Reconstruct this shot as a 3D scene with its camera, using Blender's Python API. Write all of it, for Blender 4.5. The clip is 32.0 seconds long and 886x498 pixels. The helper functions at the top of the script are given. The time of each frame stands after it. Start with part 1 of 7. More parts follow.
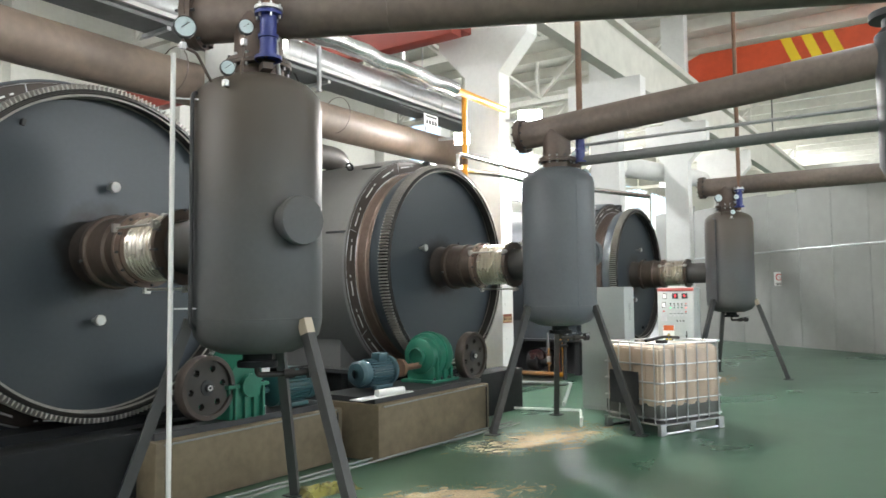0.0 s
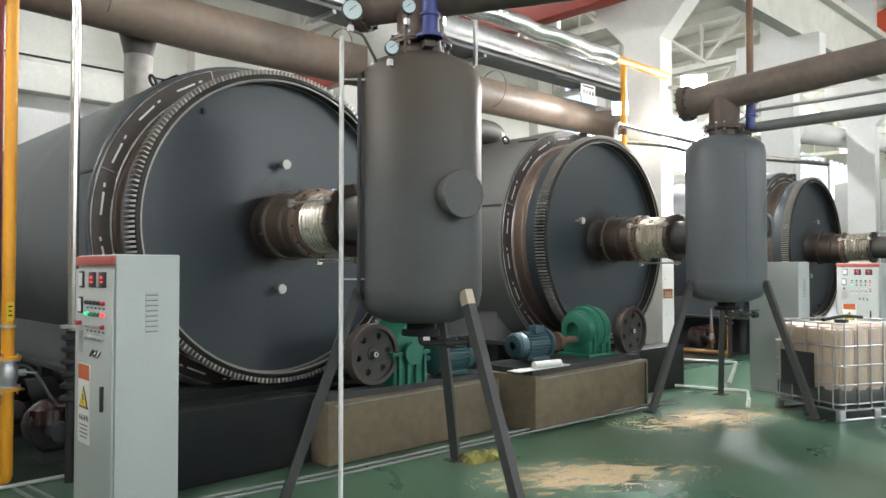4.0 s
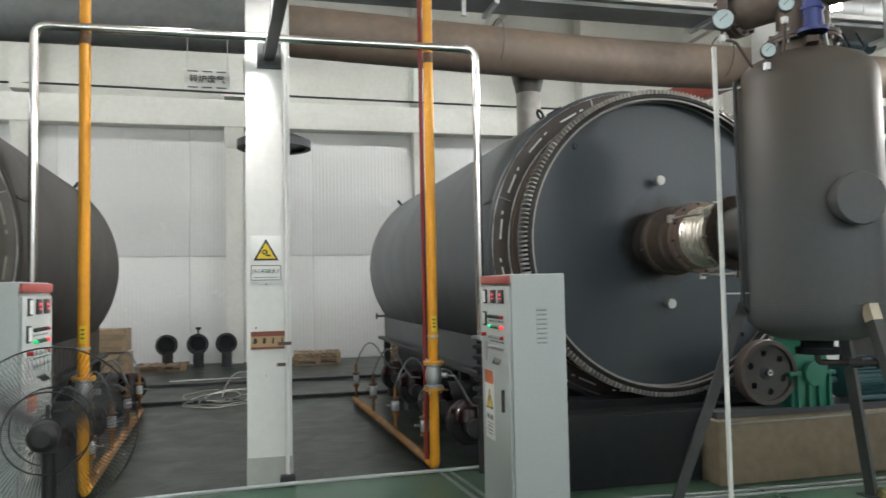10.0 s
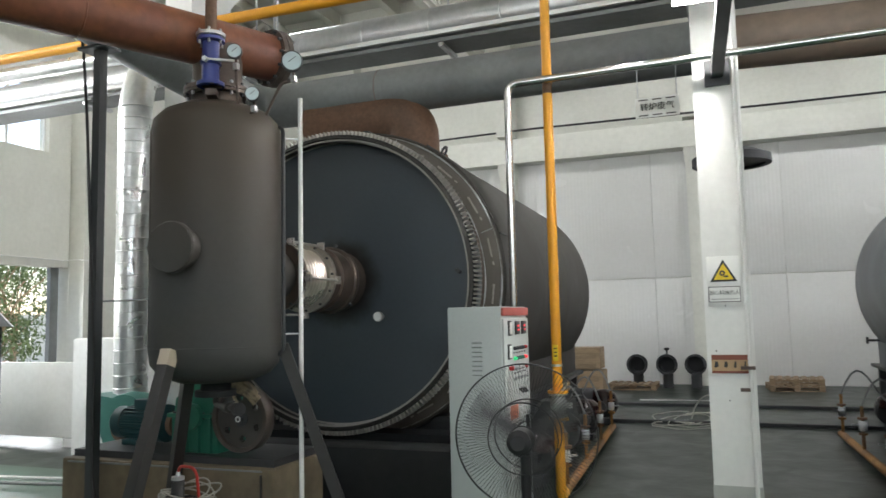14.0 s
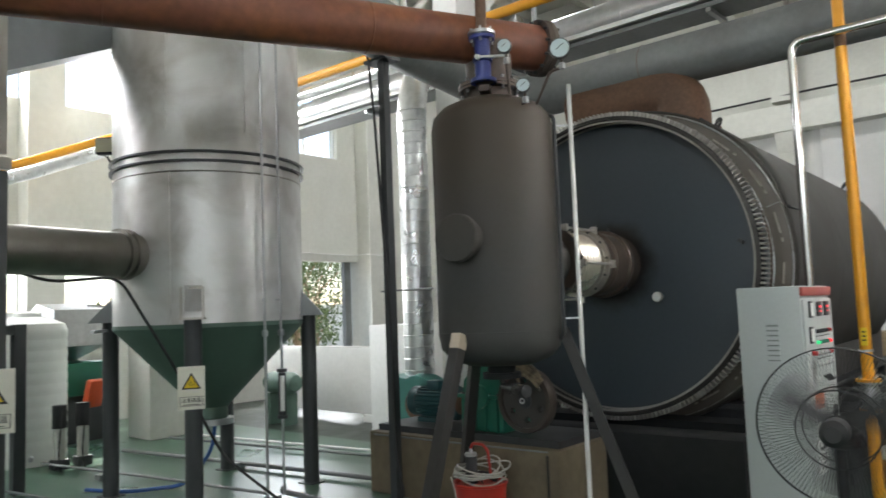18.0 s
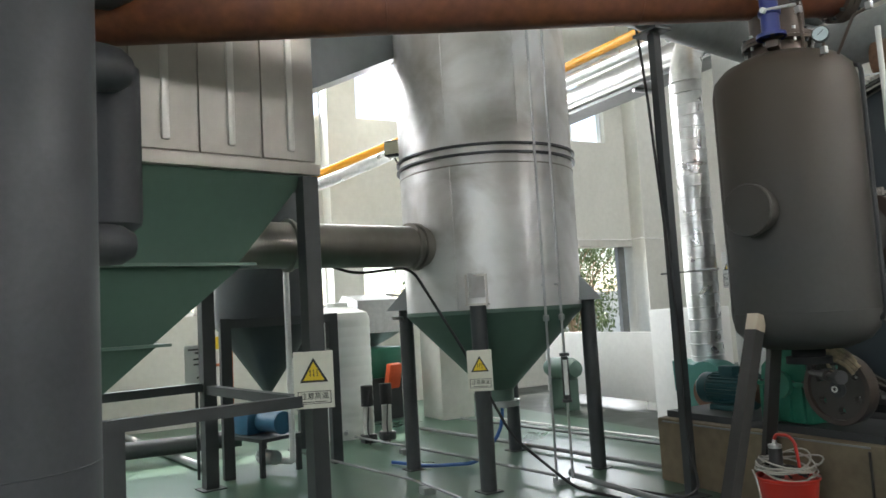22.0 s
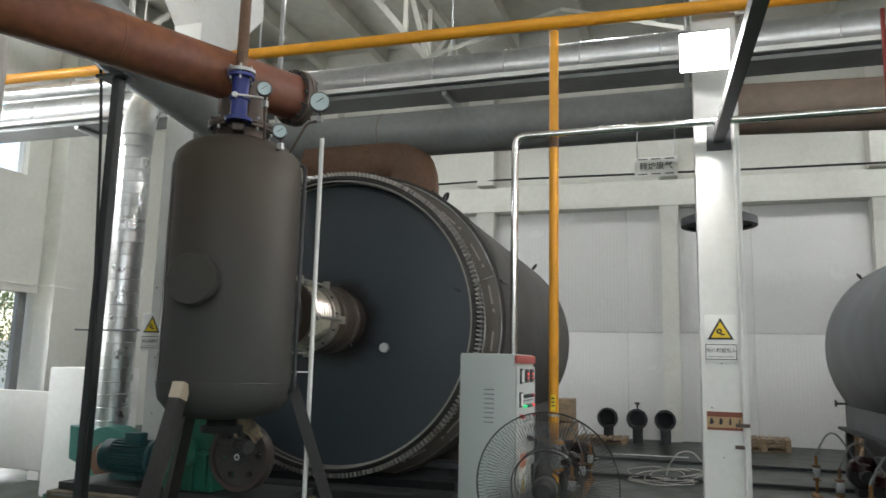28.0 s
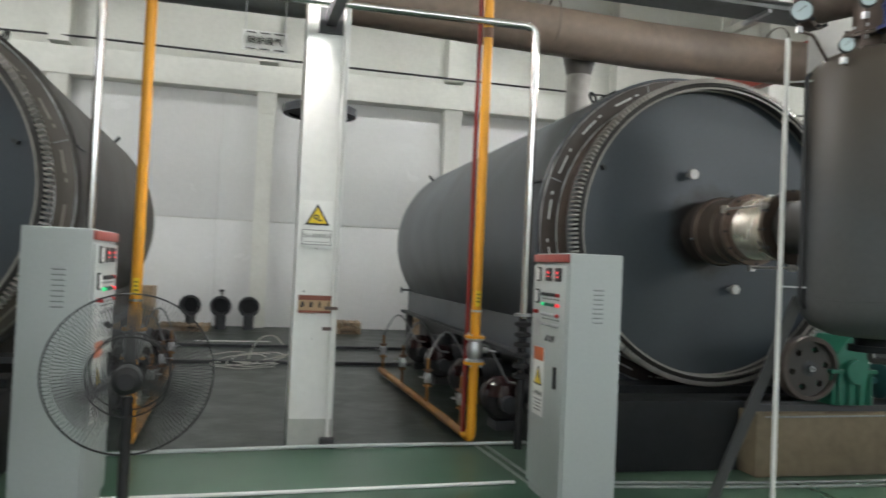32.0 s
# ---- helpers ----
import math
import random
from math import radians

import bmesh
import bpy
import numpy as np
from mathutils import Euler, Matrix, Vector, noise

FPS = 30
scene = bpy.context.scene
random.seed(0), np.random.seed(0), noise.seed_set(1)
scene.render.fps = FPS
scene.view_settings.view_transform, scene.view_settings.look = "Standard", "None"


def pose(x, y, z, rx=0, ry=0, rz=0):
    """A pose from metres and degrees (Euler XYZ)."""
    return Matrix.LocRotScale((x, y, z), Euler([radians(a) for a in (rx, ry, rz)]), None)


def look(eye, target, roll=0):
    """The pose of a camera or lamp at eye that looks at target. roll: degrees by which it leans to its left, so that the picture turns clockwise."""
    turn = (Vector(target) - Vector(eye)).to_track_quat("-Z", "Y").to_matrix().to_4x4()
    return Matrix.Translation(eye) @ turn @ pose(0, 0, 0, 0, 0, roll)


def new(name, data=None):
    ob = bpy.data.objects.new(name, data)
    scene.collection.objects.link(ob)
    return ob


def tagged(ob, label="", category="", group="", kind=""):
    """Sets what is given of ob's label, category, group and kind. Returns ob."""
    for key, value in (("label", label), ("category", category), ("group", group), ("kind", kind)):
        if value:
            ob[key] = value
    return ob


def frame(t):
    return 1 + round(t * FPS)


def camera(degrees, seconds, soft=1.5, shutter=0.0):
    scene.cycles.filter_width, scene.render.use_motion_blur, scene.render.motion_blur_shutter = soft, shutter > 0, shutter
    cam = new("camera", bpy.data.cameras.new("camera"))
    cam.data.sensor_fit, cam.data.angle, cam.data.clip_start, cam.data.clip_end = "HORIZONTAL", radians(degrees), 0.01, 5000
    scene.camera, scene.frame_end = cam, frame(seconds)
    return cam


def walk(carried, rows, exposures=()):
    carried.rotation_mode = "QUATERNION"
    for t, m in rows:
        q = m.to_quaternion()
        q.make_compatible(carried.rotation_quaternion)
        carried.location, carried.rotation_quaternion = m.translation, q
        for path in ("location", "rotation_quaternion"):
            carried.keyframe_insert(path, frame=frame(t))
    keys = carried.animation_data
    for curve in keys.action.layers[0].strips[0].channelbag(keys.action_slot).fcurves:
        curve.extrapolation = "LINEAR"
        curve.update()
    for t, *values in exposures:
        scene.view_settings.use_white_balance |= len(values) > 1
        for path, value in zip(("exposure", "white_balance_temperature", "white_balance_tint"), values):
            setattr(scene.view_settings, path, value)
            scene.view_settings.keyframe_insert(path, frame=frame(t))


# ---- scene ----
PATH = [
    (0, (0.724, 0.245, 1.761), (2.372, 1.372, 1.884), -0.6),
    (0.5, (0.72, 0.251, 1.775), (2.326, 1.439, 1.88), -0.3),
    (1, (0.692, 0.251, 1.762), (2.241, 1.513, 1.847), -0.3),
    (1.5, (0.691, 0.24, 1.76), (2.182, 1.571, 1.834), -0.1),
    (2, (0.684, 0.26, 1.76), (2.129, 1.641, 1.826), 0.0),
    (2.5, (0.682, 0.251, 1.759), (2.095, 1.666, 1.82), -0.1),
    (4.5, (0.655, 0.252, 1.759), (2.016, 1.717, 1.809), -0.1),
    (5, (0.651, 0.231, 1.759), (1.956, 1.745, 1.812), -0.5),
    (5.5, (0.623, 0.191, 1.771), (1.849, 1.77, 1.836), -1.1),
    (6, (0.584, 0.141, 1.779), (1.733, 1.776, 1.868), -1.3),
    (6.5, (0.611, 0.088, 1.785), (1.703, 1.762, 1.877), -1.4),
    (7, (0.678, 0.049, 1.792), (1.692, 1.77, 1.885), -1.1),
    (7.5, (0.706, 0.033, 1.791), (1.607, 1.816, 1.89), -1.0),
    (8, (0.692, 0.028, 1.783), (1.506, 1.852, 1.888), -0.5),
    (8.5, (0.682, 0.028, 1.78), (1.415, 1.886, 1.884), -0.5),
    (9, (0.669, 0.016, 1.779), (1.326, 1.902, 1.881), -0.5),
    (9.5, (0.678, 0.015, 1.758), (1.269, 1.922, 1.864), -0.6),
    (10, (0.66, -0.009, 1.769), (1.141, 1.93, 1.871), -1.1),
    (10.5, (0.646, -0.057, 1.763), (1.008, 1.907, 1.872), -1.4),
    (11, (0.653, -0.126, 1.766), (0.87, 1.859, 1.882), -1.6),
    (11.5, (0.677, -0.151, 1.766), (0.788, 1.843, 1.878), -1.5),
    (12, (0.727, -0.114, 1.774), (0.686, 1.882, 1.88), -1.2),
    (12.5, (0.765, -0.093, 1.792), (0.443, 1.877, 1.91), -1.1),
    (13, (0.797, -0.102, 1.798), (0.282, 1.825, 1.952), -1.0),
    (13.5, (0.798, -0.099, 1.784), (0.157, 1.788, 1.959), -1.1),
    (15.5, (0.748, -0.132, 1.799), (-0.152, 1.647, 1.968), -1.6),
    (16, (0.754, -0.152, 1.792), (-0.238, 1.576, 1.963), -1.6),
    (16.5, (0.745, -0.171, 1.796), (-0.315, 1.517, 1.965), -1.6),
    (17, (0.736, -0.187, 1.792), (-0.383, 1.462, 1.961), -1.7),
    (17.5, (0.722, -0.187, 1.794), (-0.48, 1.403, 1.957), -2.0),
    (18, (0.693, -0.193, 1.78), (-0.618, 1.309, 1.944), -2.2),
    (18.5, (0.681, -0.212, 1.778), (-0.74, 1.187, 1.939), -2.6),
    (19, (0.646, -0.223, 1.764), (-0.889, 1.048, 1.931), -3.0),
    (19.5, (0.627, -0.234, 1.756), (-0.986, 0.936, 1.925), -2.9),
    (20, (0.617, -0.243, 1.763), (-1.082, 0.799, 1.936), -2.8),
    (20.5, (0.616, -0.246, 1.762), (-1.137, 0.7, 1.94), -3.2),
    (21, (0.615, -0.252, 1.752), (-1.146, 0.678, 1.932), -3.3),
    (21.5, (0.614, -0.255, 1.746), (-1.15, 0.671, 1.922), -3.3),
    (22, (0.618, -0.225, 1.741), (-1.138, 0.717, 1.909), -3.3),
    (22.5, (0.611, -0.203, 1.735), (-1.105, 0.813, 1.891), -3.2),
    (23, (0.611, -0.194, 1.737), (-1.011, 0.968, 1.879), -2.6),
    (23.5, (0.597, -0.221, 1.737), (-0.945, 1.046, 1.869), -2.1),
    (24, (0.58, -0.216, 1.741), (-0.923, 1.098, 1.864), -1.7),
    (24.5, (0.573, -0.226, 1.732), (-0.897, 1.126, 1.851), -1.1),
    (25, (0.574, -0.24, 1.749), (-0.858, 1.152, 1.861), -0.4),
    (25.5, (0.556, -0.268, 1.777), (-0.825, 1.174, 1.904), -0.1),
    (26, (0.498, -0.307, 1.8), (-0.737, 1.255, 1.989), 0.1),
    (26.5, (0.422, -0.319, 1.803), (-0.616, 1.37, 2.066), 0.5),
    (28.5, (0.424, -0.304, 1.766), (-0.151, 1.591, 2.041), 1.6),
    (29, (0.449, -0.302, 1.755), (-0.126, 1.604, 1.951), 1.5),
    (29.5, (0.454, -0.282, 1.758), (-0.08, 1.64, 1.913), 1.5),
    (30, (0.424, -0.217, 1.734), (0.023, 1.737, 1.873), 1.4),
    (30.5, (0.412, -0.122, 1.724), (0.21, 1.864, 1.848), 1.4),
    (31, (0.386, -0.051, 1.723), (0.371, 1.945, 1.85), 1.3),
    (31.5, (0.339, 0.004, 1.722), (0.547, 1.992, 1.804), 1.8),
    (32, (0.297, 0.047, 1.714), (0.753, 1.994, 1.761), 2.6),
]
cam = camera(61.7, 32.0, shutter=0.5)
walk(cam, [(t, look(eye, target, roll)) for t, eye, target, roll in PATH], exposures=[(0, 1.82), (3, 1.8), (6, 1.68), (9, 1.52), (12, 1.42), (16, 1.36), (20, 1.25), (25, 1.4), (27, 1.3), (29, 1.08), (30, 1.1), (31, 1.2), (32, 1.32)])

# ---- world, sun, large lights ----
SUN_AZ, SUN_EL = 295.6, 55.0
world = bpy.data.worlds.new("world")
scene.world = world
world.use_nodes = True
wn = world.node_tree.nodes
sky = wn.new("ShaderNodeTexSky")
sky.sky_type, sky.sun_disc = "NISHITA", False
sky.sun_elevation, sky.sun_rotation = radians(SUN_EL), radians(SUN_AZ)
world.node_tree.links.new(sky.outputs[0], wn["Background"].inputs[0])
wn["Background"].inputs[1].default_value = 0.15
sun = new("sun", bpy.data.lights.new("sun", "SUN"))
sun.data.energy, sun.data.angle, sun.data.color = 4.5, radians(0.6), (1.0, 0.95, 0.88)
sun.matrix_world = look((-25, 12, 40), (0, 0, 0))


def area_lamp(name, eye, target, w, h, watts, color=(1, 1, 1)):
    ob = new(name, bpy.data.lights.new(name, "AREA"))
    ob.data.shape, ob.data.size, ob.data.size_y = "RECTANGLE", w, h
    ob.data.energy, ob.data.color = watts, color
    ob.matrix_world = look(eye, target)
    return ob


# ---- materials ----
def material(name, color, rough=0.5, metal=0.0, grain=0.06, stain=0.12, bump=0.05, scale=9.0, stain_color=None, spec=0.5, stretch=(1, 1, 1), stain_scale=1.3, island=0.0, emit=0.0):
    m = bpy.data.materials.new(name)
    m.use_nodes = True
    t = m.node_tree
    n, lk = t.nodes, t.links.new
    b = n["Principled BSDF"]
    tc = n.new("ShaderNodeTexCoord")
    mp = n.new("ShaderNodeMapping")
    mp.inputs["Scale"].default_value = stretch
    lk(tc.outputs["Object"], mp.inputs[0])
    n1 = n.new("ShaderNodeTexNoise")
    n1.inputs["Scale"].default_value, n1.inputs["Detail"].default_value = scale, 6
    n2 = n.new("ShaderNodeTexNoise")
    n2.inputs["Scale"].default_value, n2.inputs["Detail"].default_value, n2.inputs["Distortion"].default_value = stain_scale, 5, 0.6
    lk(mp.outputs[0], n1.inputs[0]), lk(mp.outputs[0], n2.inputs[0])
    r2 = n.new("ShaderNodeValToRGB")
    r2.color_ramp.elements[0].position, r2.color_ramp.elements[1].position = 0.42, 0.68
    lk(n2.outputs[0], r2.inputs[0])
    mix1 = n.new("ShaderNodeMix")
    mix1.data_type = "RGBA"
    sc = stain_color or tuple(c * 0.55 for c in color)
    mix1.inputs["A"].default_value, mix1.inputs["B"].default_value = (*color, 1), (*sc, 1)
    mul = n.new("ShaderNodeMath")
    mul.operation = "MULTIPLY"
    mul.inputs[1].default_value = stain
    lk(r2.outputs[0], mul.inputs[0]), lk(mul.outputs[0], mix1.inputs["Factor"])
    hsv = n.new("ShaderNodeHueSaturation")
    mr = n.new("ShaderNodeMapRange")
    mr.inputs["To Min"].default_value, mr.inputs["To Max"].default_value = 1 - 2 * grain, 1 + 2 * grain
    lk(n1.outputs[0], mr.inputs[0])
    val = mr.outputs[0]
    if island:
        oi = n.new("ShaderNodeObjectInfo")
        mi = n.new("ShaderNodeMapRange")
        mi.inputs["To Min"].default_value, mi.inputs["To Max"].default_value = 1 - island, 1 + island
        lk(oi.outputs["Random"], mi.inputs[0])
        mm = n.new("ShaderNodeMath")
        mm.operation = "MULTIPLY"
        lk(val, mm.inputs[0]), lk(mi.outputs[0], mm.inputs[1])
        val = mm.outputs[0]
    lk(val, hsv.inputs["Value"]), lk(mix1.outputs["Result"], hsv.inputs["Color"])
    lk(hsv.outputs[0], b.inputs["Base Color"])
    rr = n.new("ShaderNodeMapRange")
    rr.inputs["To Min"].default_value, rr.inputs["To Max"].default_value = max(0.03, rough - 0.1), min(1, rough + 0.1)
    lk(n2.outputs[0], rr.inputs[0]), lk(rr.outputs[0], b.inputs["Roughness"])
    b.inputs["Metallic"].default_value = metal
    b.inputs["Specular IOR Level"].default_value = spec
    if bump:
        bp = n.new("ShaderNodeBump")
        bp.inputs["Strength"].default_value, bp.inputs["Distance"].default_value = bump, 0.01
        lk(n1.outputs[0], bp.inputs["Height"]), lk(bp.outputs[0], b.inputs["Normal"])
    if emit:
        b.inputs["Emission Color"].default_value, b.inputs["Emission Strength"].default_value = (*color, 1), emit
    return m


MATS = {}


def material_once(name, color, **k):
    if name not in MATS:
        MATS[name] = material(name, color, **{"rough": 0.4, "stain": 0.1, "bump": 0, **k})
    return MATS[name]


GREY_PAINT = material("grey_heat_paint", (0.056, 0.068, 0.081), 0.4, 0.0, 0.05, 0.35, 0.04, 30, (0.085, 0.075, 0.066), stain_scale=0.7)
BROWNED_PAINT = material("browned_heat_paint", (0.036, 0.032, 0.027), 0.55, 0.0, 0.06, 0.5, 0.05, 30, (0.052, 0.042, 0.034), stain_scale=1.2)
FACE_PAINT = material("grey_face_paint", (0.046, 0.058, 0.069), 0.32, 0.0, 0.05, 0.14, 0.04, 24, (0.07, 0.072, 0.072), stain_scale=0.6)
NECK = material("browned_neck", (0.1, 0.075, 0.06), 0.45, 0.5, 0.12, 0.6, 0.08, 18, (0.06, 0.05, 0.045))
SOOT = material("soot_band", (0.062, 0.05, 0.044), 0.5, 0.2, 0.12, 0.5, 0.08, 18, (0.09, 0.065, 0.05))
LEG_DARK = material("leg_paint", (0.042, 0.044, 0.044), 0.5, 0.0, 0.08, 0.4, 0.06, 18, (0.055, 0.053, 0.05))
# darker copy of the leg paint; carries the shade on XA's vessel legs
LEG_SHADED = material("shaded_leg_paint", (0.021, 0.02, 0.019), 0.55, 0.0, 0.08, 0.4, 0.06, 18, (0.032, 0.029, 0.026))
# near-black of the sills, pit walls, drain nozzles, paint chips and gear gaps
BASE_DARK = material("near_black_base", (0.013, 0.0145, 0.0155), 0.65, 0.0, 0.1, 0.5, 0.06, 14, (0.024, 0.024, 0.022), spec=0.15)
BROWN_HEAT = material("scorched_steel", (0.092, 0.066, 0.053), 0.5, 0.3, 0.12, 0.6, 0.08, 18, (0.075, 0.06, 0.052), stain_scale=1.1)
VESSEL_PAINT = material("vessel_paint", (0.045, 0.046, 0.045), 0.6, 0.0, 0.06, 0.5, 0.04, 26, (0.056, 0.05, 0.042), stain_scale=1.3, spec=0.4)
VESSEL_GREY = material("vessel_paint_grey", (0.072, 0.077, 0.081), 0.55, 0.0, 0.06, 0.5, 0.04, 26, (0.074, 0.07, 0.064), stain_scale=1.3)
VESSEL_BLUE = material("vessel_paint_new", (0.112, 0.124, 0.135), 0.45, 0.0, 0.05, 0.3, 0.04, 26, stain_scale=0.9)
# lighter casing grey: the light from above on XC is put into its colour
LIT_CASING = material("lit_casing_grey", (0.18, 0.18, 0.178), 0.36, 0.0, 0.05, 0.35, 0.04, 30, (0.15, 0.135, 0.118), stain_scale=0.7)
SEAL_PINK = material("heat_pinked_steel", (0.27, 0.2, 0.165), 0.38, 0.6, 0.12, 0.6, 0.08, 18, (0.12, 0.085, 0.07), stain_scale=1.6)
RIM_STEEL = material("rim_steel", (0.04, 0.037, 0.034), 0.55, 0.2, 0.14, 0.7, 0.06, 26, (0.024, 0.022, 0.021), stain_scale=2.2, spec=0.3)
BRIGHT_FLANGE = material("bright_flange", (0.5, 0.47, 0.42), 0.38, 0.8, 0.1, 0.6, 0.06, 26, (0.25, 0.22, 0.18), stain_scale=3.0)
GEAR_STEEL = material("gear_steel", (0.38, 0.36, 0.33), 0.42, 0.4, 0.12, 0.5, 0.1, 40)
DARK_STEEL = material("dark_steel", (0.045, 0.047, 0.05), 0.5, 0.2, 0.1, 0.3, 0.08, 30)
EXHAUST = material("sooted_exhaust", (0.085, 0.075, 0.066), 0.5, 0.0, 0.12, 0.6, 0.06, 16, (0.05, 0.042, 0.036), stain_scale=1.8)
PALE_PIPE = material("limewashed_pipe", (0.42, 0.4, 0.37), 0.6, 0.0, 0.1, 0.9, 0.05, 12, (0.12, 0.105, 0.09), stain_scale=2.0)
RUSTY = material("rusty_steel", (0.16, 0.085, 0.05), 0.65, 0.1, 0.2, 0.7, 0.15, 22, (0.09, 0.06, 0.045))
PIPE_BROWN = material("weathered_pipe", (0.15, 0.115, 0.095), 0.55, 0.0, 0.15, 0.6, 0.08, 14, (0.09, 0.07, 0.062), stain_scale=1.5)
FLUE_BROWN = material("flue_brown", (0.21, 0.158, 0.122), 0.55, 0.0, 0.12, 0.7, 0.06, 10, (0.13, 0.1, 0.082), stain_scale=1.0)
PIPE_GREY = material("grey_pipe", (0.18, 0.19, 0.19), 0.48, 0.0, 0.1, 0.5, 0.05, 16, (0.11, 0.11, 0.105))
PIPE_RED = material("primer_pipe", (0.16, 0.055, 0.032), 0.55, 0.0, 0.2, 0.8, 0.08, 14, (0.24, 0.085, 0.03), stain_scale=2.6)
STAINLESS = material("stainless", (0.66, 0.64, 0.61), 0.4, 1.0, 0.08, 0.4, 0.05, 20, (0.42, 0.38, 0.33))
BRASSY = material("straw_stainless", (0.8, 0.75, 0.67), 0.28, 0.85, 0.1, 0.4, 0.05, 20, (0.5, 0.41, 0.29))
HOUSE_STEEL = material("brushed_house_steel", (0.52, 0.49, 0.45), 0.5, 0.65, 0.05, 0.5, 0.03, 8, (0.42, 0.39, 0.35), stain_scale=0.8)
DUCT_STEEL = material("duct_steel", (0.34, 0.32, 0.295), 0.4, 1.0, 0.05, 0.5, 0.03, 8, (0.24, 0.225, 0.2), stain_scale=1.2)
RIB_STEEL = material("rib_steel", (0.7, 0.68, 0.64), 0.42, 0.6, 0.05, 0.3, 0.02, 8, (0.55, 0.52, 0.48))
TOWER_STEEL = material("tower_steel", (0.68, 0.675, 0.665), 0.44, 0.5, 0.05, 0.85, 0.03, 6, (0.4, 0.375, 0.345), stain_scale=1.7)
CHROME = material("polished_pipe", (0.7, 0.69, 0.67), 0.2, 1.0, 0.04, 0.2, 0.02, 20)
FOIL = material("foil", (0.7, 0.7, 0.7), 0.25, 1.0, 0.1, 0.3, 0.6, 14, (0.5, 0.5, 0.5))
SPIRAL = material("spiral_galvanised", (0.72, 0.73, 0.73), 0.3, 0.85, 0.1, 0.5, 0.25, 10, (0.42, 0.43, 0.43), stain_scale=4.0)
GALV = material("galvanised", (0.5, 0.51, 0.52), 0.38, 0.9, 0.1, 0.4, 0.1, 12, (0.36, 0.36, 0.36))
YELLOW = material("gas_yellow", (0.75, 0.33, 0.015), 0.45, 0.0, 0.05, 0.35, 0.03, 20, (0.45, 0.19, 0.03))
YELLOW_DIRTY = material("dirty_gas_yellow", (0.27, 0.125, 0.028), 0.6, 0.0, 0.12, 0.8, 0.06, 16, (0.09, 0.055, 0.03), stain_scale=1.6)
HEADER_RED = material("faded_red", (0.36, 0.085, 0.07), 0.5, 0.0, 0.06, 0.5, 0.02, 20, (0.3, 0.05, 0.04))
GREEN = material("motor_green", (0.016, 0.135, 0.085), 0.4, 0.0, 0.06, 0.4, 0.06, 24, (0.012, 0.08, 0.05))
TEAL = material("motor_teal", (0.02, 0.068, 0.075), 0.4, 0.0, 0.06, 0.4, 0.06, 24, (0.02, 0.06, 0.06))
MOTOR_BLUE = material("motor_blue", (0.036, 0.083, 0.1), 0.42, 0.0, 0.06, 0.4, 0.06, 24, (0.025, 0.05, 0.06))
BLUE = material("valve_blue", (0.024, 0.038, 0.2), 0.38, 0.0, 0.05, 0.4, 0.03, 20, (0.02, 0.025, 0.1))
RED = material("red_paint", (0.42, 0.03, 0.02), 0.4, 0.0, 0.05, 0.35, 0.03, 20)
ORANGE = material("orange_paint", (0.6, 0.085, 0.025), 0.4, 0.0, 0.05, 0.3, 0.03, 20)
CABINET = material("cabinet_grey", (0.4, 0.43, 0.42), 0.5, 0.0, 0.03, 0.18, 0.03, 40, (0.4, 0.42, 0.41))
WHITE = material("white_paint", (0.72, 0.72, 0.7), 0.6, 0.0, 0.04, 0.25, 0.05, 14, (0.55, 0.54, 0.5))
PANEL = material("white_panel", (0.63, 0.63, 0.615), 0.24, 0.0, 0.03, 0.2, 0.0, 10, (0.56, 0.56, 0.55))
PLASTER = material("wall_plaster", (0.6, 0.6, 0.55), 0.8, 0.0, 0.05, 0.25, 0.1, 10, (0.5, 0.5, 0.45))
CEIL = material("ceiling_concrete", (0.6, 0.59, 0.53), 0.85, 0.0, 0.06, 0.35, 0.1, 4, (0.45, 0.44, 0.4))
CONCRETE = material("concrete_plinth", (0.15, 0.118, 0.074), 0.75, 0.0, 0.15, 0.7, 0.18, 12, (0.095, 0.078, 0.052), stain_scale=1.5)
FLOOR_GREEN = material("epoxy_green", (0.033, 0.085, 0.053), 0.3, 0.0, 0.08, 0.6, 0.03, 3, (0.075, 0.115, 0.082), stain_scale=0.5)
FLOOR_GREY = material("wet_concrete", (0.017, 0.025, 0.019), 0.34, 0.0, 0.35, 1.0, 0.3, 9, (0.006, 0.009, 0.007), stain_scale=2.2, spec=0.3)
DUST = material("sawdust", (0.42, 0.32, 0.2), 0.9, 0.0, 0.2, 0.5, 0.5, 40, (0.35, 0.25, 0.15))
SAGE = material("sage_paint", (0.095, 0.16, 0.125), 0.45, 0.0, 0.04, 0.3, 0.03, 14, (0.075, 0.125, 0.098))
POST_GREY = material("post_grey", (0.038, 0.043, 0.045), 0.5, 0.0, 0.06, 0.3, 0.05, 20)
CAST_GREY = material("condenser_grey", (0.055, 0.058, 0.065), 0.5, 0.0, 0.08, 0.3, 0.05, 30)
TANK_WHITE = material("tank_plastic", (0.68, 0.7, 0.66), 0.45, 0.0, 0.03, 0.15, 0.02, 10)
IBC_PLASTIC = material("ibc_plastic", (0.5, 0.4, 0.31), 0.42, 0.0, 0.06, 0.6, 0.03, 5, (0.36, 0.26, 0.18))
WOOD = material("crate_wood", (0.29, 0.21, 0.13), 0.75, 0.0, 0.2, 0.6, 0.2, 8, (0.15, 0.11, 0.07), stretch=(1, 8, 8))
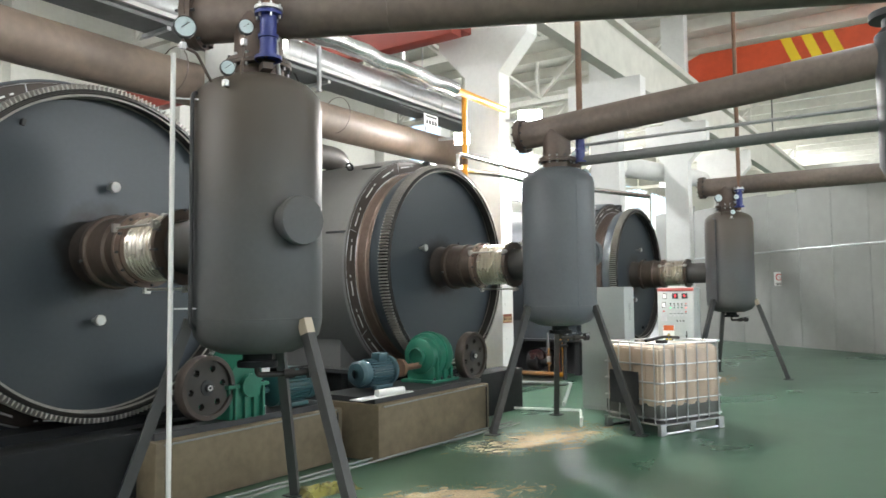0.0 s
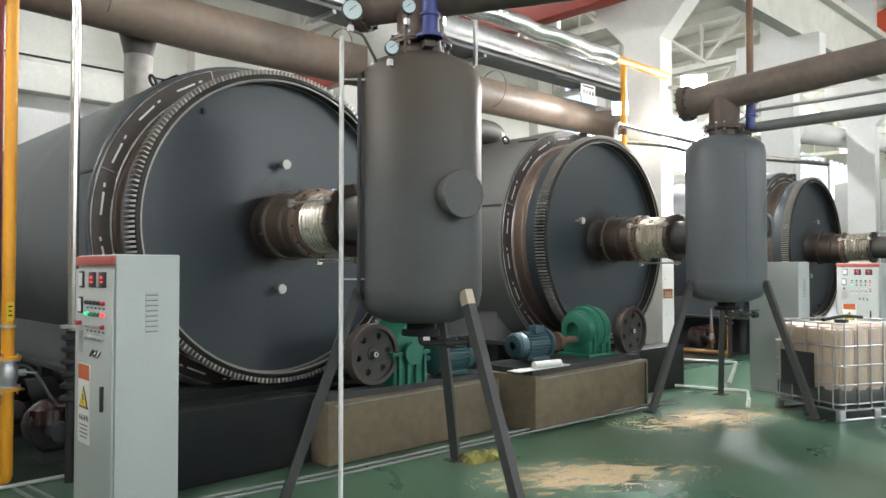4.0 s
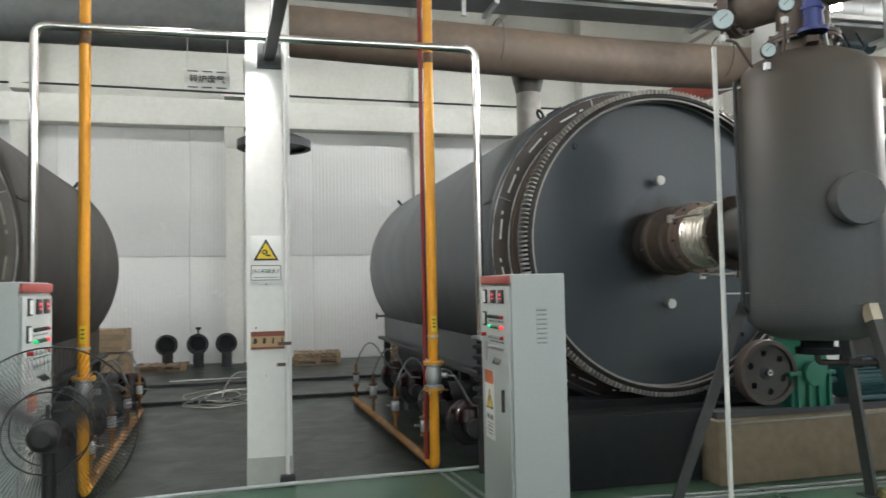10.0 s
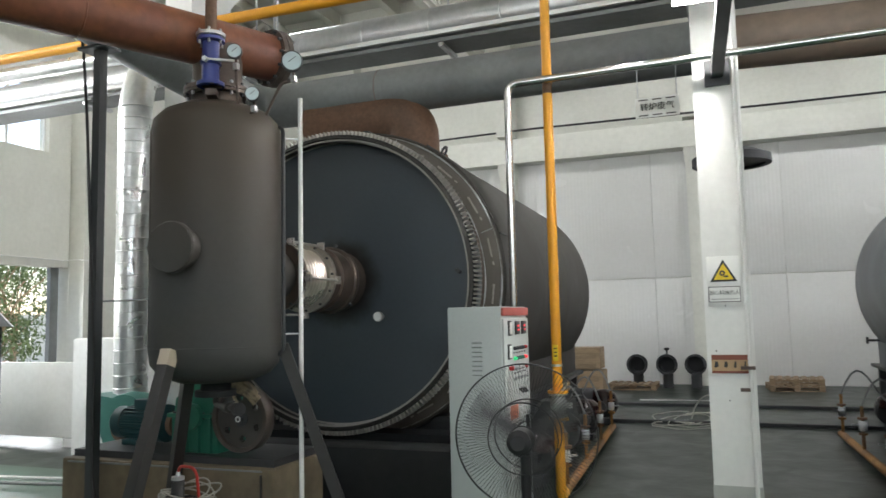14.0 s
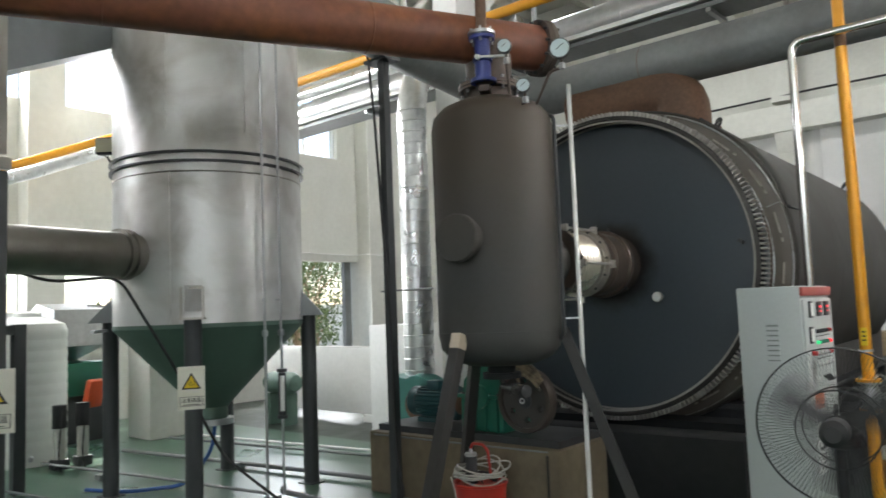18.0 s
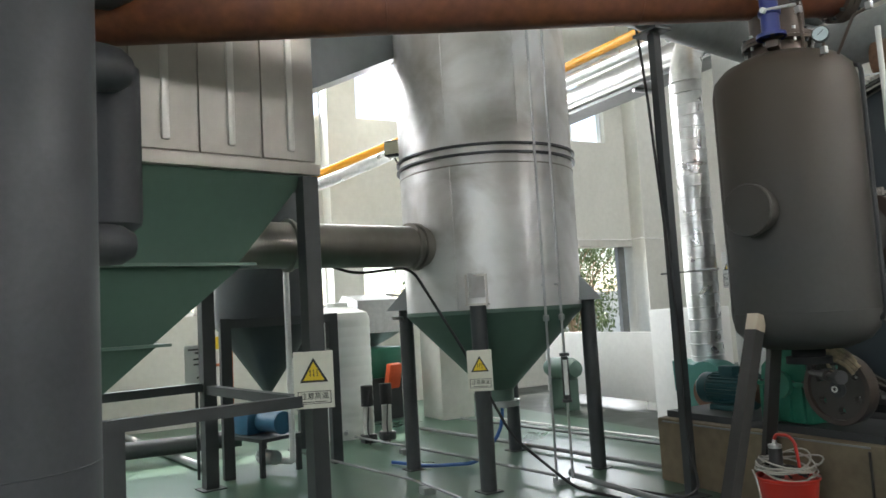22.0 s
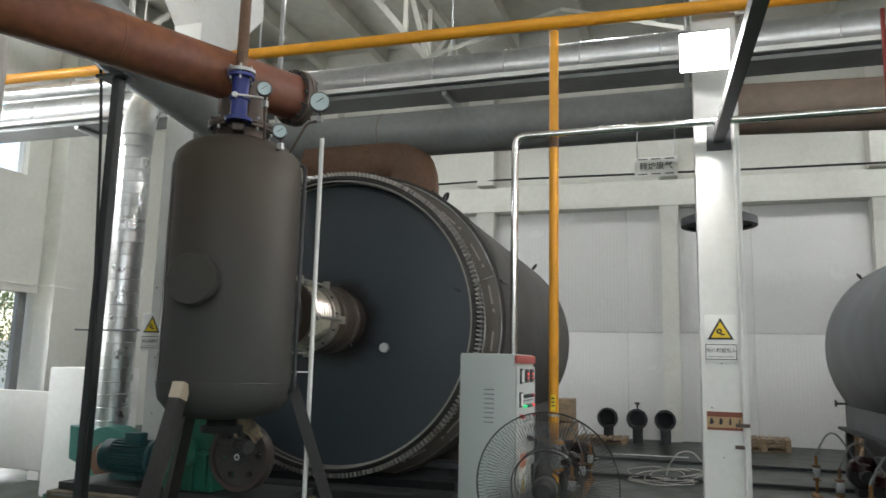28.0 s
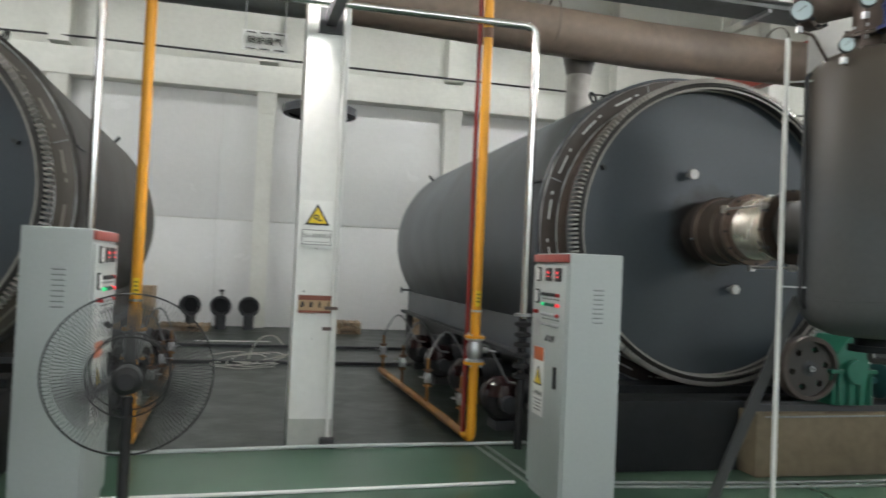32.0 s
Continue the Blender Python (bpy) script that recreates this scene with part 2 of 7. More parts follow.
RUBBER = material("black_rubber", (0.015, 0.015, 0.016), 0.6, 0.0, 0.05, 0.2, 0.05, 30)
HOSE_WHITE = material("clear_hose", (0.55, 0.53, 0.48), 0.4, 0.0, 0.05, 0.2, 0.02, 20)
HOSE_CLEAR = material("clear_tube", (0.4, 0.39, 0.35), 0.2, 0.0, 0.05, 0.3, 0.02, 20, (0.25, 0.24, 0.2))
HOSE_BLUE = material("blue_hose", (0.02, 0.09, 0.3), 0.4, 0.0, 0.05, 0.2, 0.02, 20)
SIGN_WHITE = material("sign_white", (0.74, 0.74, 0.72), 0.5, 0.0, 0.02, 0.15, 0.0, 12)
SIGN_YELLOW = material("sign_yellow", (0.78, 0.55, 0.02), 0.5, 0.0, 0.02, 0.1, 0.0, 12)
SIGN_RED = material("sign_red", (0.5, 0.03, 0.03), 0.5, 0.0, 0.02, 0.15, 0.0, 12)
INK = material("ink_black", (0.02, 0.02, 0.02), 0.5, 0.0, 0.0, 0.0, 0.0, 12)
LED_RED = material("led_red", (1.0, 0.05, 0.06), 0.4, emit=0.45, bump=0, stain=0, grain=0)
LED_GREEN = material("led_green", (0.05, 0.9, 0.35), 0.4, emit=0.2, bump=0, stain=0, grain=0)
LAMP_GLOW = material("lamp_glow", (1.0, 0.98, 0.94), 0.4, emit=60.0, bump=0, stain=0, grain=0)
FOLIAGE = material("foliage", (0.1, 0.145, 0.05), 0.5, 0.0, 0.3, 0.4, 0.1, 4)
TARP = material("grey_sheet_wall", (0.3, 0.3, 0.28), 0.7, 0.0, 0.05, 0.3, 0.1, 3, (0.25, 0.25, 0.23), stain_scale=0.6)
RACK_ORANGE = material("dull_orange", (0.42, 0.12, 0.035), 0.5, 0.0, 0.06, 0.4, 0.04, 16)
SILO_GREY = material("silo_grey", (0.05, 0.058, 0.064), 0.42, 0.0, 0.06, 0.4, 0.04, 18, (0.035, 0.038, 0.04))
FADED_RED = material("faded_crane_red", (0.27, 0.04, 0.025), 0.55, 0.0, 0.06, 0.4, 0.05, 8, (0.2, 0.05, 0.04))
RUST_ORANGE = material("crane_red", (0.6, 0.075, 0.02), 0.5, 0.0, 0.06, 0.3, 0.05, 8)


def ribs(mat, pitch, depth, axis="X"):
    """Fine upright ribs rolled into a sheet."""
    t = mat.node_tree
    n, lk = t.nodes, t.links.new
    tc, w, bp = n.new("ShaderNodeTexCoord"), n.new("ShaderNodeTexWave"), n.new("ShaderNodeBump")
    w.wave_type, w.bands_direction, w.wave_profile = "BANDS", axis, "SIN"
    w.inputs["Scale"].default_value = 0.314 / pitch
    bp.inputs["Strength"].default_value, bp.inputs["Distance"].default_value = 1.0, depth
    lk(tc.outputs["Object"], w.inputs["Vector"]), lk(w.outputs["Fac"], bp.inputs["Height"])
    lk(bp.outputs[0], n["Principled BSDF"].inputs["Normal"])


def stained(mat, color, lo, hi, mode, ragged=0.25, scale=2.5):
    """A heat or soot stain with an uneven edge. mode 'round': about the y axis; 'up': rising along z."""
    t = mat.node_tree
    n, lk = t.nodes, t.links.new
    b = n["Principled BSDF"]
    src = b.inputs["Base Color"].links[0].from_socket
    tc, sep, nz = n.new("ShaderNodeTexCoord"), n.new("ShaderNodeSeparateXYZ"), n.new("ShaderNodeTexNoise")
    lk(tc.outputs["Object"], sep.inputs[0]), lk(tc.outputs["Object"], nz.inputs[0])
    nz.inputs["Scale"].default_value, nz.inputs["Detail"].default_value = scale, 5
    if mode == "round":
        comb, ln = n.new("ShaderNodeCombineXYZ"), n.new("ShaderNodeVectorMath")
        ln.operation = "LENGTH"
        lk(sep.outputs["X"], comb.inputs["X"]), lk(sep.outputs["Z"], comb.inputs["Y"]), lk(comb.outputs[0], ln.inputs[0])
        h = ln.outputs["Value"]
    else:
        h = sep.outputs["Z"]
    ma = n.new("ShaderNodeMath")
    ma.operation = "MULTIPLY_ADD"
    ma.inputs[1].default_value = ragged
    lk(nz.outputs[0], ma.inputs[0]), lk(h, ma.inputs[2])
    mr = n.new("ShaderNodeMapRange")
    mr.interpolation_type = "SMOOTHSTEP"
    mr.inputs["From Min"].default_value, mr.inputs["From Max"].default_value = lo + ragged / 2, hi + ragged / 2
    lk(ma.outputs[0], mr.inputs[0])
    mix = n.new("ShaderNodeMix")
    mix.data_type = "RGBA"
    mix.inputs["B"].default_value = (*color, 1)
    lk(mr.outputs[0], mix.inputs["Factor"]), lk(src, mix.inputs["A"]), lk(mix.outputs["Result"], b.inputs["Base Color"])


ribs(PANEL, 0.09, 0.002)
stained(FACE_PAINT, (0.014, 0.012, 0.011), 0.52, 0.3, "round", 0.2, 6.0)
stained(VESSEL_PAINT, (0.06, 0.046, 0.034), 1.7, 3.3, "up", 0.9, 1.6)
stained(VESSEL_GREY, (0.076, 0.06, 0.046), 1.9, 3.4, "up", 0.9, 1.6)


def glass_material():
    m = bpy.data.materials.new("window_glass")
    m.use_nodes = True
    b = m.node_tree.nodes["Principled BSDF"]
    b.inputs["Transmission Weight"].default_value, b.inputs["Roughness"].default_value, b.inputs["IOR"].default_value = 1.0, 0.02, 1.1
    b.inputs["Base Color"].default_value = (0.95, 0.98, 0.98, 1)
    return m


GLASS = glass_material()


# ---- mesh helpers ----
class Geo:
    """Collects vertices and faces of one part."""

    def __init__(self):
        self.v, self.f = [], []

    def add(self, verts, faces):
        o = len(self.v)
        self.v += [tuple(p) for p in verts]
        self.f += [tuple(i + o for i in f) for f in faces]
        return self

    def box(self, c, s, m=None, bevel=0.0):
        if bevel:
            return self.bevelled(c, s, bevel, m)
        x, y, z = (k / 2 for k in s)
        vs = [Vector((c[0] + a * x, c[1] + b * y, c[2] + d * z)) for a in (-1, 1) for b in (-1, 1) for d in (-1, 1)]
        if m:
            vs = [m @ v for v in vs]
        return self.add(vs, [(0, 1, 3, 2), (4, 6, 7, 5), (0, 4, 5, 1), (2, 3, 7, 6), (0, 2, 6, 4), (1, 5, 7, 3)])

    def bevelled(self, c, s, r, m=None):
        """A box with chamfered edges."""
        hx, hy, hz = (k / 2 for k in s)
        r = min(r, hx * 0.9, hy * 0.9, hz * 0.9)
        bm = bmesh.new()
        bmesh.ops.create_cube(bm, size=1)
        for v in bm.verts:
            v.co = Vector((v.co.x * s[0], v.co.y * s[1], v.co.z * s[2]))
        bmesh.ops.bevel(bm, geom=bm.edges[:] + bm.verts[:], offset=r, segments=2, profile=0.5, affect="EDGES")
        bm.verts.index_update()
        vs = [v.co + Vector(c) for v in bm.verts]
        if m:
            vs = [m @ v for v in vs]
        fs = [[v.index for v in f.verts] for f in bm.faces]
        bm.free()
        return self.add(vs, fs)

    def lathe(self, profile, n=32, m=None, closed=False, a0=0.0, a1=360.0):
        """Turns a profile of (radius, height) round the z axis of m."""
        full = abs(a1 - a0) >= 359.9
        cols = n if full else n + 1
        vs, k = [], len(profile)
        for i in range(cols):
            a = radians(a0 + (a1 - a0) * i / n)
            for r, h in profile:
                p = Vector((r * math.cos(a), r * math.sin(a), h))
                vs.append(m @ p if m else p)
        fs = []
        rows = k if closed else k - 1
        for i in range(n):
            j = (i + 1) % cols
            for q in range(rows):
                w = (q + 1) % k
                fs.append((i * k + q, j * k + q, j * k + w, i * k + w))
        return self.add(vs, fs)

    def rod(self, p0, p1, r, n=12, r2=None):
        p0, p1 = Vector(p0), Vector(p1)
        d = p1 - p0
        m = Matrix.Translation(p0) @ d.to_track_quat("Z", "Y").to_matrix().to_4x4()
        h = d.length
        r2 = r if r2 is None else r2
        return self.lathe([(0.0005, 0), (r, 0), (r2, h), (0.0005, h)], n, m)

    def beam(self, p0, p1, w, h, up=(0, 0, 1)):
        """A bar of rectangular section from p0 to p1."""
        p0, p1 = Vector(p0), Vector(p1)
        d = (p1 - p0)
        L = d.length
        d.normalize()
        s = d.cross(Vector(up))
        s = s.normalized() if s.length > 1e-4 else Vector((1, 0, 0))
        u = s.cross(d)
        m = Matrix((s, d, u)).transposed().to_4x4()
        m.translation = p0
        return self.box((0, L / 2, 0), (w, L, h), m)

    def pipe(self, pts, r, bend=0.0, n=14, steps=6):
        """A tube along points, with rounded bends."""
        pts = [Vector(p) for p in pts]
        path = [pts[0]]
        for a, b, c in zip(pts, pts[1:], pts[2:]):
            if bend <= 0:
                path.append(b)
                continue
            u, w = (a - b), (c - b)
            k = min(bend, u.length * 0.49, w.length * 0.49)
            p, q = b + u.normalized() * k, b + w.normalized() * k
            for i in range(steps + 1):
                t = i / steps
                path.append(p * (1 - t) ** 2 + b * 2 * t * (1 - t) + q * t * t)
        path.append(pts[-1])
        path = [p for i, p in enumerate(path) if i == 0 or (p - path[i - 1]).length > 1e-5]
        vs, ref = [], None
        for i, p in enumerate(path):
            d = (path[min(i + 1, len(path) - 1)] - path[max(i - 1, 0)]).normalized()
            if ref is None:
                ref = d.orthogonal().normalized()
            ref = (ref - d * ref.dot(d)).normalized()
            s = d.cross(ref)
            for j in range(n):
                a = 2 * math.pi * j / n
                vs.append(p + ref * (r * math.cos(a)) + s * (r * math.sin(a)))
        fs = [(i * n + j, i * n + (j + 1) % n, (i + 1) * n + (j + 1) % n, (i + 1) * n + j) for i in range(len(path) - 1) for j in range(n)]
        fs += [tuple(range(n))[::-1], tuple((len(path) - 1) * n + j for j in range(n))]
        return self.add(vs, fs)

    def prism(self, outline, h, m=None):
        """An outline in x and y, raised by h along z."""
        k = len(outline)
        vs = [Vector((x, y, z)) for z in (0, h) for x, y in outline]
        if m:
            vs = [m @ v for v in vs]
        return self.add(vs, [tuple(range(k))[::-1], tuple(range(k, 2 * k))] + [(i, (i + 1) % k, k + (i + 1) % k, k + i) for i in range(k)])

    def mesh(self, name, mat, smooth=35):
        me = bpy.data.meshes.new(name)
        me.from_pydata(self.v, [], self.f)
        me.materials.append(mat)
        bm = bmesh.new()
        bm.from_mesh(me)
        bmesh.ops.recalc_face_normals(bm, faces=bm.faces)
        bm.to_mesh(me)
        bm.free()
        if smooth:
            me.shade_smooth()
            me.set_sharp_from_angle(angle=radians(smooth))
        me.update()
        return me


def thing(name, m, label, category, group="", kind=""):
    """An Empty at a thing's base, which parents its parts."""
    ob = new(name)
    ob.empty_display_size = 0.1
    ob.matrix_basis = m
    return tagged(ob, label, category, group, kind)


def part(name, geo, mat, parent, label="", m=None):
    ob = new(name, geo.mesh(name, mat) if isinstance(geo, Geo) else geo)
    ob.parent = parent
    if m:
        ob.matrix_basis = m
    return tagged(ob, label)


def solo(name, geo, mat, label, category, m=None, group="", kind=""):
    ob = new(name, geo.mesh(name, mat))
    if m:
        ob.matrix_basis = m
    return tagged(ob, label, category, group, kind)


RX90 = pose(0, 0, 0, 90, 0, 0)  # local z -> -y (towards the camera aisle)
# high-bay lamps under the roof and the daylight that enters by the high windows
for lx, near in ((-8.0, 25), (-1.0, 14), (6.0, 28), (13.0, 50), (20.0, 55), (28.0, 55)):
    for ly, watts in ((-8.0, 16), (1.5, near), (12.5, 205 if lx > 5 else 120)):
        area_lamp("high_bay_lamp", (lx, ly, 10.2), (lx, ly, 0), 0.5, 0.5, watts, (0.965, 0.985, 1.0))
area_lamp("window_daylight", (-12.9, 0.5, 6.35), (0, 0.5, 6.0), 18.5, 1.3, 900, (0.96, 0.98, 1.0))
area_lamp("window_daylight", (-12.9, 10.6, 2.0), (0, 9.0, 2.0), 2.2, 2.0, 60, (0.96, 0.98, 1.0))
area_lamp("window_daylight", (-12.9, 4.7, 2.35), (0, 4.7, 2.6), 9.0, 0.8, 50, (0.96, 0.98, 1.0))
area_lamp("window_daylight", (44.0, 19.1, 8.1), (30.0, 0, 8.4), 36, 2.8, 2600, (0.96, 0.98, 1.0))
area_lamp("window_daylight", (20.0, -13.9, 7.0), (20.0, 0, 14.0), 66, 3.0, 2600, (0.96, 0.98, 1.0))
# ---- the hall ----
X0, X1, Y0, Y1, ZC = -13.0, 62.0, -14.0, 19.2, 11.0
YS = 6.95  # where the green coating ends


def slab(name, lo, hi, mat, label, category, parent=None):
    c = [(a + b) / 2 for a, b in zip(lo, hi)]
    g = Geo().box(c, [b - a for a, b in zip(lo, hi)])
    if parent:
        return part(name, g, mat, parent)
    return solo(name, g, mat, label, category, kind="structure")


slab("floor", (X0 - 0.3, Y0 - 0.3, -0.3), (X1 + 0.3, YS, 0.0), FLOOR_GREEN, "worn green epoxy floor with wet patches", "floor")
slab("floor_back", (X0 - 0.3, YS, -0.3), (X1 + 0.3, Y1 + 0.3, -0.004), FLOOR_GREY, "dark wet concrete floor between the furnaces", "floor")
slab("ground", (-400, -400, -0.9), (400, 400, -0.35), material("yard", (0.3, 0.29, 0.26), 0.9, stain=0.5), "pale concrete yard outside the hall", "ground")

# back wall: panels with seams, ledge beam, pilasters, high windows further along
slab("wall_back", (X0, Y1 + 0.06, 0), (X1, Y1 + 0.3, 6.0), PLASTER, "white sandwich panel back wall", "wall")
slab("wall_back_upper", (X0, Y1, 6.0), (26.0, Y1 + 0.3, ZC), PLASTER, "pale grey upper back wall", "wall")
slab("wall_back_top", (26.0, Y1, 9.6), (X1, Y1 + 0.3, ZC), PLASTER, "pale grey upper back wall", "wall")
slab("wall_back_sill", (26.0, Y1, 6.0), (X1, Y1 + 0.3, 6.7), PLASTER, "pale grey upper back wall", "wall")
WB = bpy.data.objects["wall_back"]
for row, (z0, z1) in enumerate(((0.0, 2.62), (2.64, 5.95))):
    x = X0
    while x < 24:
        part("panel", Geo().box((x + 1.5, Y1 + 0.03, (z0 + z1) / 2), (2.994, 0.06, z1 - z0), bevel=0.003), PANEL, WB)
        x += 3.0
solo("ledge_beam", Geo().box(((X0 + X1) / 2, Y1 - 0.2, 6.13), (X1 - X0, 0.5, 0.66), bevel=0.02), PLASTER, "pale concrete ledge beam along the back wall", "beam", kind="structure")
for x in [-9.45 + 4.76 * i for i in range(9)]:
    g = Geo().box((x, Y1 - 0.1, 3.0), (0.4, 0.34, 6.0)).box((x, Y1 - 0.22, 8.3), (0.45, 0.5, 3.5))
    g.add([(x - 0.25, Y1, 5.96), (x + 0.25, Y1, 5.96), (x - 0.25, Y1 - 0.45, 5.96), (x + 0.25, Y1 - 0.45, 5.96), (x - 0.2, Y1, 5.2), (x + 0.2, Y1, 5.2), (x - 0.2, Y1 - 0.28, 5.3), (x + 0.2, Y1 - 0.28, 5.3)],
          [(0, 1, 3, 2), (4, 6, 7, 5), (0, 2, 6, 4), (1, 5, 7, 3), (2, 3, 7, 6), (0, 4, 5, 1)])
    solo("pilaster", g, PLASTER, "pale plaster pilaster with a small corbel", "pilaster", kind="structure")
solo("wall_cable", Geo().pipe([(X0, Y1 - 0.1, 6.66), (-4.0, Y1 - 0.47, 6.68), (2.0, Y1 - 0.47, 6.61), (8.0, Y1 - 0.47, 6.58), (X1, Y1 - 0.47, 6.6)], 0.028, 0, 8), RUBBER, "black cable along the ledge of the back wall", "cable")
# long windows high in the back wall, right of the second bay
for i in range(6):
    xa = 26.2 + i * 6.2
    w = thing("window_high", pose(xa, Y1 + 0.15, 6.7), "bright high strip window", "window", kind="structure")
    g = Geo()
    for k in range(6):
        g.box((k * 1.16, 0, 1.45), (0.06, 0.08, 2.9))
    g.box((2.9, 0, 0.03), (5.8, 0.08, 0.06)).box((2.9, 0, 2.87), (5.8, 0.08, 0.06)).box((2.9, 0, 1.45), (5.8, 0.06, 0.05))
    part("window_frame", g, WHITE, w)
    p = part("pane", Geo().box((2.9, 0.01, 1.45), (5.75, 0.008, 2.8)), GLASS, w)
    p.visible_shadow = False
    if i < 5:
        slab("wall_back_pier", (xa + 5.8, Y1, 6.7), (xa + 6.2, Y1 + 0.3, 9.6), PLASTER, "pale grey pier between windows", "wall")

slab("wall_camera_side", (X0, Y0 - 0.3, 0), (X1, Y0, 5.5), PLASTER, "plain pale plaster wall", "wall")
slab("wall_camera_top", (X0, Y0 - 0.3, 8.6), (X1, Y0, ZC), PLASTER, "plain pale plaster wall", "wall")
slab("wall_far_end", (X1, Y0, 0), (X1 + 0.3, Y1, ZC), PLASTER, "plain pale plaster wall", "wall")
for i in range(13):
    xa = X0 + i * 6
    w = thing("window_strip", pose(xa, Y0 - 0.15, 5.5), "long high strip window", "window", kind="structure")
    g = Geo()
    for k in range(5):
        g.box((0.05 + k * 1.45, 0, 1.55), (0.08, 0.08, 3.1))
    part("window_frame", g.box((2.95, 0, 1.55), (5.8, 0.06, 0.06)), WHITE, w)
    part("pane", Geo().box((2.95, 0.0, 1.55), (5.85, 0.008, 3.1)), GLASS, w).visible_shadow = False

# end wall with its windows and a doorway to the trees
WL = [((X0 - 0.3, Y0, 0), (X0, 0.0, 5.7)), ((X0 - 0.3, Y0, 7.0), (X0, 0.0, ZC)), ((X0 - 0.3, Y0, 5.7), (X0, -9.0, 7.0)), ((X0 - 0.3, 0.0, 0), (X0, 9.4, 1.9)), ((X0 - 0.3, 0.0, 2.75), (X0, 9.4, 5.7)), ((X0 - 0.3, 9.4, 3.05), (X0, 12.27, 5.55)), ((X0 - 0.3, 9.4, 0), (X0, 12.27, 0.98)),
      ((X0 - 0.3, 0.0, 7.0), (X0, 13.0, ZC)), ((X0 - 0.3, 12.27, 0), (X0, 13.0, 5.55)), ((X0 - 0.3, 11.68, 5.55), (X0, 13.0, 7.0)), ((X0 - 0.3, 13.0, 0), (X0, Y1, ZC))]
for k, (lo, hi) in enumerate(WL):
    slab("wall_left_%d" % (k + 1), lo, hi, PLASTER, "pale cream plaster end wall", "wall")
slab("wall_left_pier", (X0 - 0.3, 6.3, 5.55), (X0, 8.9, 7.0), PLASTER, "pale cream plaster end wall", "wall")
for nm, ya, yb, za, zb, n in (("window_upper", -9.0, 0.0, 5.7, 7.0, 7), ("window_upper", 0.0, 6.3, 5.7, 7.0, 5), ("window_upper", 8.9, 11.68, 5.55, 7.0, 3), ("window_lower", 0.0, 9.4, 1.9, 2.75, 9)):
    w = thing(nm, pose(X0 - 0.15, ya, za), "bright steel-framed window in the end wall", "window", kind="structure")
    g = Geo()
    for k in range(n + 1):
        g.box((0, (yb - ya) * k / n, (zb - za) / 2), (0.06, 0.05, zb - za))
    g.box((0, (yb - ya) / 2, 0.02), (0.06, yb - ya, 0.05)).box((0, (yb - ya) / 2, zb - za - 0.02), (0.06, yb - ya, 0.05))
    part("window_frame", g, WHITE, w)
    for k in range(n):
        part("pane", Geo().box((0.0, (yb - ya) * (k + 0.5) / n, (zb - za) / 2), (0.008, (yb - ya) / n - 0.05, zb - za - 0.08)), GLASS, w).visible_shadow = False
slab("opening_post", (X0 - 0.28, 11.95, 0.98), (X0 - 0.16, 12.15, 3.05), PIPE_GREY, "grey steel post at the jamb of the wall opening", "post")
for y in (4.8, 8.0, 12.572):
    solo("pilaster", Geo().box((X0 + 0.2, y, ZC / 2), (0.5, 0.6, ZC)), PLASTER, "pale cream plaster pilaster of the end wall", "pilaster", kind="structure")
solo("wall_conduit", Geo().pipe([(X0 + 0.04, 8.5, 3.25), (X0 + 0.04, 12.1, 3.2), (X0 + 0.5, 12.1, 3.2), (X0 + 0.5, 12.8, 3.18)], 0.012), WHITE, "thin white conduit along the end wall", "conduit")

# roof of ribbed slabs with lattice trusses
slab("ceiling", (X0 - 0.3, Y0 - 0.3, ZC), (X1 + 0.3, Y1 + 0.3, ZC + 0.3), CEIL, "pale precast concrete roof", "ceiling")
for i in range(38):
    x = X0 + 1 + 2.0 * i
    solo("roof_rib", Geo().box((x, (Y0 + Y1) / 2, ZC - 0.2), (0.22, Y1 - Y0, 0.42)), CEIL, "pale concrete roof rib", "rib", group="roof ribs", kind="structure")


def truss(x):
    t = thing("roof_truss", pose(x, 0, 0), "white painted lattice roof truss", "truss", "roof trusses", "structure")
    part("chord", Geo().box((0, 13.2, 8.75), (0.2, 11.4, 0.2)), CEIL, t)
    part("chord", Geo().box((0, 13.2, 10.3), (0.2, 11.4, 0.2)), CEIL, t)
    ys = [7.6 + 1.6 * k for k in range(8)]
    for k, (a, b) in enumerate(zip(ys, ys[1:])):
        za, zb = (8.8, 10.25) if k % 2 else (10.25, 8.8)
        part("diagonal", Geo().beam((0, a, za), (0, b, zb), 0.12, 0.12), CEIL, t)
    for a in ys:
        part("strut", Geo().box((0, a, 9.5), (0.1, 0.1, 1.5)), CEIL, t)


for i in range(-2, 9):
    truss(0.73 + 6.0 * i)
for x in (-5.3, 0.73, 6.75, 12.76, 18.8):
    for k in range(3):
        y = 9.2 + 3.0 * k
        solo("roof_brace", Geo().beam((x + 0.1, y, 8.8), (x + 3.0, y + 1.6, 10.4), 0.09, 0.09).beam((x + 5.9, y, 8.8), (x + 3.0, y + 1.6, 10.4), 0.09, 0.09), CEIL, "white steel roof bracing", "brace", group="roof braces", kind="structure")


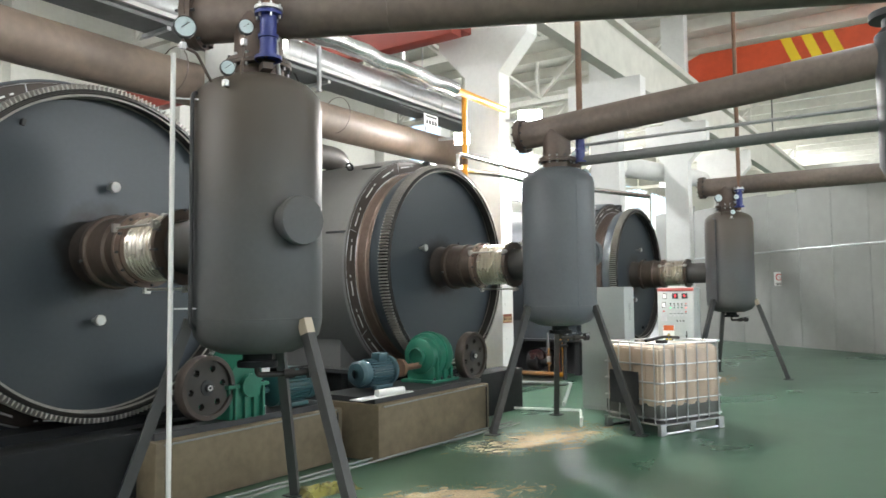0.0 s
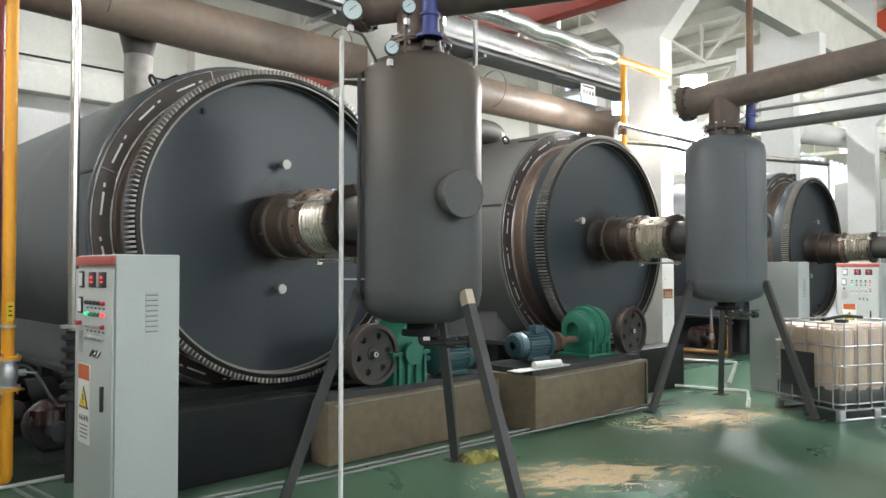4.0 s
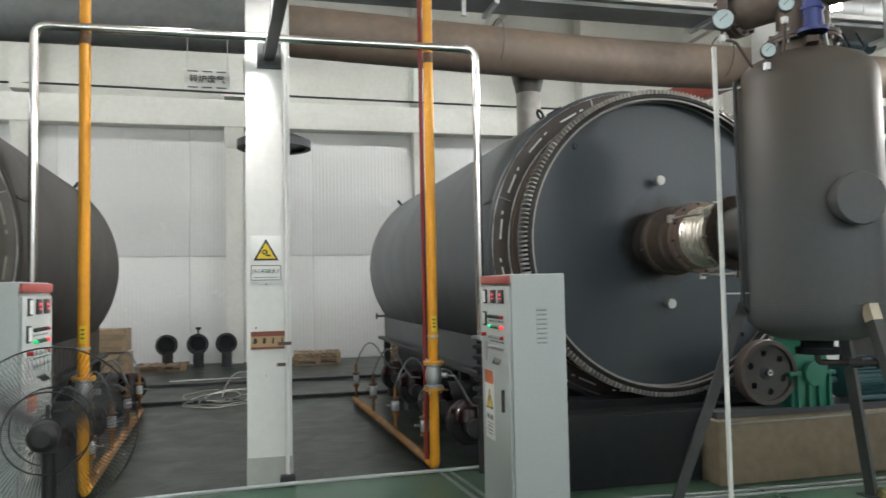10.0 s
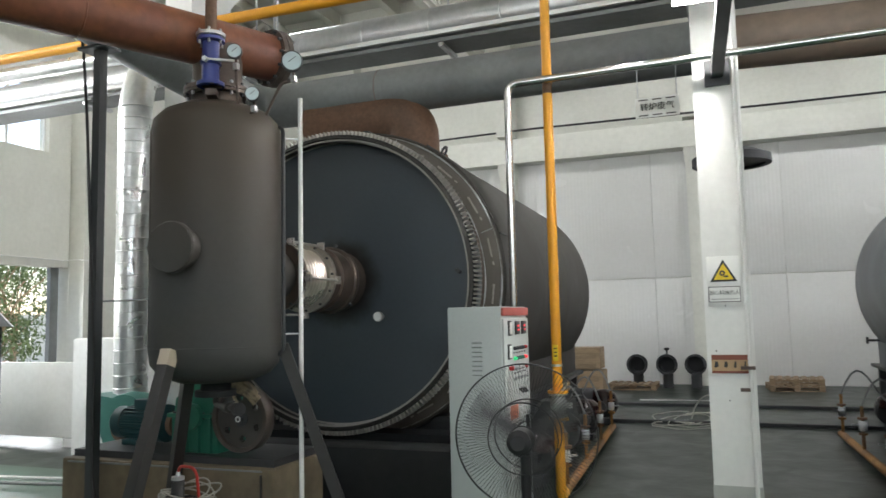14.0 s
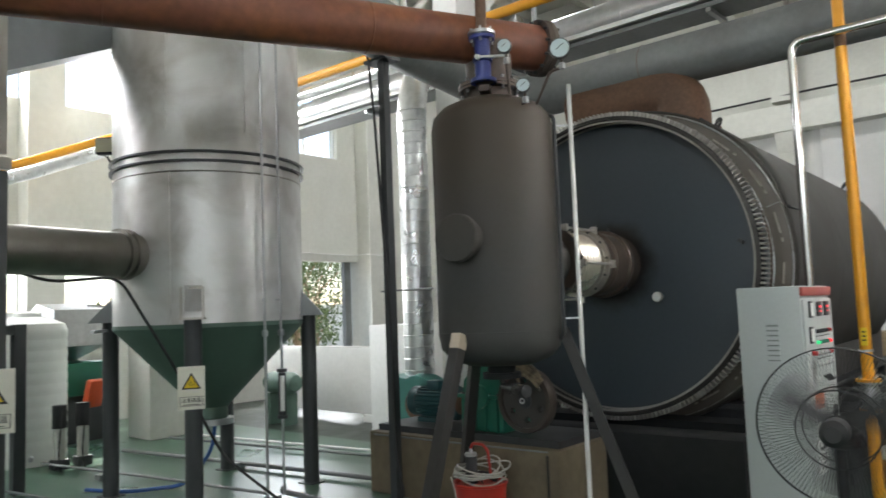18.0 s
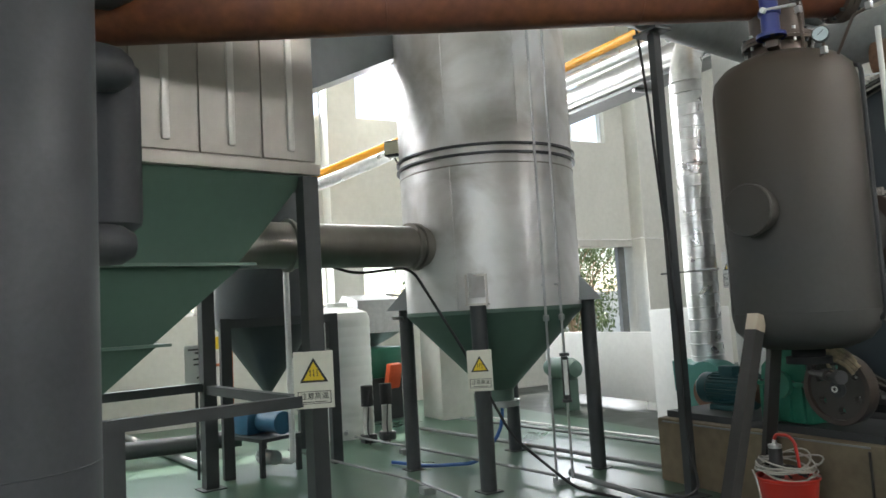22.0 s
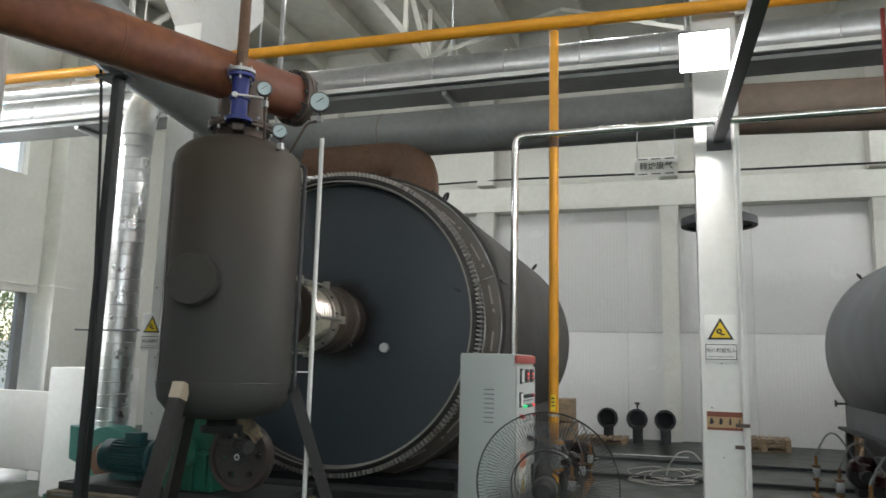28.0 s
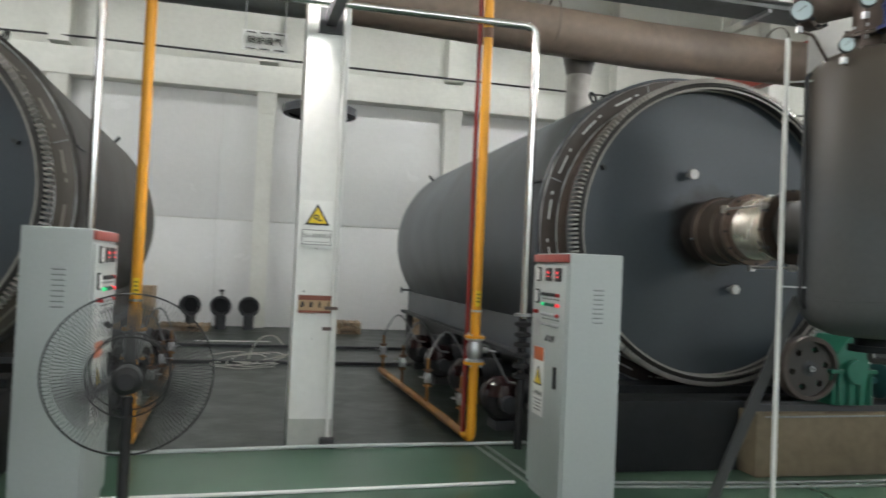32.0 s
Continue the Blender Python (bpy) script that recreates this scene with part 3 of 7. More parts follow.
def column(x):
    """A crane column with its hammerhead corbel."""
    ob = thing("column", pose(x, 7.03, 0), "white painted crane column with a flared head", "column", "hall columns", "structure")
    prof = [(0, 0), (0.75, 0), (0.75, 5.9), (1.35, 6.55), (1.35, 7.2), (0.75, 7.2), (0.75, ZC), (0, ZC), (0, 7.2), (-0.6, 7.2), (-0.6, 6.55), (0, 5.9)]
    g = Geo().prism(prof, 0.4, Matrix.Translation((0.215, 0, 0)) @ Matrix(((0, 0, -1, 0), (1, 0, 0, 0), (0, 1, 0, 0), (0, 0, 0, 1))))
    part("shaft", g, WHITE, ob)
    part("foot", Geo().box((0.015, 0.375, 0.125), (0.412, 0.762, 0.25)), material("scuffed_white", (0.42, 0.43, 0.4), 0.7, stain=0.5), ob)
    rc = random.Random(int(x * 10))
    for _ in range(5):
        g = Geo().prism([(rc.uniform(0.5, 1) * 0.008 * math.cos(q), rc.uniform(0.5, 1.6) * 0.008 * math.sin(q)) for q in (0.2, 1.3, 2.4, 3.6, 4.6, 5.6)], 0.003, pose(rc.uniform(-0.15, 0.15), -0.0015, rc.uniform(0.3, 2.6), 90, 0, 0))
        part("paint_chip", g, BASE_DARK, ob)
    return ob


for i in range(-1, 6):
    column(0.73 + 6.0 * i if i != -1 else -5.45)
for y in (7.9,):
    b = thing("crane_runway", pose(0, y - 0.5, 0), "pale concrete crane runway beam on the column heads", "beam", kind="structure")
    part("web", Geo().box(((X0 + X1) / 2, -0.45, 7.75), (X1 - X0, 0.3, 1.1)), CEIL, b)
    part("flange", Geo().box(((X0 + X1) / 2, -0.45, 8.35), (X1 - X0, 0.7, 0.16)), CEIL, b)
    part("rail", Geo().box(((X0 + X1) / 2, -0.45, 8.47), (X1 - X0, 0.07, 0.08)), DARK_STEEL, b)
slab("runway_side", (X0, Y0 + 0.3, 7.2), (X1, Y0 + 0.7, 8.4), CEIL, "pale concrete crane runway beam", "beam")
# ---- the furnaces ----
XA, XB, XC, XD, ZR = -2.92, 4.49, 9.67, 16.9, 2.165
YFS = {XA: 6.36, XB: 6.38, XC: 6.22, XD: 5.95}  # where each furnace front stands
YAW = {XA: 2.3, XB: 0.1, XC: -0.4, XD: -0.4}  # each furnace is set a little askew
BACK = {XA: 6.55, XB: 8.65, XC: 8.4, XD: 8.4}  # where each casing begins to close
AX = pose(0, 0, ZR, -90, 0, 0)  # local z -> +y


def dial(parent, x, y, z, m=None):
    """A small round thermometer that faces the aisle."""
    d = part("thermometer", Geo().lathe([(0.0005, -0.03), (0.038, -0.03), (0.047, -0.02), (0.047, 0.02), (0.0005, 0.02)], 20, pose(x, y - 0.1, z, 90, 0, 0)).rod((x, y, z), (x, y - 0.08, z), 0.02), STAINLESS, parent, "round thermometer with a steel case")
    part("dial_face", Geo().lathe([(0.0005, 0.024), (0.039, 0.024)], 20, pose(x, y - 0.1, z, 90, 0, 0)).box((x + 0.01, y - 0.127, z), (0.03, 0.003, 0.006)), SIGN_WHITE, d)
    return d


TEETH = 216


def gear_mesh(k0):
    """A toothed ring of pointed teeth, axis along y; k0: its size against the others."""
    vs, fs = [], []
    for i in range(TEETH):
        for q, r in ((0.0, 1.436), (0.2, 1.438), (0.37, 1.487), (0.57, 1.487), (0.74, 1.438)):
            a = 2 * math.pi * (i + q) / TEETH
            for y in (0.022, 0.15):
                vs.append((k0 * r * math.sin(a), y, k0 * r * math.cos(a)))
        for y, rr in ((0.022, 1.38), (0.15, 1.38)):
            a = 2 * math.pi * i / TEETH
            vs.append((k0 * rr * math.sin(a), y, k0 * rr * math.cos(a)))
    n = 12
    for i in range(TEETH):
        a, b = i * n, ((i + 1) % TEETH) * n
        ring = [a, a + 2, a + 4, a + 6, a + 8, b]
        for p, q in zip(ring, ring[1:]):
            fs.append((p, q, q + 1, p + 1))
        fs.append((*ring, b + 10, a + 10))
        fs.append((*[v + 1 for v in ring], b + 11, a + 11)[::-1])
    g = Geo()
    g.v, g.f = vs, fs
    return g.mesh("gear", GEAR_STEEL, 25)


GEAR, GEAR_WIDE = gear_mesh(1.0), gear_mesh(1.022)


def torus(R, r, m, n=16, k=8):
    pts = [(R + r * math.cos(2 * math.pi * j / k), r * math.sin(2 * math.pi * j / k)) for j in range(k)]
    return Geo().lathe(pts, n, m, closed=True)


def worn_edge(r, y, seed, w=0.006):
    """A bead of bare metal round a plate's edge, uneven in width."""
    rnd = random.Random(seed)
    n, k, vs = 240, w, []
    for i in range(n):
        k = min(1.5 * w, max(0.15 * w, k + rnd.uniform(-0.5, 0.5) * w))
        a = 2 * math.pi * i / n
        for rr, yy in ((r - k, y - 0.002), (r, y - 0.002 - k * 0.6), (r + k, y - 0.002), (r, y + 0.004)):
            vs.append(AX @ Vector((rr * math.cos(a), rr * math.sin(a), yy)))
    return Geo().add(vs, [(i * 4 + j, (i + 1) % n * 4 + j, (i + 1) % n * 4 + (j + 1) % 4, i * 4 + (j + 1) % 4) for i in range(n) for j in range(4)])


def reactor(x, side, theta, label):
    """A rotary furnace. side: on which hand its burners stand; theta: turn of the drum."""
    ob = thing("rotary_furnace", pose(x, YFS[x], 0, 0, 0, YAW[x]), label, "furnace", "rotary furnaces")
    e = BACK[x]
    skin = {XA: BROWNED_PAINT, XC: LIT_CASING}.get(x, GREY_PAINT)
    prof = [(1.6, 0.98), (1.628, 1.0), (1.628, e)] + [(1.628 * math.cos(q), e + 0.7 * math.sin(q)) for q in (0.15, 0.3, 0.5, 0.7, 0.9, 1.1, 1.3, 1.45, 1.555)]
    part("casing", Geo().lathe(prof, 72, AX), skin, ob, {XA: "heat-browned dark casing", XC: "grey casing, its colour lightened for the light falling on it"}.get(x, ""))
    for y in (2.6, 4.4, 6.2):
        part("weld_seam", Geo().lathe([(1.6276, y - 0.006), (1.6292, y), (1.6276, y + 0.006)], 72, AX), skin, ob)
    collar = part("collar", Geo().lathe([(1.55, 0.622), (1.618, 0.622), (1.632, 0.64), (1.64, 0.99), (1.622, 1.0)], 96, AX), skin, ob)
    for a in (-74, -30, 30, 74):
        m = pose(0, 0, ZR) @ Matrix.Rotation(radians(a), 4, "Y") @ pose(0, 0.8, 1.64)
        part("joint_strap", Geo().box((0, 0, 0), (0.022, 0.34, 0.02), m), DARK_STEEL, collar)
    # drum: front disc, rim, shell
    k0 = 1.022 if x == XA else 1.0
    round_y = lambda pr: Geo().lathe([(r * k0, h) for r, h in pr], 96, pose(0, 0, 0, -90, 0, 0))  # noqa: E731
    drum = part("drum", round_y([(0.02, 0.17), (1.392, 0.17)]), FACE_PAINT, ob, "dark grey rotating drum with a flat front")
    drum.matrix_basis = pose(0, 0, ZR, 0, theta, 0)
    part("rim", round_y([(1.39, 0.17), (1.395, 0.168), (1.399, 0.155), (1.399, 0.035), (1.401, 0.006), (1.404, 0.0), (1.41, 0.0), (1.414, 0.008), (1.42, 0.01), (1.43, 0.014), (1.434, 0.02), (1.434, 0.16)]), RIM_STEEL, drum, "worn steel rim")
    part("gear_ring", GEAR_WIDE if x == XA else GEAR, None, drum, "worn steel gear ring")
    # added band: shade between the teeth is put into its near-black colour
    part("root_band", round_y([(1.43, 0.0205), (1.4415, 0.0205), (1.4415, 0.149)]), BASE_DARK, drum, "near-black band that shades the gaps between the teeth")
    part("shell", round_y([(1.38, 0.15), (1.425, 0.155), (1.43, 0.17), (1.43, 0.33), (1.422, 0.345), (1.385, 0.35)]), FACE_PAINT, drum)
    for zz in (0.6, -0.6):
        dial(drum, 0, 0.17, zz)
    for a in (140, 320):
        q, c = math.sin(radians(a)), math.cos(radians(a))
        part("lug", Geo().box((1.28 * q, 0.15, 1.28 * c), (0.03, 0.05, 0.05)), DARK_STEEL, drum)
    # scorched skirt and the slotted front plate
    ring = part("seal_ring", Geo().lathe([(1.37, 0.355), (1.412, 0.36), (1.415, 0.37), (1.395, 0.385), (1.392, 0.43), (1.402, 0.44), (1.402, 0.46), (1.392, 0.47), (1.395, 0.58), (1.43, 0.602)], 96, AX), SEAL_PINK if x == XC else BROWN_HEAT, ob, "scorched brown seal skirt")
    part("slotted_plate", Geo().lathe([(1.415, 0.604), (1.418, 0.592), (1.43, 0.59), (1.59, 0.604), (1.602, 0.608), (1.604, 0.63), (1.5, 0.632)], 96, AX), material_once("dusty_plate", (0.12, 0.105, 0.087), rough=0.5, stain=0.6, stain_color=(0.05, 0.042, 0.036)) if x == XA else SOOT, ring, "sooty front plate with bright slots")
    part("edge_band", worn_edge(1.592, 0.603, int(x * 7)), GALV, ring)
    part("edge_band", worn_edge(1.427, 0.588, int(x * 7) + 1), GALV, ring)
    for i in range(20):
        a = 2 * math.pi * (i + 0.35) / 20
        m = pose(0, 0, ZR) @ Matrix.Rotation(a, 4, "Y") @ pose(0, 0.5945, 1.508, 5, 0, 0)
        part("slot", Geo().box((0, 0, 0), (0.2, 0.006, 0.017), m).box((0.165, 0, 0.0), (0.035, 0.006, 0.017), m), material_once("dusty_slot", (0.36, 0.33, 0.29), rough=0.6, stain=0.6) if x == XA else SIGN_WHITE, ring)
        if i % 3 == 0:
            m2 = pose(0, 0, ZR) @ Matrix.Rotation(a + 0.2, 4, "Y") @ pose(0, 0.594, 1.508, 5, 0, 0)
            part("joint", Geo().box((0, 0, 0), (0.007, 0.008, 0.155), m2), GALV, ring)
    # clamp hook at the crown
    m = pose(0, 0, ZR) @ Matrix.Rotation(radians(6), 4, "Y")
    part("clamp", Geo().box((0, 0.56, 1.6), (0.07, 0.12, 0.05), m).box((0.015, 0.5, 1.52), (0.03, 0.03, 0.2), m).box((-0.02, 0.5, 1.52), (0.02, 0.03, 0.2), m), DARK_STEEL, ring)
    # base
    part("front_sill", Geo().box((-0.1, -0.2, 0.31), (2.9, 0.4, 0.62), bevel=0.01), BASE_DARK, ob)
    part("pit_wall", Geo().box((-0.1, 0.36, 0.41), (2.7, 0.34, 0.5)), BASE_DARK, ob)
    part("skirt", Geo().prism([(-1.27, 0.72), (1.27, 0.72), (1.28, 1.26), (1.2, 1.6), (-1.2, 1.6), (-1.28, 1.26)], e - 0.6, pose(0, e + 0.4, 0, 90, 0, 0)), skin, ob)
    part("ledge", Geo().box((0, e / 2 + 0.6, 0.74), (2.8, e - 0.2, 0.05)), DARK_STEEL, ob)
    part("firebox", Geo().box((0, e / 2 + 0.65, 0.36), (2.0, e - 0.5, 0.715)), DARK_STEEL, ob)
    for y in (1.0, 3.0, 5.0, e + 0.3):
        part("leg", Geo().box((side * -1.25, y, 0.36), (0.12, 0.12, 0.72)), DARK_STEEL, ob)
        part("leg", Geo().box((side * 1.25, y, 0.36), (0.12, 0.12, 0.72)), DARK_STEEL, ob)
    # lifting eyes on top
    for y, a in ((1.25, -28), (1.25, 28), (e - 0.25, -38), (e - 0.25, 38)):
        m = pose(0, y, ZR) @ Matrix.Rotation(radians(a), 4, "Y") @ pose(0, 0, 1.685, 0, 90, 0)
        part("lifting_eye", torus(0.055, 0.016, m), DARK_STEEL, ob)
    if x != XA:
        part("side_handle", Geo().rod((side * -1.25, e, 1.2), (side * -1.5, e, 1.2), 0.02, 8).rod((side * -1.5, e, 1.14), (side * -1.5, e, 1.26), 0.02, 8), DARK_STEEL, ob)
    # outlet neck, bellows and pipe
    L = lambda pr, n=40: Geo().lathe([(r, -h) for r, h in pr], n, AX)  # noqa: E731
    neck = part("outlet_neck", L([(0.25, 0.03), (0.325, 0.035), (0.328, 0.05), (0.328, 0.085), (0.32, 0.095), (0.3, 0.1), (0.3, 0.3), (0.312, 0.31), (0.312, 0.335), (0.285, 0.345), (0.28, 0.5)]), NECK, ob, "heat-browned outlet neck")
    for k in range(3):
        a = radians(75 + 120 * k)
        part("set_screw", Geo().rod((0.3 * math.cos(a), -0.07, ZR + 0.3 * math.sin(a)), (0.36 * math.cos(a), -0.07, ZR + 0.36 * math.sin(a)), 0.014, 6), DARK_STEEL, neck)
    part("shaft_hub", L([(0.3, -0.17), (0.285, -0.15), (0.27, 0.05)]), SOOT, ob)
    fl = part("flange", L([(0.25, 0.5), (0.318, 0.5), (0.32, 0.505), (0.32, 0.535), (0.318, 0.54), (0.285, 0.545), (0.285, 0.57), (0.25, 0.575)]), BRIGHT_FLANGE if x == XA else SEAL_PINK, ob)
    prof = [(0.24, 0.57)]
    for k in range(8):
        y = 0.578 + 0.053 * k
        prof += [(0.195, y), (0.25, y + 0.01), (0.268, y + 0.018), (0.272, y + 0.026), (0.268, y + 0.034), (0.25, y + 0.042), (0.195, y + 0.051)]
    part("bellows", L(prof + [(0.24, 1.01)]), BRASSY, ob, "shiny straw-tinted stainless bellows")
    fl2 = part("flange", L([(0.22, 1.005), (0.285, 1.005), (0.285, 1.02), (0.31, 1.025), (0.31, 1.06), (0.22, 1.06)]), NECK, ob)
    for f, y in ((fl, 0.52), (fl2, 1.042)):
        for k in range(12):
            a = math.pi * k / 6 + 0.1
            part("bolt", Geo().rod((0.3 * math.cos(a), -y + 0.04, ZR + 0.3 * math.sin(a)), (0.3 * math.cos(a), -y - 0.04, ZR + 0.3 * math.sin(a)), 0.012, 6), DARK_STEEL, f)
    for a in (60, 150, 270, 355):
        c, s = math.cos(radians(a)) * 0.335, math.sin(radians(a)) * 0.335
        part("tie_rod", Geo().rod((c, -0.48, ZR + s), (c, -1.1, ZR + s), 0.011, 8).box((c, -0.52, ZR + s), (0.06, 0.03, 0.07)).box((c, -1.045, ZR + s), (0.05, 0.03, 0.06)).rod((c, -1.07, ZR + s), (c, -1.09, ZR + s), 0.022, 6), STAINLESS, ob)
    part("gas_outlet", L([(0.215, 1.04), (0.215, 1.62)]), VESSEL_PAINT, ob)
    return ob, drum


REACTORS = [reactor(x, s, a, "dark grey rotary furnace with gear ring on a steel base") for x, s, a in ((XA, -1, 139.5), (XB, 1, 5.8), (XC, -1, -65.0), (XD, 1, 20.0))]

# ---- separator vessels ----


def gauge(parent, x, y, z, r, yaw, name="pressure_gauge"):
    m = pose(x, y, z, 90, 0, yaw)
    g = part(name, Geo().lathe([(0.0005, -0.02), (r, -0.02), (r * 1.03, 0.0), (r, 0.02), (r * 0.9, 0.022)], 24, m), DARK_STEEL, parent, "round gauge with a dark rim")
    part("dial_face", Geo().lathe([(0.0005, 0.018), (r * 0.92, 0.018)], 24, m), material_once("gauge_face", (0.5, 0.6, 0.62)), g)
    part("needle", Geo().box((0.1 * r, 0.1 * r, 0.024), (r * 0.9, r * 0.06, 0.003), m @ pose(0, 0, 0, 0, 0, 40)), INK, g)
    return g


def vessel(x, y, side, paint, manhole_yaw, label, full=True):
    ob = thing("separator_vessel", pose(x, y, 0), label, "vessel", "separator vessels")
    part("shell", Geo().lathe([(0.02, 1.33), (0.27, 1.345), (0.4, 1.4), (0.463, 1.475), (0.483, 1.58), (0.483, 3.2), (0.465, 3.29), (0.4, 3.36), (0.27, 3.42), (0.02, 3.44)], 56), paint, ob)
    for z in (1.6,):
        part("weld_seam", Geo().lathe([(0.4825, z - 0.005), (0.4855, z), (0.4825, z + 0.005)], 56), paint, ob)
    part("drain_nozzle", Geo().lathe([(0.11, 1.4), (0.11, 1.28), (0.15, 1.28), (0.15, 1.235), (0.001, 1.23)], 24), BASE_DARK, ob)
    dv = part("drain_valve", Geo().pipe([(0, 0, 1.24), (0, 0, 1.17), (0.16, -0.1, 1.17), (0.34, -0.2, 1.17)], 0.022, 0.04, 10).rod((0.17, -0.105, 1.17), (0.24, -0.15, 1.17), 0.038, 14), RIM_STEEL, ob, "short drain valve")
    part("valve_lever", Geo().beam((0.21, -0.13, 1.21), (0.36, -0.26, 1.23), 0.02, 0.01), RUBBER, dv)
    part("end_cap", Geo().rod((0.33, -0.195, 1.17), (0.38, -0.22, 1.17), 0.045, 12), RUBBER, dv)
    for a in (30, 150, 270):
        c, s = math.cos(radians(a)), math.sin(radians(a))
        lg = part("leg", Geo().beam((0.49 * c, 0.49 * s, 1.6), (1.05 * c, 1.05 * s, 0.012), 0.074 if full else 0.085, 0.074 if full else 0.085), LEG_DARK if full else LEG_SHADED, ob)
        part("foot_plate", Geo().box((1.05 * c, 1.05 * s, 0.006), (0.16, 0.16, 0.012)), DARK_STEEL, lg)
        if a == 270 and paint is not VESSEL_BLUE:
            m = look((0.49 * c, 0.49 * s, 1.6), (1.05 * c, 1.05 * s, 0.0))
            part("bare_patch", Geo().box((0, 0.0, -0.06), (0.077 if full else 0.088, 0.077 if full else 0.088, 0.11), m), material_once("bare_patch", (0.5, 0.42, 0.32)), lg, "unpainted pale patch")
    for q in (145,):
        c, s = 0.483 * math.cos(radians(q - 90 * side)), 0.483 * math.sin(radians(q - 90 * side))
        part("weld_seam", Geo().beam((c, s, 1.6), (c, s, 3.19), 0.008, 0.008), paint, ob)
    # manhole
    m = pose(0, 0, 2.3) @ Matrix.Rotation(radians(manhole_yaw), 4, "Z") @ pose(0, 0, 0, 90, 0, 0)
    mh = part("manhole", Geo().lathe([(0.155, 0.4), (0.155, 0.54), (0.178, 0.54), (0.18, 0.585), (0.172, 0.597), (0.0005, 0.6)], 36, m), paint, ob)
    for k in range(10):
        a = 2 * math.pi * k / 10
        part("bolt", Geo().rod(m @ Vector((0.167 * math.cos(a), 0.167 * math.sin(a), 0.52)), m @ Vector((0.167 * math.cos(a), 0.167 * math.sin(a), 0.602)), 0.008, 6), paint, mh)
    # side level pipe
    part("level_pipe", Geo().pipe([(-side * 0.4, 0.2, 3.28), (-side * 0.5, 0.14, 3.24), (-side * 0.5, 0.14, 1.56), (-side * 0.42, 0.16, 1.52)], 0.016, 0.05, 8), DARK_STEEL, ob)
    # top: neck, flange pair, tee, gas pipe
    neck = part("top_neck", Geo().lathe([(0.19, 3.38), (0.19, 3.51), (0.25, 3.51), (0.25, 3.532), (0.185, 3.532)], 36), NECK, ob)
    fl = part("top_flange", Geo().lathe([(0.195, 3.538), (0.25, 3.538), (0.25, 3.565), (0.186, 3.565), (0.186, 3.95)], 36), BROWN_HEAT, ob)
    for k in range(14):
        a = 2 * math.pi * k / 14
        part("bolt", Geo().rod((0.228 * math.cos(a), 0.228 * math.sin(a), 3.485), (0.228 * math.cos(a), 0.228 * math.sin(a), 3.592), 0.013, 6), GALV if k % 3 else DARK_STEEL, fl)
    return ob


def gas_main(x, y, d, z, length, mat, r=0.188, back=0.55, rise=0.0):
    """The gas pipe that leaves a vessel's head, with its blind flange."""
    dx, dy = d
    p0 = Vector((x - dx * back, y - dy * back, z))
    p1 = Vector((x + dx * length, y + dy * length, z + rise))
    ob = thing("gas_main", pose(0, 0, 0), "brown primed steel gas pipe with a bolted blind flange", "pipe", "gas pipes")
    part("tube", Geo().pipe([p0, p1], r, n=36), mat, ob)
    m = Matrix.Translation(p0) @ (p0 - p1).to_track_quat("Z", "Y").to_matrix().to_4x4()
    f = part("blind_flange", Geo().lathe([(r, -0.09), (r * 1.24, -0.09), (r * 1.24, -0.05), (r * 1.05, -0.047), (r * 1.24, -0.045), (r * 1.24, 0.0), (0.001, 0.0)], 36, m), BROWN_HEAT, ob)
    for k in range(12):
        a = 2 * math.pi * k / 12
        c, s = r * 1.13 * math.cos(a), r * 1.13 * math.sin(a)
        part("bolt", Geo().rod(m @ Vector((c, s, -0.12)), m @ Vector((c, s, 0.03)), 0.013, 6), DARK_STEEL, f)
    for q in (1.6, 3.4):
        part("weld_seam", Geo().lathe([(r - 0.001, -0.008), (r + 0.004, 0), (r - 0.001, 0.008)], 36, Matrix.Translation(p0.lerp(p1, q / (length + back))) @ (p1 - p0).to_track_quat("Z", "Y").to_matrix().to_4x4()), mat, ob)
    return ob


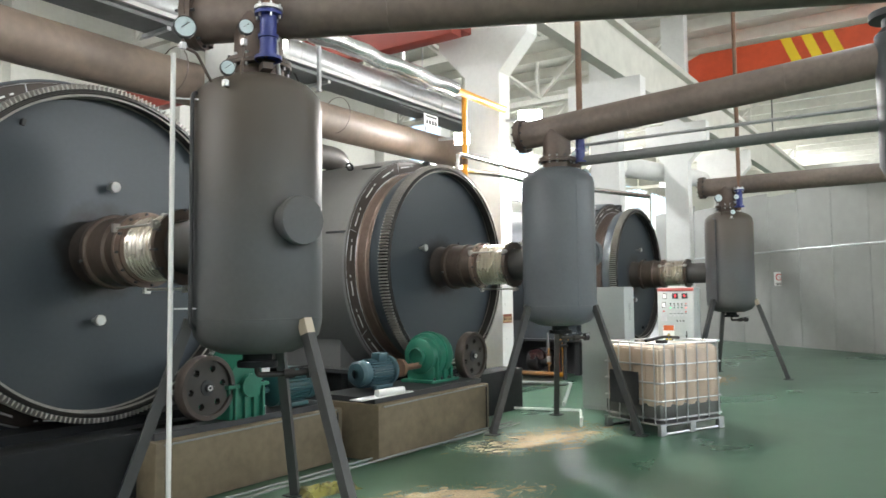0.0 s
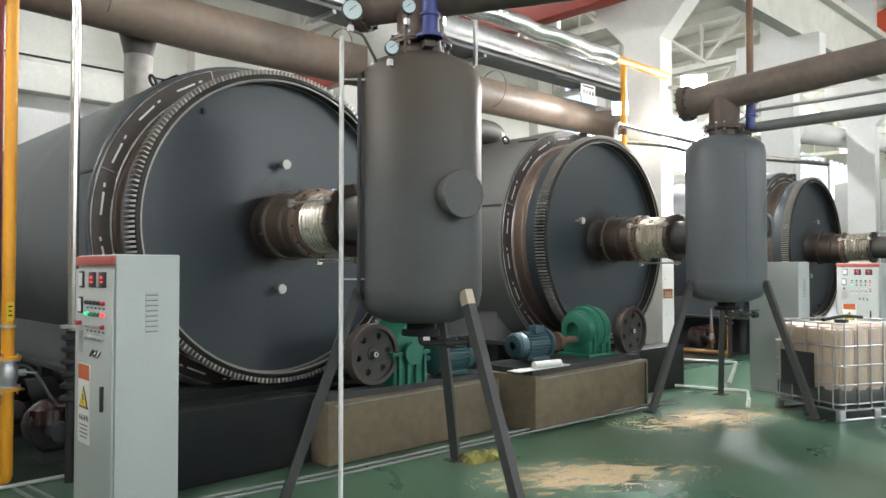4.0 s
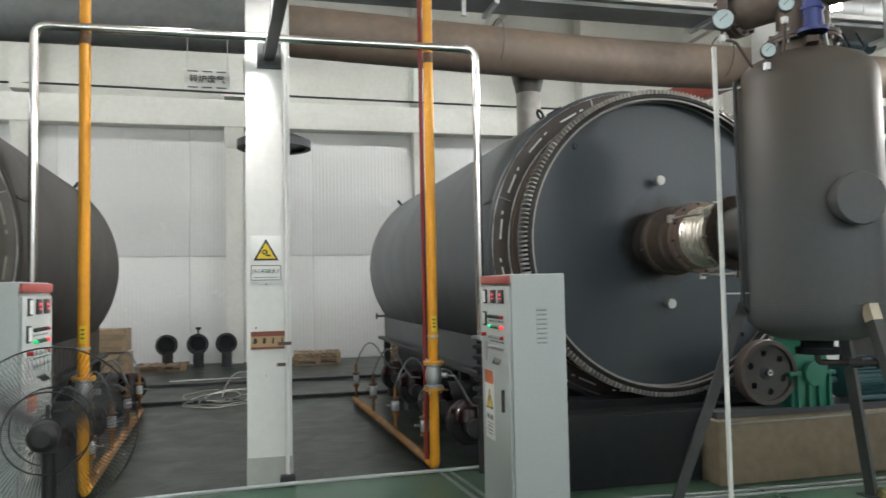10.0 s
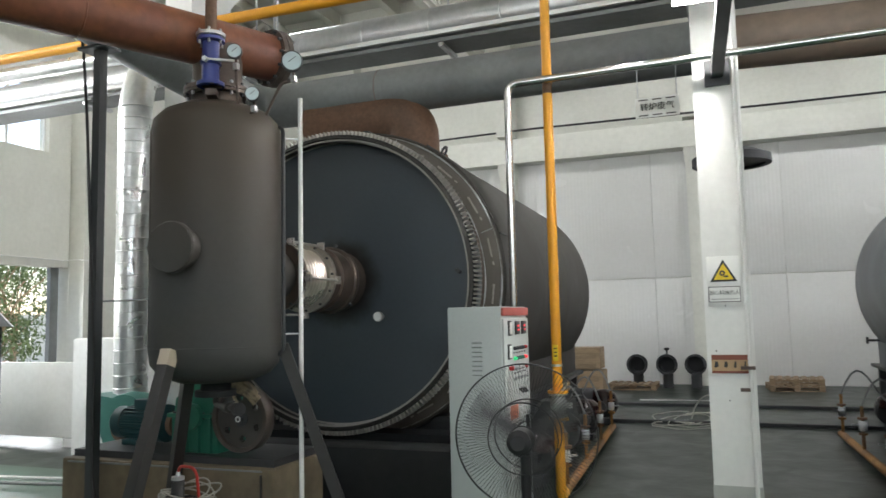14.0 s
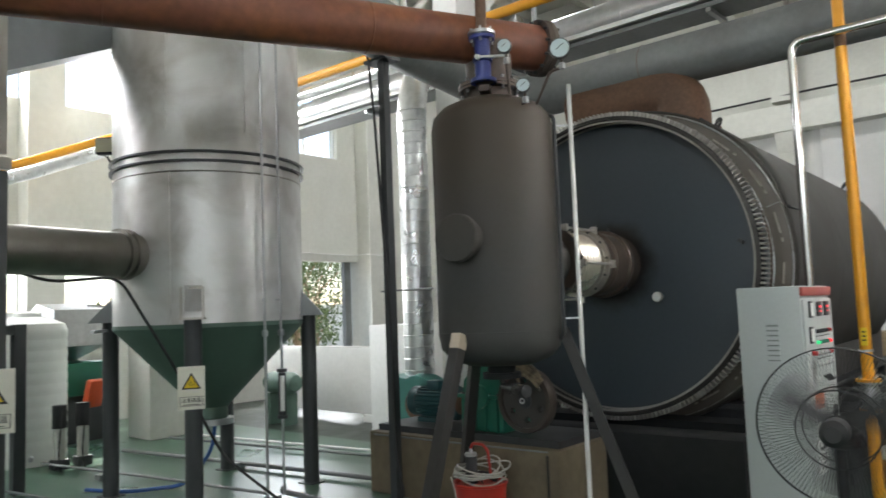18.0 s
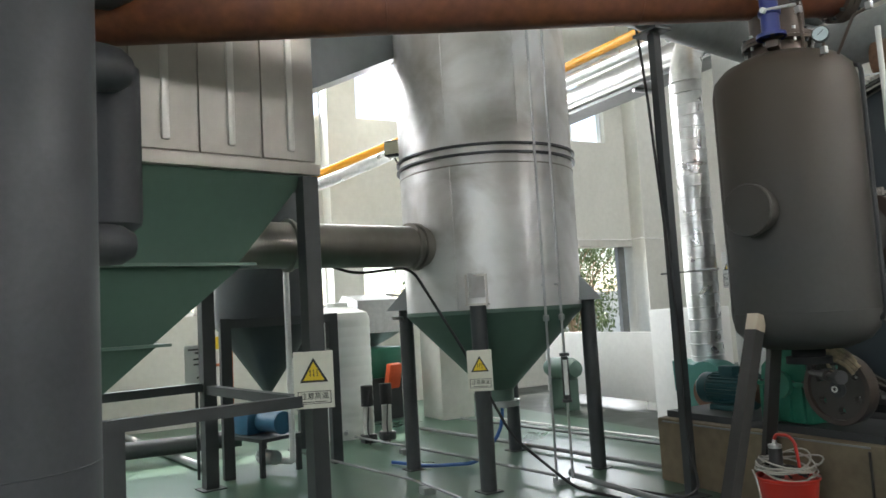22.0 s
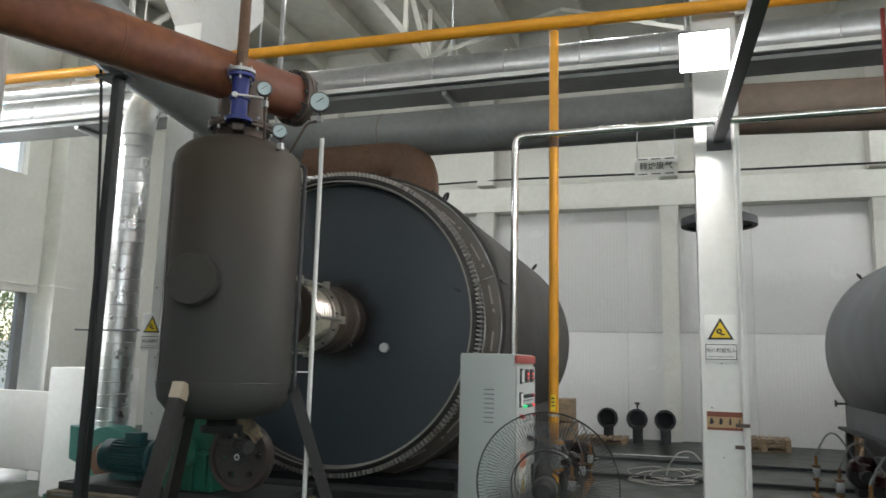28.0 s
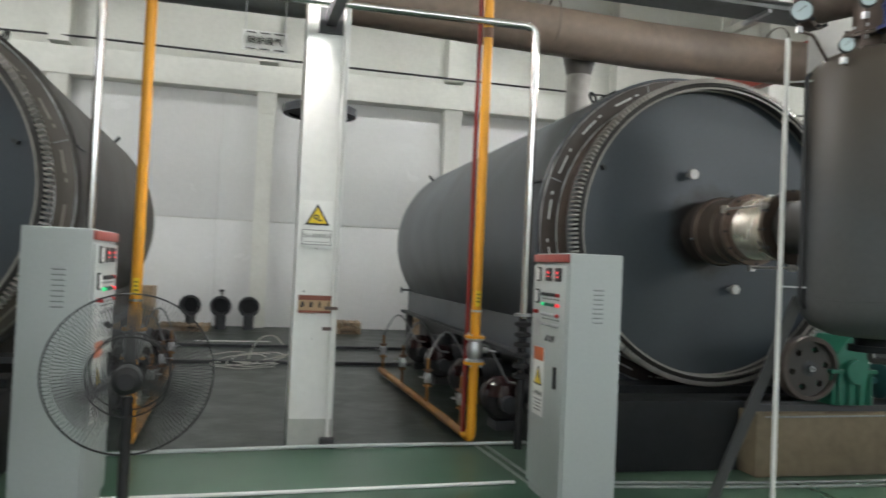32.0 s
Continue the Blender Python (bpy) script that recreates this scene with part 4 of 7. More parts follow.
def head_fittings(ob, side):
    """Blue valve with its riser and the gauges on a vessel's head."""
    v = thing("gate_valve", pose(ob.location.x - side * 0.15, ob.location.y - 0.27, 3.5), "blue painted valve on the vessel head", "valve", "head valves")
    part("body", Geo().lathe([(0.1, 0.0), (0.1, 0.025), (0.062, 0.03), (0.062, 0.16), (0.075, 0.165), (0.075, 0.19), (0.06, 0.195), (0.062, 0.33), (0.1, 0.335), (0.1, 0.36), (0.05, 0.362)], 24), BLUE, v)
    part("saddle", Geo().beam((side * 0.1, 0.18, -0.035), (0, 0, -0.035), 0.08, 0.05), BROWN_HEAT, v)
    if side < 0:
        part("lever", Geo().beam((0.02, -0.08, 0.18), (0.2, 0.06, 0.18), 0.028, 0.012).rod((0, 0, 0.18), (0.02, -0.1, 0.18), 0.02, 8), SIGN_WHITE, v, "white lever")
    else:
        part("lever", Geo().beam((0.09, 0.02, 0.19), (0.13, 0.02, -0.1), 0.028, 0.012).rod((0, 0, 0.19), (0.11, 0.02, 0.19), 0.02, 8), SIGN_WHITE, v, "white lever")
    part("counter_flange", Geo().lathe([(0.05, 0.37), (0.105, 0.37), (0.105, 0.395), (0.04, 0.395)], 24), GALV, v)
    part("riser", Geo().rod((0, 0, 0.39), (0, 0, 4.5), 0.042, 16), RUSTY, v, "rusty vertical pipe")
    for k in range(6):
        a = 2 * math.pi * k / 6
        part("bolt", Geo().rod((0.085 * math.cos(a), 0.085 * math.sin(a), 0.31), (0.085 * math.cos(a), 0.085 * math.sin(a), 0.42), 0.01, 6), GALV, v)
    x, y = ob.location.x, ob.location.y
    yaw = math.degrees(math.atan2(0.8 - x, y)) * 0.75
    for dx, dy, z, r, sx in ((-0.66, 0.02, 3.66, 0.078, -0.42), (-0.345, -0.25, 3.695, 0.055, -0.32), (-0.465, -0.2, 3.375, 0.053, -0.36)):
        z += 0.045 if side < 0 else 0.0
        g = thing("gauge_assembly", pose(x + side * dx, y + dy, z), "round pressure gauge on a bent siphon stem", "gauge", "head gauges")
        gauge(g, 0, 0, 0, r, yaw)
        ex, ey = side * (sx - dx), -dy * 0.35
        part("stem", Geo().pipe([(0, 0.02, -r), (0, 0.02, -r - 0.06), (ex * 0.4, ey * 0.4, -r - 0.08), (ex, ey, min(3.3 - z, -r - 0.09))], 0.011, 0.03, 8), GALV if r > 0.08 else BROWN_HEAT, g)
        part("cock", Geo().box((0, 0.02, -r - 0.05), (0.035, 0.035, 0.045)), GALV, g)


VY = {XA: 4.5, XB: 4.6, XC: 4.54, XD: 4.05}
VX = {XA: -2.84, XB: 4.59, XC: 9.74, XD: 16.9}
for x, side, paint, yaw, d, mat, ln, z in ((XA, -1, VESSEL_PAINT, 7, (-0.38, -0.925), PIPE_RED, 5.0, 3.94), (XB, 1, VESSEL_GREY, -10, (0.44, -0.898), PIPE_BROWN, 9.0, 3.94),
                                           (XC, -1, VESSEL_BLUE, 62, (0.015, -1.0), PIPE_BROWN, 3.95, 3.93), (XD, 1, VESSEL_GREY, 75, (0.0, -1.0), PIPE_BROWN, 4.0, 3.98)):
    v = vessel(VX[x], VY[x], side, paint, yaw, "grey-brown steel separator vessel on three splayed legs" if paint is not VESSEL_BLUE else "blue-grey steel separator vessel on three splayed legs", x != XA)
    gas_main(VX[x], VY[x], d, z, ln, mat, rise={XA: -0.12, XC: 0.3}.get(x, 0.0))
    head_fittings(v, side)
for x, y, s in ((3.99, 4.83, 1), (-2.32, 4.85, -1)):
    p = thing("gauge_pole", pose(x, y, 0), "thin white vertical pipe beside the vessel", "pipe", "thin poles")
    part("tube", Geo().rod((0, 0, 0), (0, 0, 3.53), 0.018, 12), WHITE, p)
    for z in (1.68, 3.2):
        part("bracket", Geo().beam((0, 0, z), (s * 0.14, -0.12, z), 0.012, 0.012), GALV, p)
# ---- drives on their plinths ----


def plinth(x0, x1, y0, h, y1=6.22):
    ob = thing("drive_plinth", pose((x0 + x1) / 2, (y0 + y1) / 2, 0), "stained concrete plinth with a steel edge strip", "plinth", "drive plinths")
    w, d = x1 - x0, y1 - y0
    part("block", Geo().box((0, 0, h / 2 - 0.03), (w, d, h - 0.06), bevel=0.02), CONCRETE, ob)
    part("edge_strip", Geo().beam((-w / 2 + 0.08, -d / 2 - 0.006, h - 0.09), (w / 2 - 0.1, -d / 2 - 0.006, h - 0.075), 0.01, 0.014), PIPE_GREY, ob, "steel edge strip")
    part("bed_plate", Geo().box((0, 0.04, h - 0.03), (w - 0.1, d - 0.1, 0.06)), DARK_STEEL, ob)
    part("drain_pipe", Geo().pipe([(w / 2 - 0.1, -d / 2 - 0.02, h - 0.1), (w / 2 - 0.1, -d / 2 - 0.02, 0.03), (w / 2 - 0.1, -d / 2 - 0.2, 0.03)], 0.01, 0.03, 8), RIM_STEEL, ob)
    return ob


plinth(4.5, 6.78, 5.72, 0.62)
plinth(6.88, 9.15, 5.3, 0.66)
plinth(-4.92, -2.68, 5.0, 0.66, 5.78)


def motor(x, y, z, s, mat, label):
    """An electric motor with fins; s: the way its shaft points along x."""
    ob = thing("drive_motor", pose(x, y, z), label, "motor", "drive motors")
    mx = pose(0, 0, 0, 0, 90 * s, 0)
    fins = Geo().lathe([(0.0005, -0.3), (0.12, -0.3), (0.13, -0.28), (0.13, 0.12)], 28, mx)
    st = part("stator", fins, mat, ob)
    fin = Geo().box((0.14, 0, -0.08), (0.03, 0.012, 0.36)).mesh("fin", mat)
    for k in range(24):
        part("fin", fin, mat, st, m=mx @ Matrix.Rotation(2 * math.pi * k / 24, 4, "Z"))
    part("fan_cowl", Geo().lathe([(0.05, -0.42), (0.12, -0.41), (0.145, -0.38), (0.145, -0.28)], 28, mx), mat, ob)
    part("end_bell", Geo().lathe([(0.145, 0.12), (0.17, 0.13), (0.17, 0.17), (0.1, 0.2), (0.03, 0.2), (0.03, 0.3), (0.0005, 0.3)], 28, mx), mat, ob)
    part("terminal_box", Geo().box((-0.05 * s, -0.05, 0.17), (0.16, 0.12, 0.1), bevel=0.012), mat, ob)
    for yy in (-0.11, 0.11):
        part("foot", Geo().box((-0.08 * s, yy, -0.16), (0.3, 0.08, 0.05), bevel=0.008), mat, ob)
    return ob


def gearbox(x, y, z, w, h, mat, label):
    ob = thing("gear_reducer", pose(x, y, z), label, "gearbox", "gear reducers")
    part("lower_case", Geo().box((0, 0, h * 0.25), (w, 0.46, h * 0.5), bevel=0.03), mat, ob)
    part("upper_case", Geo().prism([(-w / 2 + 0.02, 0), (w / 2 - 0.02, 0), (w / 2 - 0.04, h * 0.25), (w * 0.2, h * 0.5), (-w * 0.05, h * 0.5), (-w / 2 + 0.04, h * 0.22)], 0.42, pose(0, 0.21, h * 0.5, 90, 0, 0)), mat, ob)
    part("split_flange", Geo().box((0, 0, h * 0.5), (w + 0.05, 0.5, 0.035), bevel=0.006), mat, ob)
    for k in range(4):
        part("rib", Geo().box((-w / 2 + w * (k + 0.5) / 4, -0.24, h * 0.25), (0.025, 0.05, h * 0.46)), mat, ob)
    for k in range(5):
        part("bolt", Geo().rod((-w / 2 + w * (k + 0.5) / 5, -0.235, h * 0.46), (-w / 2 + w * (k + 0.5) / 5, -0.235, h * 0.55), 0.014, 6), DARK_STEEL, ob)
    part("bearing_cap", Geo().lathe([(0.11, 0), (0.11, 0.05), (0.0005, 0.055)], 24, pose(0, -0.24, h * 0.5, 90, 0, 0)), mat, ob)
    return ob


def round_gearbox(x, y, z):
    """A reducer with a round drum casing on a saddle."""
    ob = thing("gear_reducer", pose(x, y, z), "green cast gear reducer with a round drum casing", "gearbox", "gear reducers")

    mx = pose(0, 0, 0.33, 0, 90, 0)
    part("drum_case", Geo().lathe([(0.0005, -0.27), (0.19, -0.265), (0.225, -0.245), (0.235, -0.2), (0.24, -0.16), (0.28, -0.15), (0.285, -0.13), (0.285, 0.08), (0.275, 0.12), (0.22, 0.2), (0.12, 0.25), (0.0005, 0.26)], 36, mx), GREEN, ob)
    part("split_flange", Geo().lathe([(0.28, -0.05), (0.305, -0.045), (0.305, -0.01), (0.28, -0.005)], 36, mx), GREEN, ob)
    part("saddle", Geo().box((0, 0, 0.11), (0.46, 0.42, 0.18), bevel=0.03), GREEN, ob)
    for k in range(3):
        part("rib", Geo().box((-0.18 + 0.15 * k, -0.22, 0.18), (0.025, 0.06, 0.28)), GREEN, ob)
    part("bearing_cap", Geo().lathe([(0.1, -0.32), (0.11, -0.31), (0.11, -0.26), (0.0005, -0.26)], 24, mx), GREEN, ob)
    part("foot", Geo().box((0, 0, 0.02), (0.6, 0.5, 0.04), bevel=0.008), GREEN, ob)
    for k in range(4):
        part("bolt", Geo().rod((-0.24 + 0.16 * k, -0.235, 0.03), (-0.24 + 0.16 * k, -0.235, 0.07), 0.013, 6), DARK_STEEL, ob)
    return ob


def brake_wheel(x, y, z, r, a):
    ob = thing("flywheel", pose(x, y, z, 0, a, 0), "dark cast wheel with round lightening holes", "wheel", "drive wheels")
    m = RX90
    rim = part("rim", Geo().lathe([(r * 0.85, -0.045), (r * 0.87, -0.05), (r * 0.98, -0.05), (r, -0.04), (r, 0.06), (r * 0.98, 0.07), (r * 0.85, 0.07)], 40, m, closed=True), SOOT, ob)
    # web with six round-cornered holes, as ring sectors round each hole
    web = Geo()
    n = 72
    for i in range(n):
        a0, a1 = 2 * math.pi * i / n, 2 * math.pi * (i + 1) / n
        k = i % 12
        cut = {4: (0.55, 0.66), 5: (0.5, 0.71), 6: (0.5, 0.71), 7: (0.55, 0.66)}.get(k)
        for r0, r1 in (((0.2, cut[0]), (cut[1], 0.85)) if cut else ((0.2, 0.85),)):
            vs = [(rr * r * math.cos(aa), y2, rr * r * math.sin(aa)) for y2 in (-0.035, 0.02) for rr, aa in ((r0, a0), (r1, a0), (r1, a1), (r0, a1))]
            web.add(vs, [(0, 1, 2, 3), (7, 6, 5, 4), (0, 4, 5, 1), (1, 5, 6, 2), (2, 6, 7, 3), (3, 7, 4, 0)])
    bm = bmesh.new()
    bm.from_mesh(web.mesh("web", RUBBER))
    bmesh.ops.remove_doubles(bm, verts=bm.verts[:], dist=1e-5)
    bm.verts.index_update()
    seen = {}
    for f in bm.faces:
        seen.setdefault(tuple(sorted(v.index for v in f.verts)), []).append(f)
    bmesh.ops.delete(bm, geom=[f for fs in seen.values() if len(fs) > 1 for f in fs], context="FACES")
    me = bpy.data.meshes.new("web")
    bm.to_mesh(me)
    bm.free()
    me.materials.append(material_once("dusty_iron", (0.055, 0.05, 0.045), rough=0.7, stain=0.5))
    part("web", me, None, ob)
    hub = part("hub", Geo().lathe([(0.0005, -0.09), (0.24 * r, -0.09), (0.24 * r, 0.045), (0.12 * r, 0.05), (0.12 * r, 0.075), (0.0005, 0.075)], 24, m), DARK_STEEL, ob)
    part("shaft_end", torus(0.02, 0.006, pose(0, -0.08, 0, 90, 0, 0)), SIGN_WHITE, hub)
    return ob


WHEEL_B = brake_wheel(5.06, 5.82, 0.95, 0.29, 20)
gearbox(5.5, 5.98, 0.62, 0.44, 0.62, GREEN, "green cast gear reducer on the plinth")
motor(6.15, 5.98, 0.82, -1, TEAL, "dark teal finned electric motor on the plinth")
brake_wheel(9.22, 5.62, 0.94, 0.32, 70)
round_gearbox(8.56, 5.82, 0.66)
motor(7.5, 5.8, 0.88, 1, MOTOR_BLUE, "blue-grey finned electric motor on the plinth")
solo("coupling_disc", Geo().rod((7.86, 5.8, 0.88), (7.92, 5.8, 0.88), 0.11, 24).rod((7.9, 5.8, 0.88), (8.4, 5.8, 0.88), 0.04, 12), RUSTY, "rust-brown brake disc between motor and reducer", "coupling")
WHEEL_A = brake_wheel(-3.06, 5.14, 0.98, 0.275, -35)
gearbox(-3.6, 5.4, 0.66, 0.5, 0.64, GREEN, "green cast gear reducer on the plinth")
motor(-4.25, 5.4, 0.87, 1, TEAL, "dark teal finned electric motor on the plinth")
solo("coupling_disc", Geo().rod((-4.02, 5.4, 0.87), (-3.97, 5.4, 0.87), 0.11, 24).rod((-4.0, 5.4, 0.87), (-3.8, 5.4, 0.87), 0.04, 12), RUSTY, "rust-brown brake disc between motor and reducer", "coupling")
gl = thing("work_glove", pose(-3.03, 4.98, 1.272, 0, 14, 8), "soiled cotton work glove hung over a guard bar", "glove")
gp = Geo().box((0, 0, 0), (0.19, 0.055, 0.13), bevel=0.024).box((-0.15, 0.0, 0.0), (0.17, 0.06, 0.12), bevel=0.025)
for k in range(4):
    gp.pipe([(0.08, -0.01, -0.046 + 0.031 * k), (0.16, -0.03, -0.058 + 0.03 * k), (0.22 + 0.015 * (k % 3), -0.02, -0.11 + 0.03 * k)], 0.017, 0.03, 8)
part("cotton", gp.pipe([(0.0, -0.02, -0.05), (0.05, -0.05, -0.1), (0.08, -0.05, -0.13)], 0.014, 0.03, 8), material_once("soiled_cotton", (0.34, 0.27, 0.18), rough=0.9, stain=0.9, stain_color=(0.1, 0.08, 0.06), stain_scale=9, bump=0.4), gl)
for k in range(4):
    part("cuff_band", Geo().box((-0.22 + 0.03 * k, 0.0, 0.0), (0.012, 0.066, 0.126), bevel=0.004), material_once("cuff_band", (0.28, 0.24, 0.17), rough=0.9), gl)
solo("guard_bar", Geo().pipe([(-3.4, 5.25, 1.26), (-3.28, 5.0, 1.262), (-2.98, 5.0, 1.18)], 0.012, 0.04, 8), DARK_STEEL, "thin steel guard bar before the flywheel", "bar")
solo("paper_roll", Geo().pipe([(6.95, 5.38, 0.71), (7.35, 5.34, 0.71)], 0.04, n=18).box((7.1, 5.42, 0.668), (0.9, 0.16, 0.012)), SIGN_WHITE, "off-white cloth roll lying on the plinth edge", "roll")
rag = Geo()
rr = random.Random(12)
vs = []
for j in range(9):
    for i in range(15):
        e = min(i, 14 - i, j, 8 - j)
        vs.append((-0.28 + 0.04 * i + rr.uniform(-0.015, 0.015), -0.13 + 0.033 * j + rr.uniform(-0.015, 0.015), 0.004 if e == 0 else rr.uniform(0.01, 0.085)))
rag.add(vs, [(j * 15 + i, j * 15 + i + 1, j * 15 + i + 16, j * 15 + i + 15) for j in range(8) for i in range(14)])
solo("rag", rag, material("yellow_rag", (0.2, 0.185, 0.04), 0.9, stain=0.95, stain_color=(0.045, 0.042, 0.025), stain_scale=8), "crumpled yellow-green rag on the floor", "rag", pose(5.75, 4.95, 0, 0, 0, -15))

# ---- control cabinets ----


def text_mesh(body, size, mat):
    c = bpy.data.curves.new("writing", "FONT")
    c.body, c.size, c.align_x, c.align_y, c.extrude, c.offset = body, size, "CENTER", "CENTER", 0.0008, 0.0
    o = new("writing", c)
    bpy.context.view_layer.update()
    me = bpy.data.meshes.new_from_object(o)
    bpy.data.objects.remove(o)
    bm = bmesh.new()
    bm.from_mesh(me)
    src = bm.verts[:] + bm.edges[:] + bm.faces[:]
    for dx, dy in ((0.016, 0.0), (0.0, 0.016)):
        dup = bmesh.ops.duplicate(bm, geom=src)["geom"]
        bmesh.ops.translate(bm, verts=[v for v in dup if isinstance(v, bmesh.types.BMVert)], vec=(dx * size, dy * size, 0.0001 + dx * 0.01))
    bm.to_mesh(me)
    bm.free()
    me.materials.clear()
    me.materials.append(mat)
    return me


def triangle_sign(parent, cx, cz, w, y=-0.004):
    """A yellow warning triangle in the x-z plane of its parent, facing -y."""
    h = w * 0.87
    for k, (s, mat, yy) in enumerate(((1.0, INK, y), (0.74, SIGN_YELLOW, y - 0.003))):
        o = [(-w / 2 * s, -h / 3 * s), (w / 2 * s, -h / 3 * s), (0, 2 * h / 3 * s)]
        part("triangle" if k else "triangle_border", Geo().prism([(cx + a, cz + b) for a, b in o], 0.003, pose(0, yy, 0, 90, 0, 0)), mat, parent)


def writing(parent, body, cx, cz, size, mat=INK, y=-0.006):
    return part("writing", text_mesh(body, size, mat), mat, parent, m=pose(cx, y, cz, 90, 0, 0))


def bars(parent, cx, cz, w, n, pitch, h=0.006, mat=INK, y=-0.005):
    for k in range(n):
        part("text_bar", Geo().box((cx, y, cz - k * pitch), (w * (1 - 0.12 * (k % 2)), 0.002, h)), mat, parent)


CAB_H = 1.85


def cabinet(x, y, s, w=0.41, d=0.7):
    """s: the way along x that the control door faces."""
    ob = thing("control_cabinet", pose(x, y, 0), "light grey steel control cabinet with red top strip and buttons", "cabinet", "control cabinets")
    part("body", Geo().box((0, 0, CAB_H / 2 + 0.03), (w, d, CAB_H - 0.06), bevel=0.012), CABINET, ob)
    part("base_frame", Geo().box((0, 0, 0.03), (w - 0.02, d - 0.02, 0.06)), CABINET, ob)
    # the door's own space: x across, z up, -y outward
    dm = pose(s * (w / 2 + 0.001), 0, 0, 0, 0, 90 * s)
    dr = part("door", Geo().box((0, -0.008, 0.915), (d - 0.03, 0.016, 1.69), bevel=0.006), CABINET, ob, m=dm)
    hd = part("header", Geo().box((0, -0.008, 1.812), (d - 0.01, 0.02, 0.06), bevel=0.006), HEADER_RED, ob, "faded red header strip", m=dm)
    for k, xx in enumerate((-0.2, 0.0, 0.18)):
        if k == 0:
            fm = part("meter", Geo().box((xx, -0.02, 1.69), (0.07, 0.016, 0.11), bevel=0.004), DARK_STEEL, dr)
            part("meter_face", Geo().box((xx, -0.03, 1.69), (0.054, 0.004, 0.085)), SIGN_WHITE, fm)
        else:
            fm = part("display", Geo().box((xx, -0.02, 1.69), (0.11, 0.016, 0.1), bevel=0.004), DARK_STEEL, dr)
            part("digits", Geo().box((xx, -0.03, 1.705), (0.034, 0.004, 0.016)).box((xx + 0.005, -0.03, 1.675), (0.036, 0.004, 0.009)), LED_RED, fm)
    m2 = part("meter", Geo().box((-0.22, -0.02, 1.52), (0.07, 0.016, 0.11), bevel=0.004), DARK_STEEL, dr)
    part("meter_face", Geo().box((-0.22, -0.03, 1.52), (0.054, 0.004, 0.085)), SIGN_WHITE, m2)
    part("name_plate", Geo().box((-0.22, -0.018, 1.28), (0.1, 0.004, 0.14)), GALV, dr)
    part("switch", Geo().rod((-0.22, -0.016, 1.4), (-0.22, -0.05, 1.4), 0.015, 12), SIGN_RED, dr)
    cols = (LED_GREEN, GREEN, GREEN, GREEN, LED_RED)
    for r in range(4):
        for c in range(5):
            mat = (DARK_STEEL, None, GALV, GALV)[r] or cols[c]
            if c == 4 and r in (0, 2):
                mat = SIGN_RED
            z = 1.54 - 0.075 * r
            part("button", Geo().lathe([(0.0005, 0.026), (0.009, 0.025), (0.011, 0.016), (0.014, 0.014), (0.014, 0.0)], 12, pose(-0.09 + 0.072 * c, -0.016, z, 90, 0, 0)), mat, dr)
            if r in (0, 2):
                part("tag", Geo().box((-0.09 + 0.072 * c, -0.018, z - 0.034), (0.03, 0.003, 0.01)), INK, dr)
    for c in range(3):
        part("toggle", Geo().beam((0.02 + 0.06 * c, -0.016, 1.235), (0.045 + 0.06 * c, -0.045, 1.2), 0.012, 0.012), INK, dr)
    part("lock_handle", Geo().box((0.2, -0.026, 0.94), (0.02, 0.026, 0.16), bevel=0.006), INK, dr, "black lock handle")
    sg = part("warning_sheet", Geo().box((-0.14, -0.0185, 0.87), (0.22, 0.003, 0.52)), SIGN_WHITE, dr, "white electrical warning sheet")
    part("sheet_header", Geo().box((-0.14, -0.022, 1.08), (0.2, 0.003, 0.1)), material_once("sheet_orange", (0.55, 0.12, 0.035)), sg)
    triangle_sign(sg, -0.14, 0.89, 0.17, -0.019)
    part("bolt_mark", Geo().prism([(-0.005, 0.05), (0.012, 0.05), (0.004, 0.02), (0.014, 0.02), (-0.006, -0.03), (0.0, 0.01), (-0.012, 0.01)], 0.003, pose(-0.14, -0.023, 0.885, 90, 0, 0)), INK, sg)
    writing(sg, "小心有电", -0.14, 0.775, 0.044, y=-0.021)
    bars(sg, -0.14, 0.73, 0.15, 4, 0.026, y=-0.021)
    # louvres on the side that faces the aisle
    for k in range(8):
        part("louvre", Geo().box((0.02, -d / 2 - 0.002, 1.6 - 0.033 * k), (0.082, 0.009, 0.012)), CABINET, ob)
        # flat grey strip: the dark of the slot under each louvre, as colour
        part("vent_slot", Geo().box((0.02, -d / 2 - 0.0015, 1.59 - 0.033 * k), (0.076, 0.003, 0.007)), PIPE_GREY, ob)
    return ob


cabinet(2.585, 5.31, -1)
cabinet(-0.97, 5.36, 1)
cabinet(11.6, 4.63, 1)
cabinet(15.2, 4.62, -1)

# ---- gas supply and burners ----


def flange_pair(parent, x, y, z, r, mat):
    return part("flange", Geo().lathe([(0.001, -0.012), (r, -0.012), (r, 0.012), (0.001, 0.012)], 20, pose(x, y, z)), mat, parent)


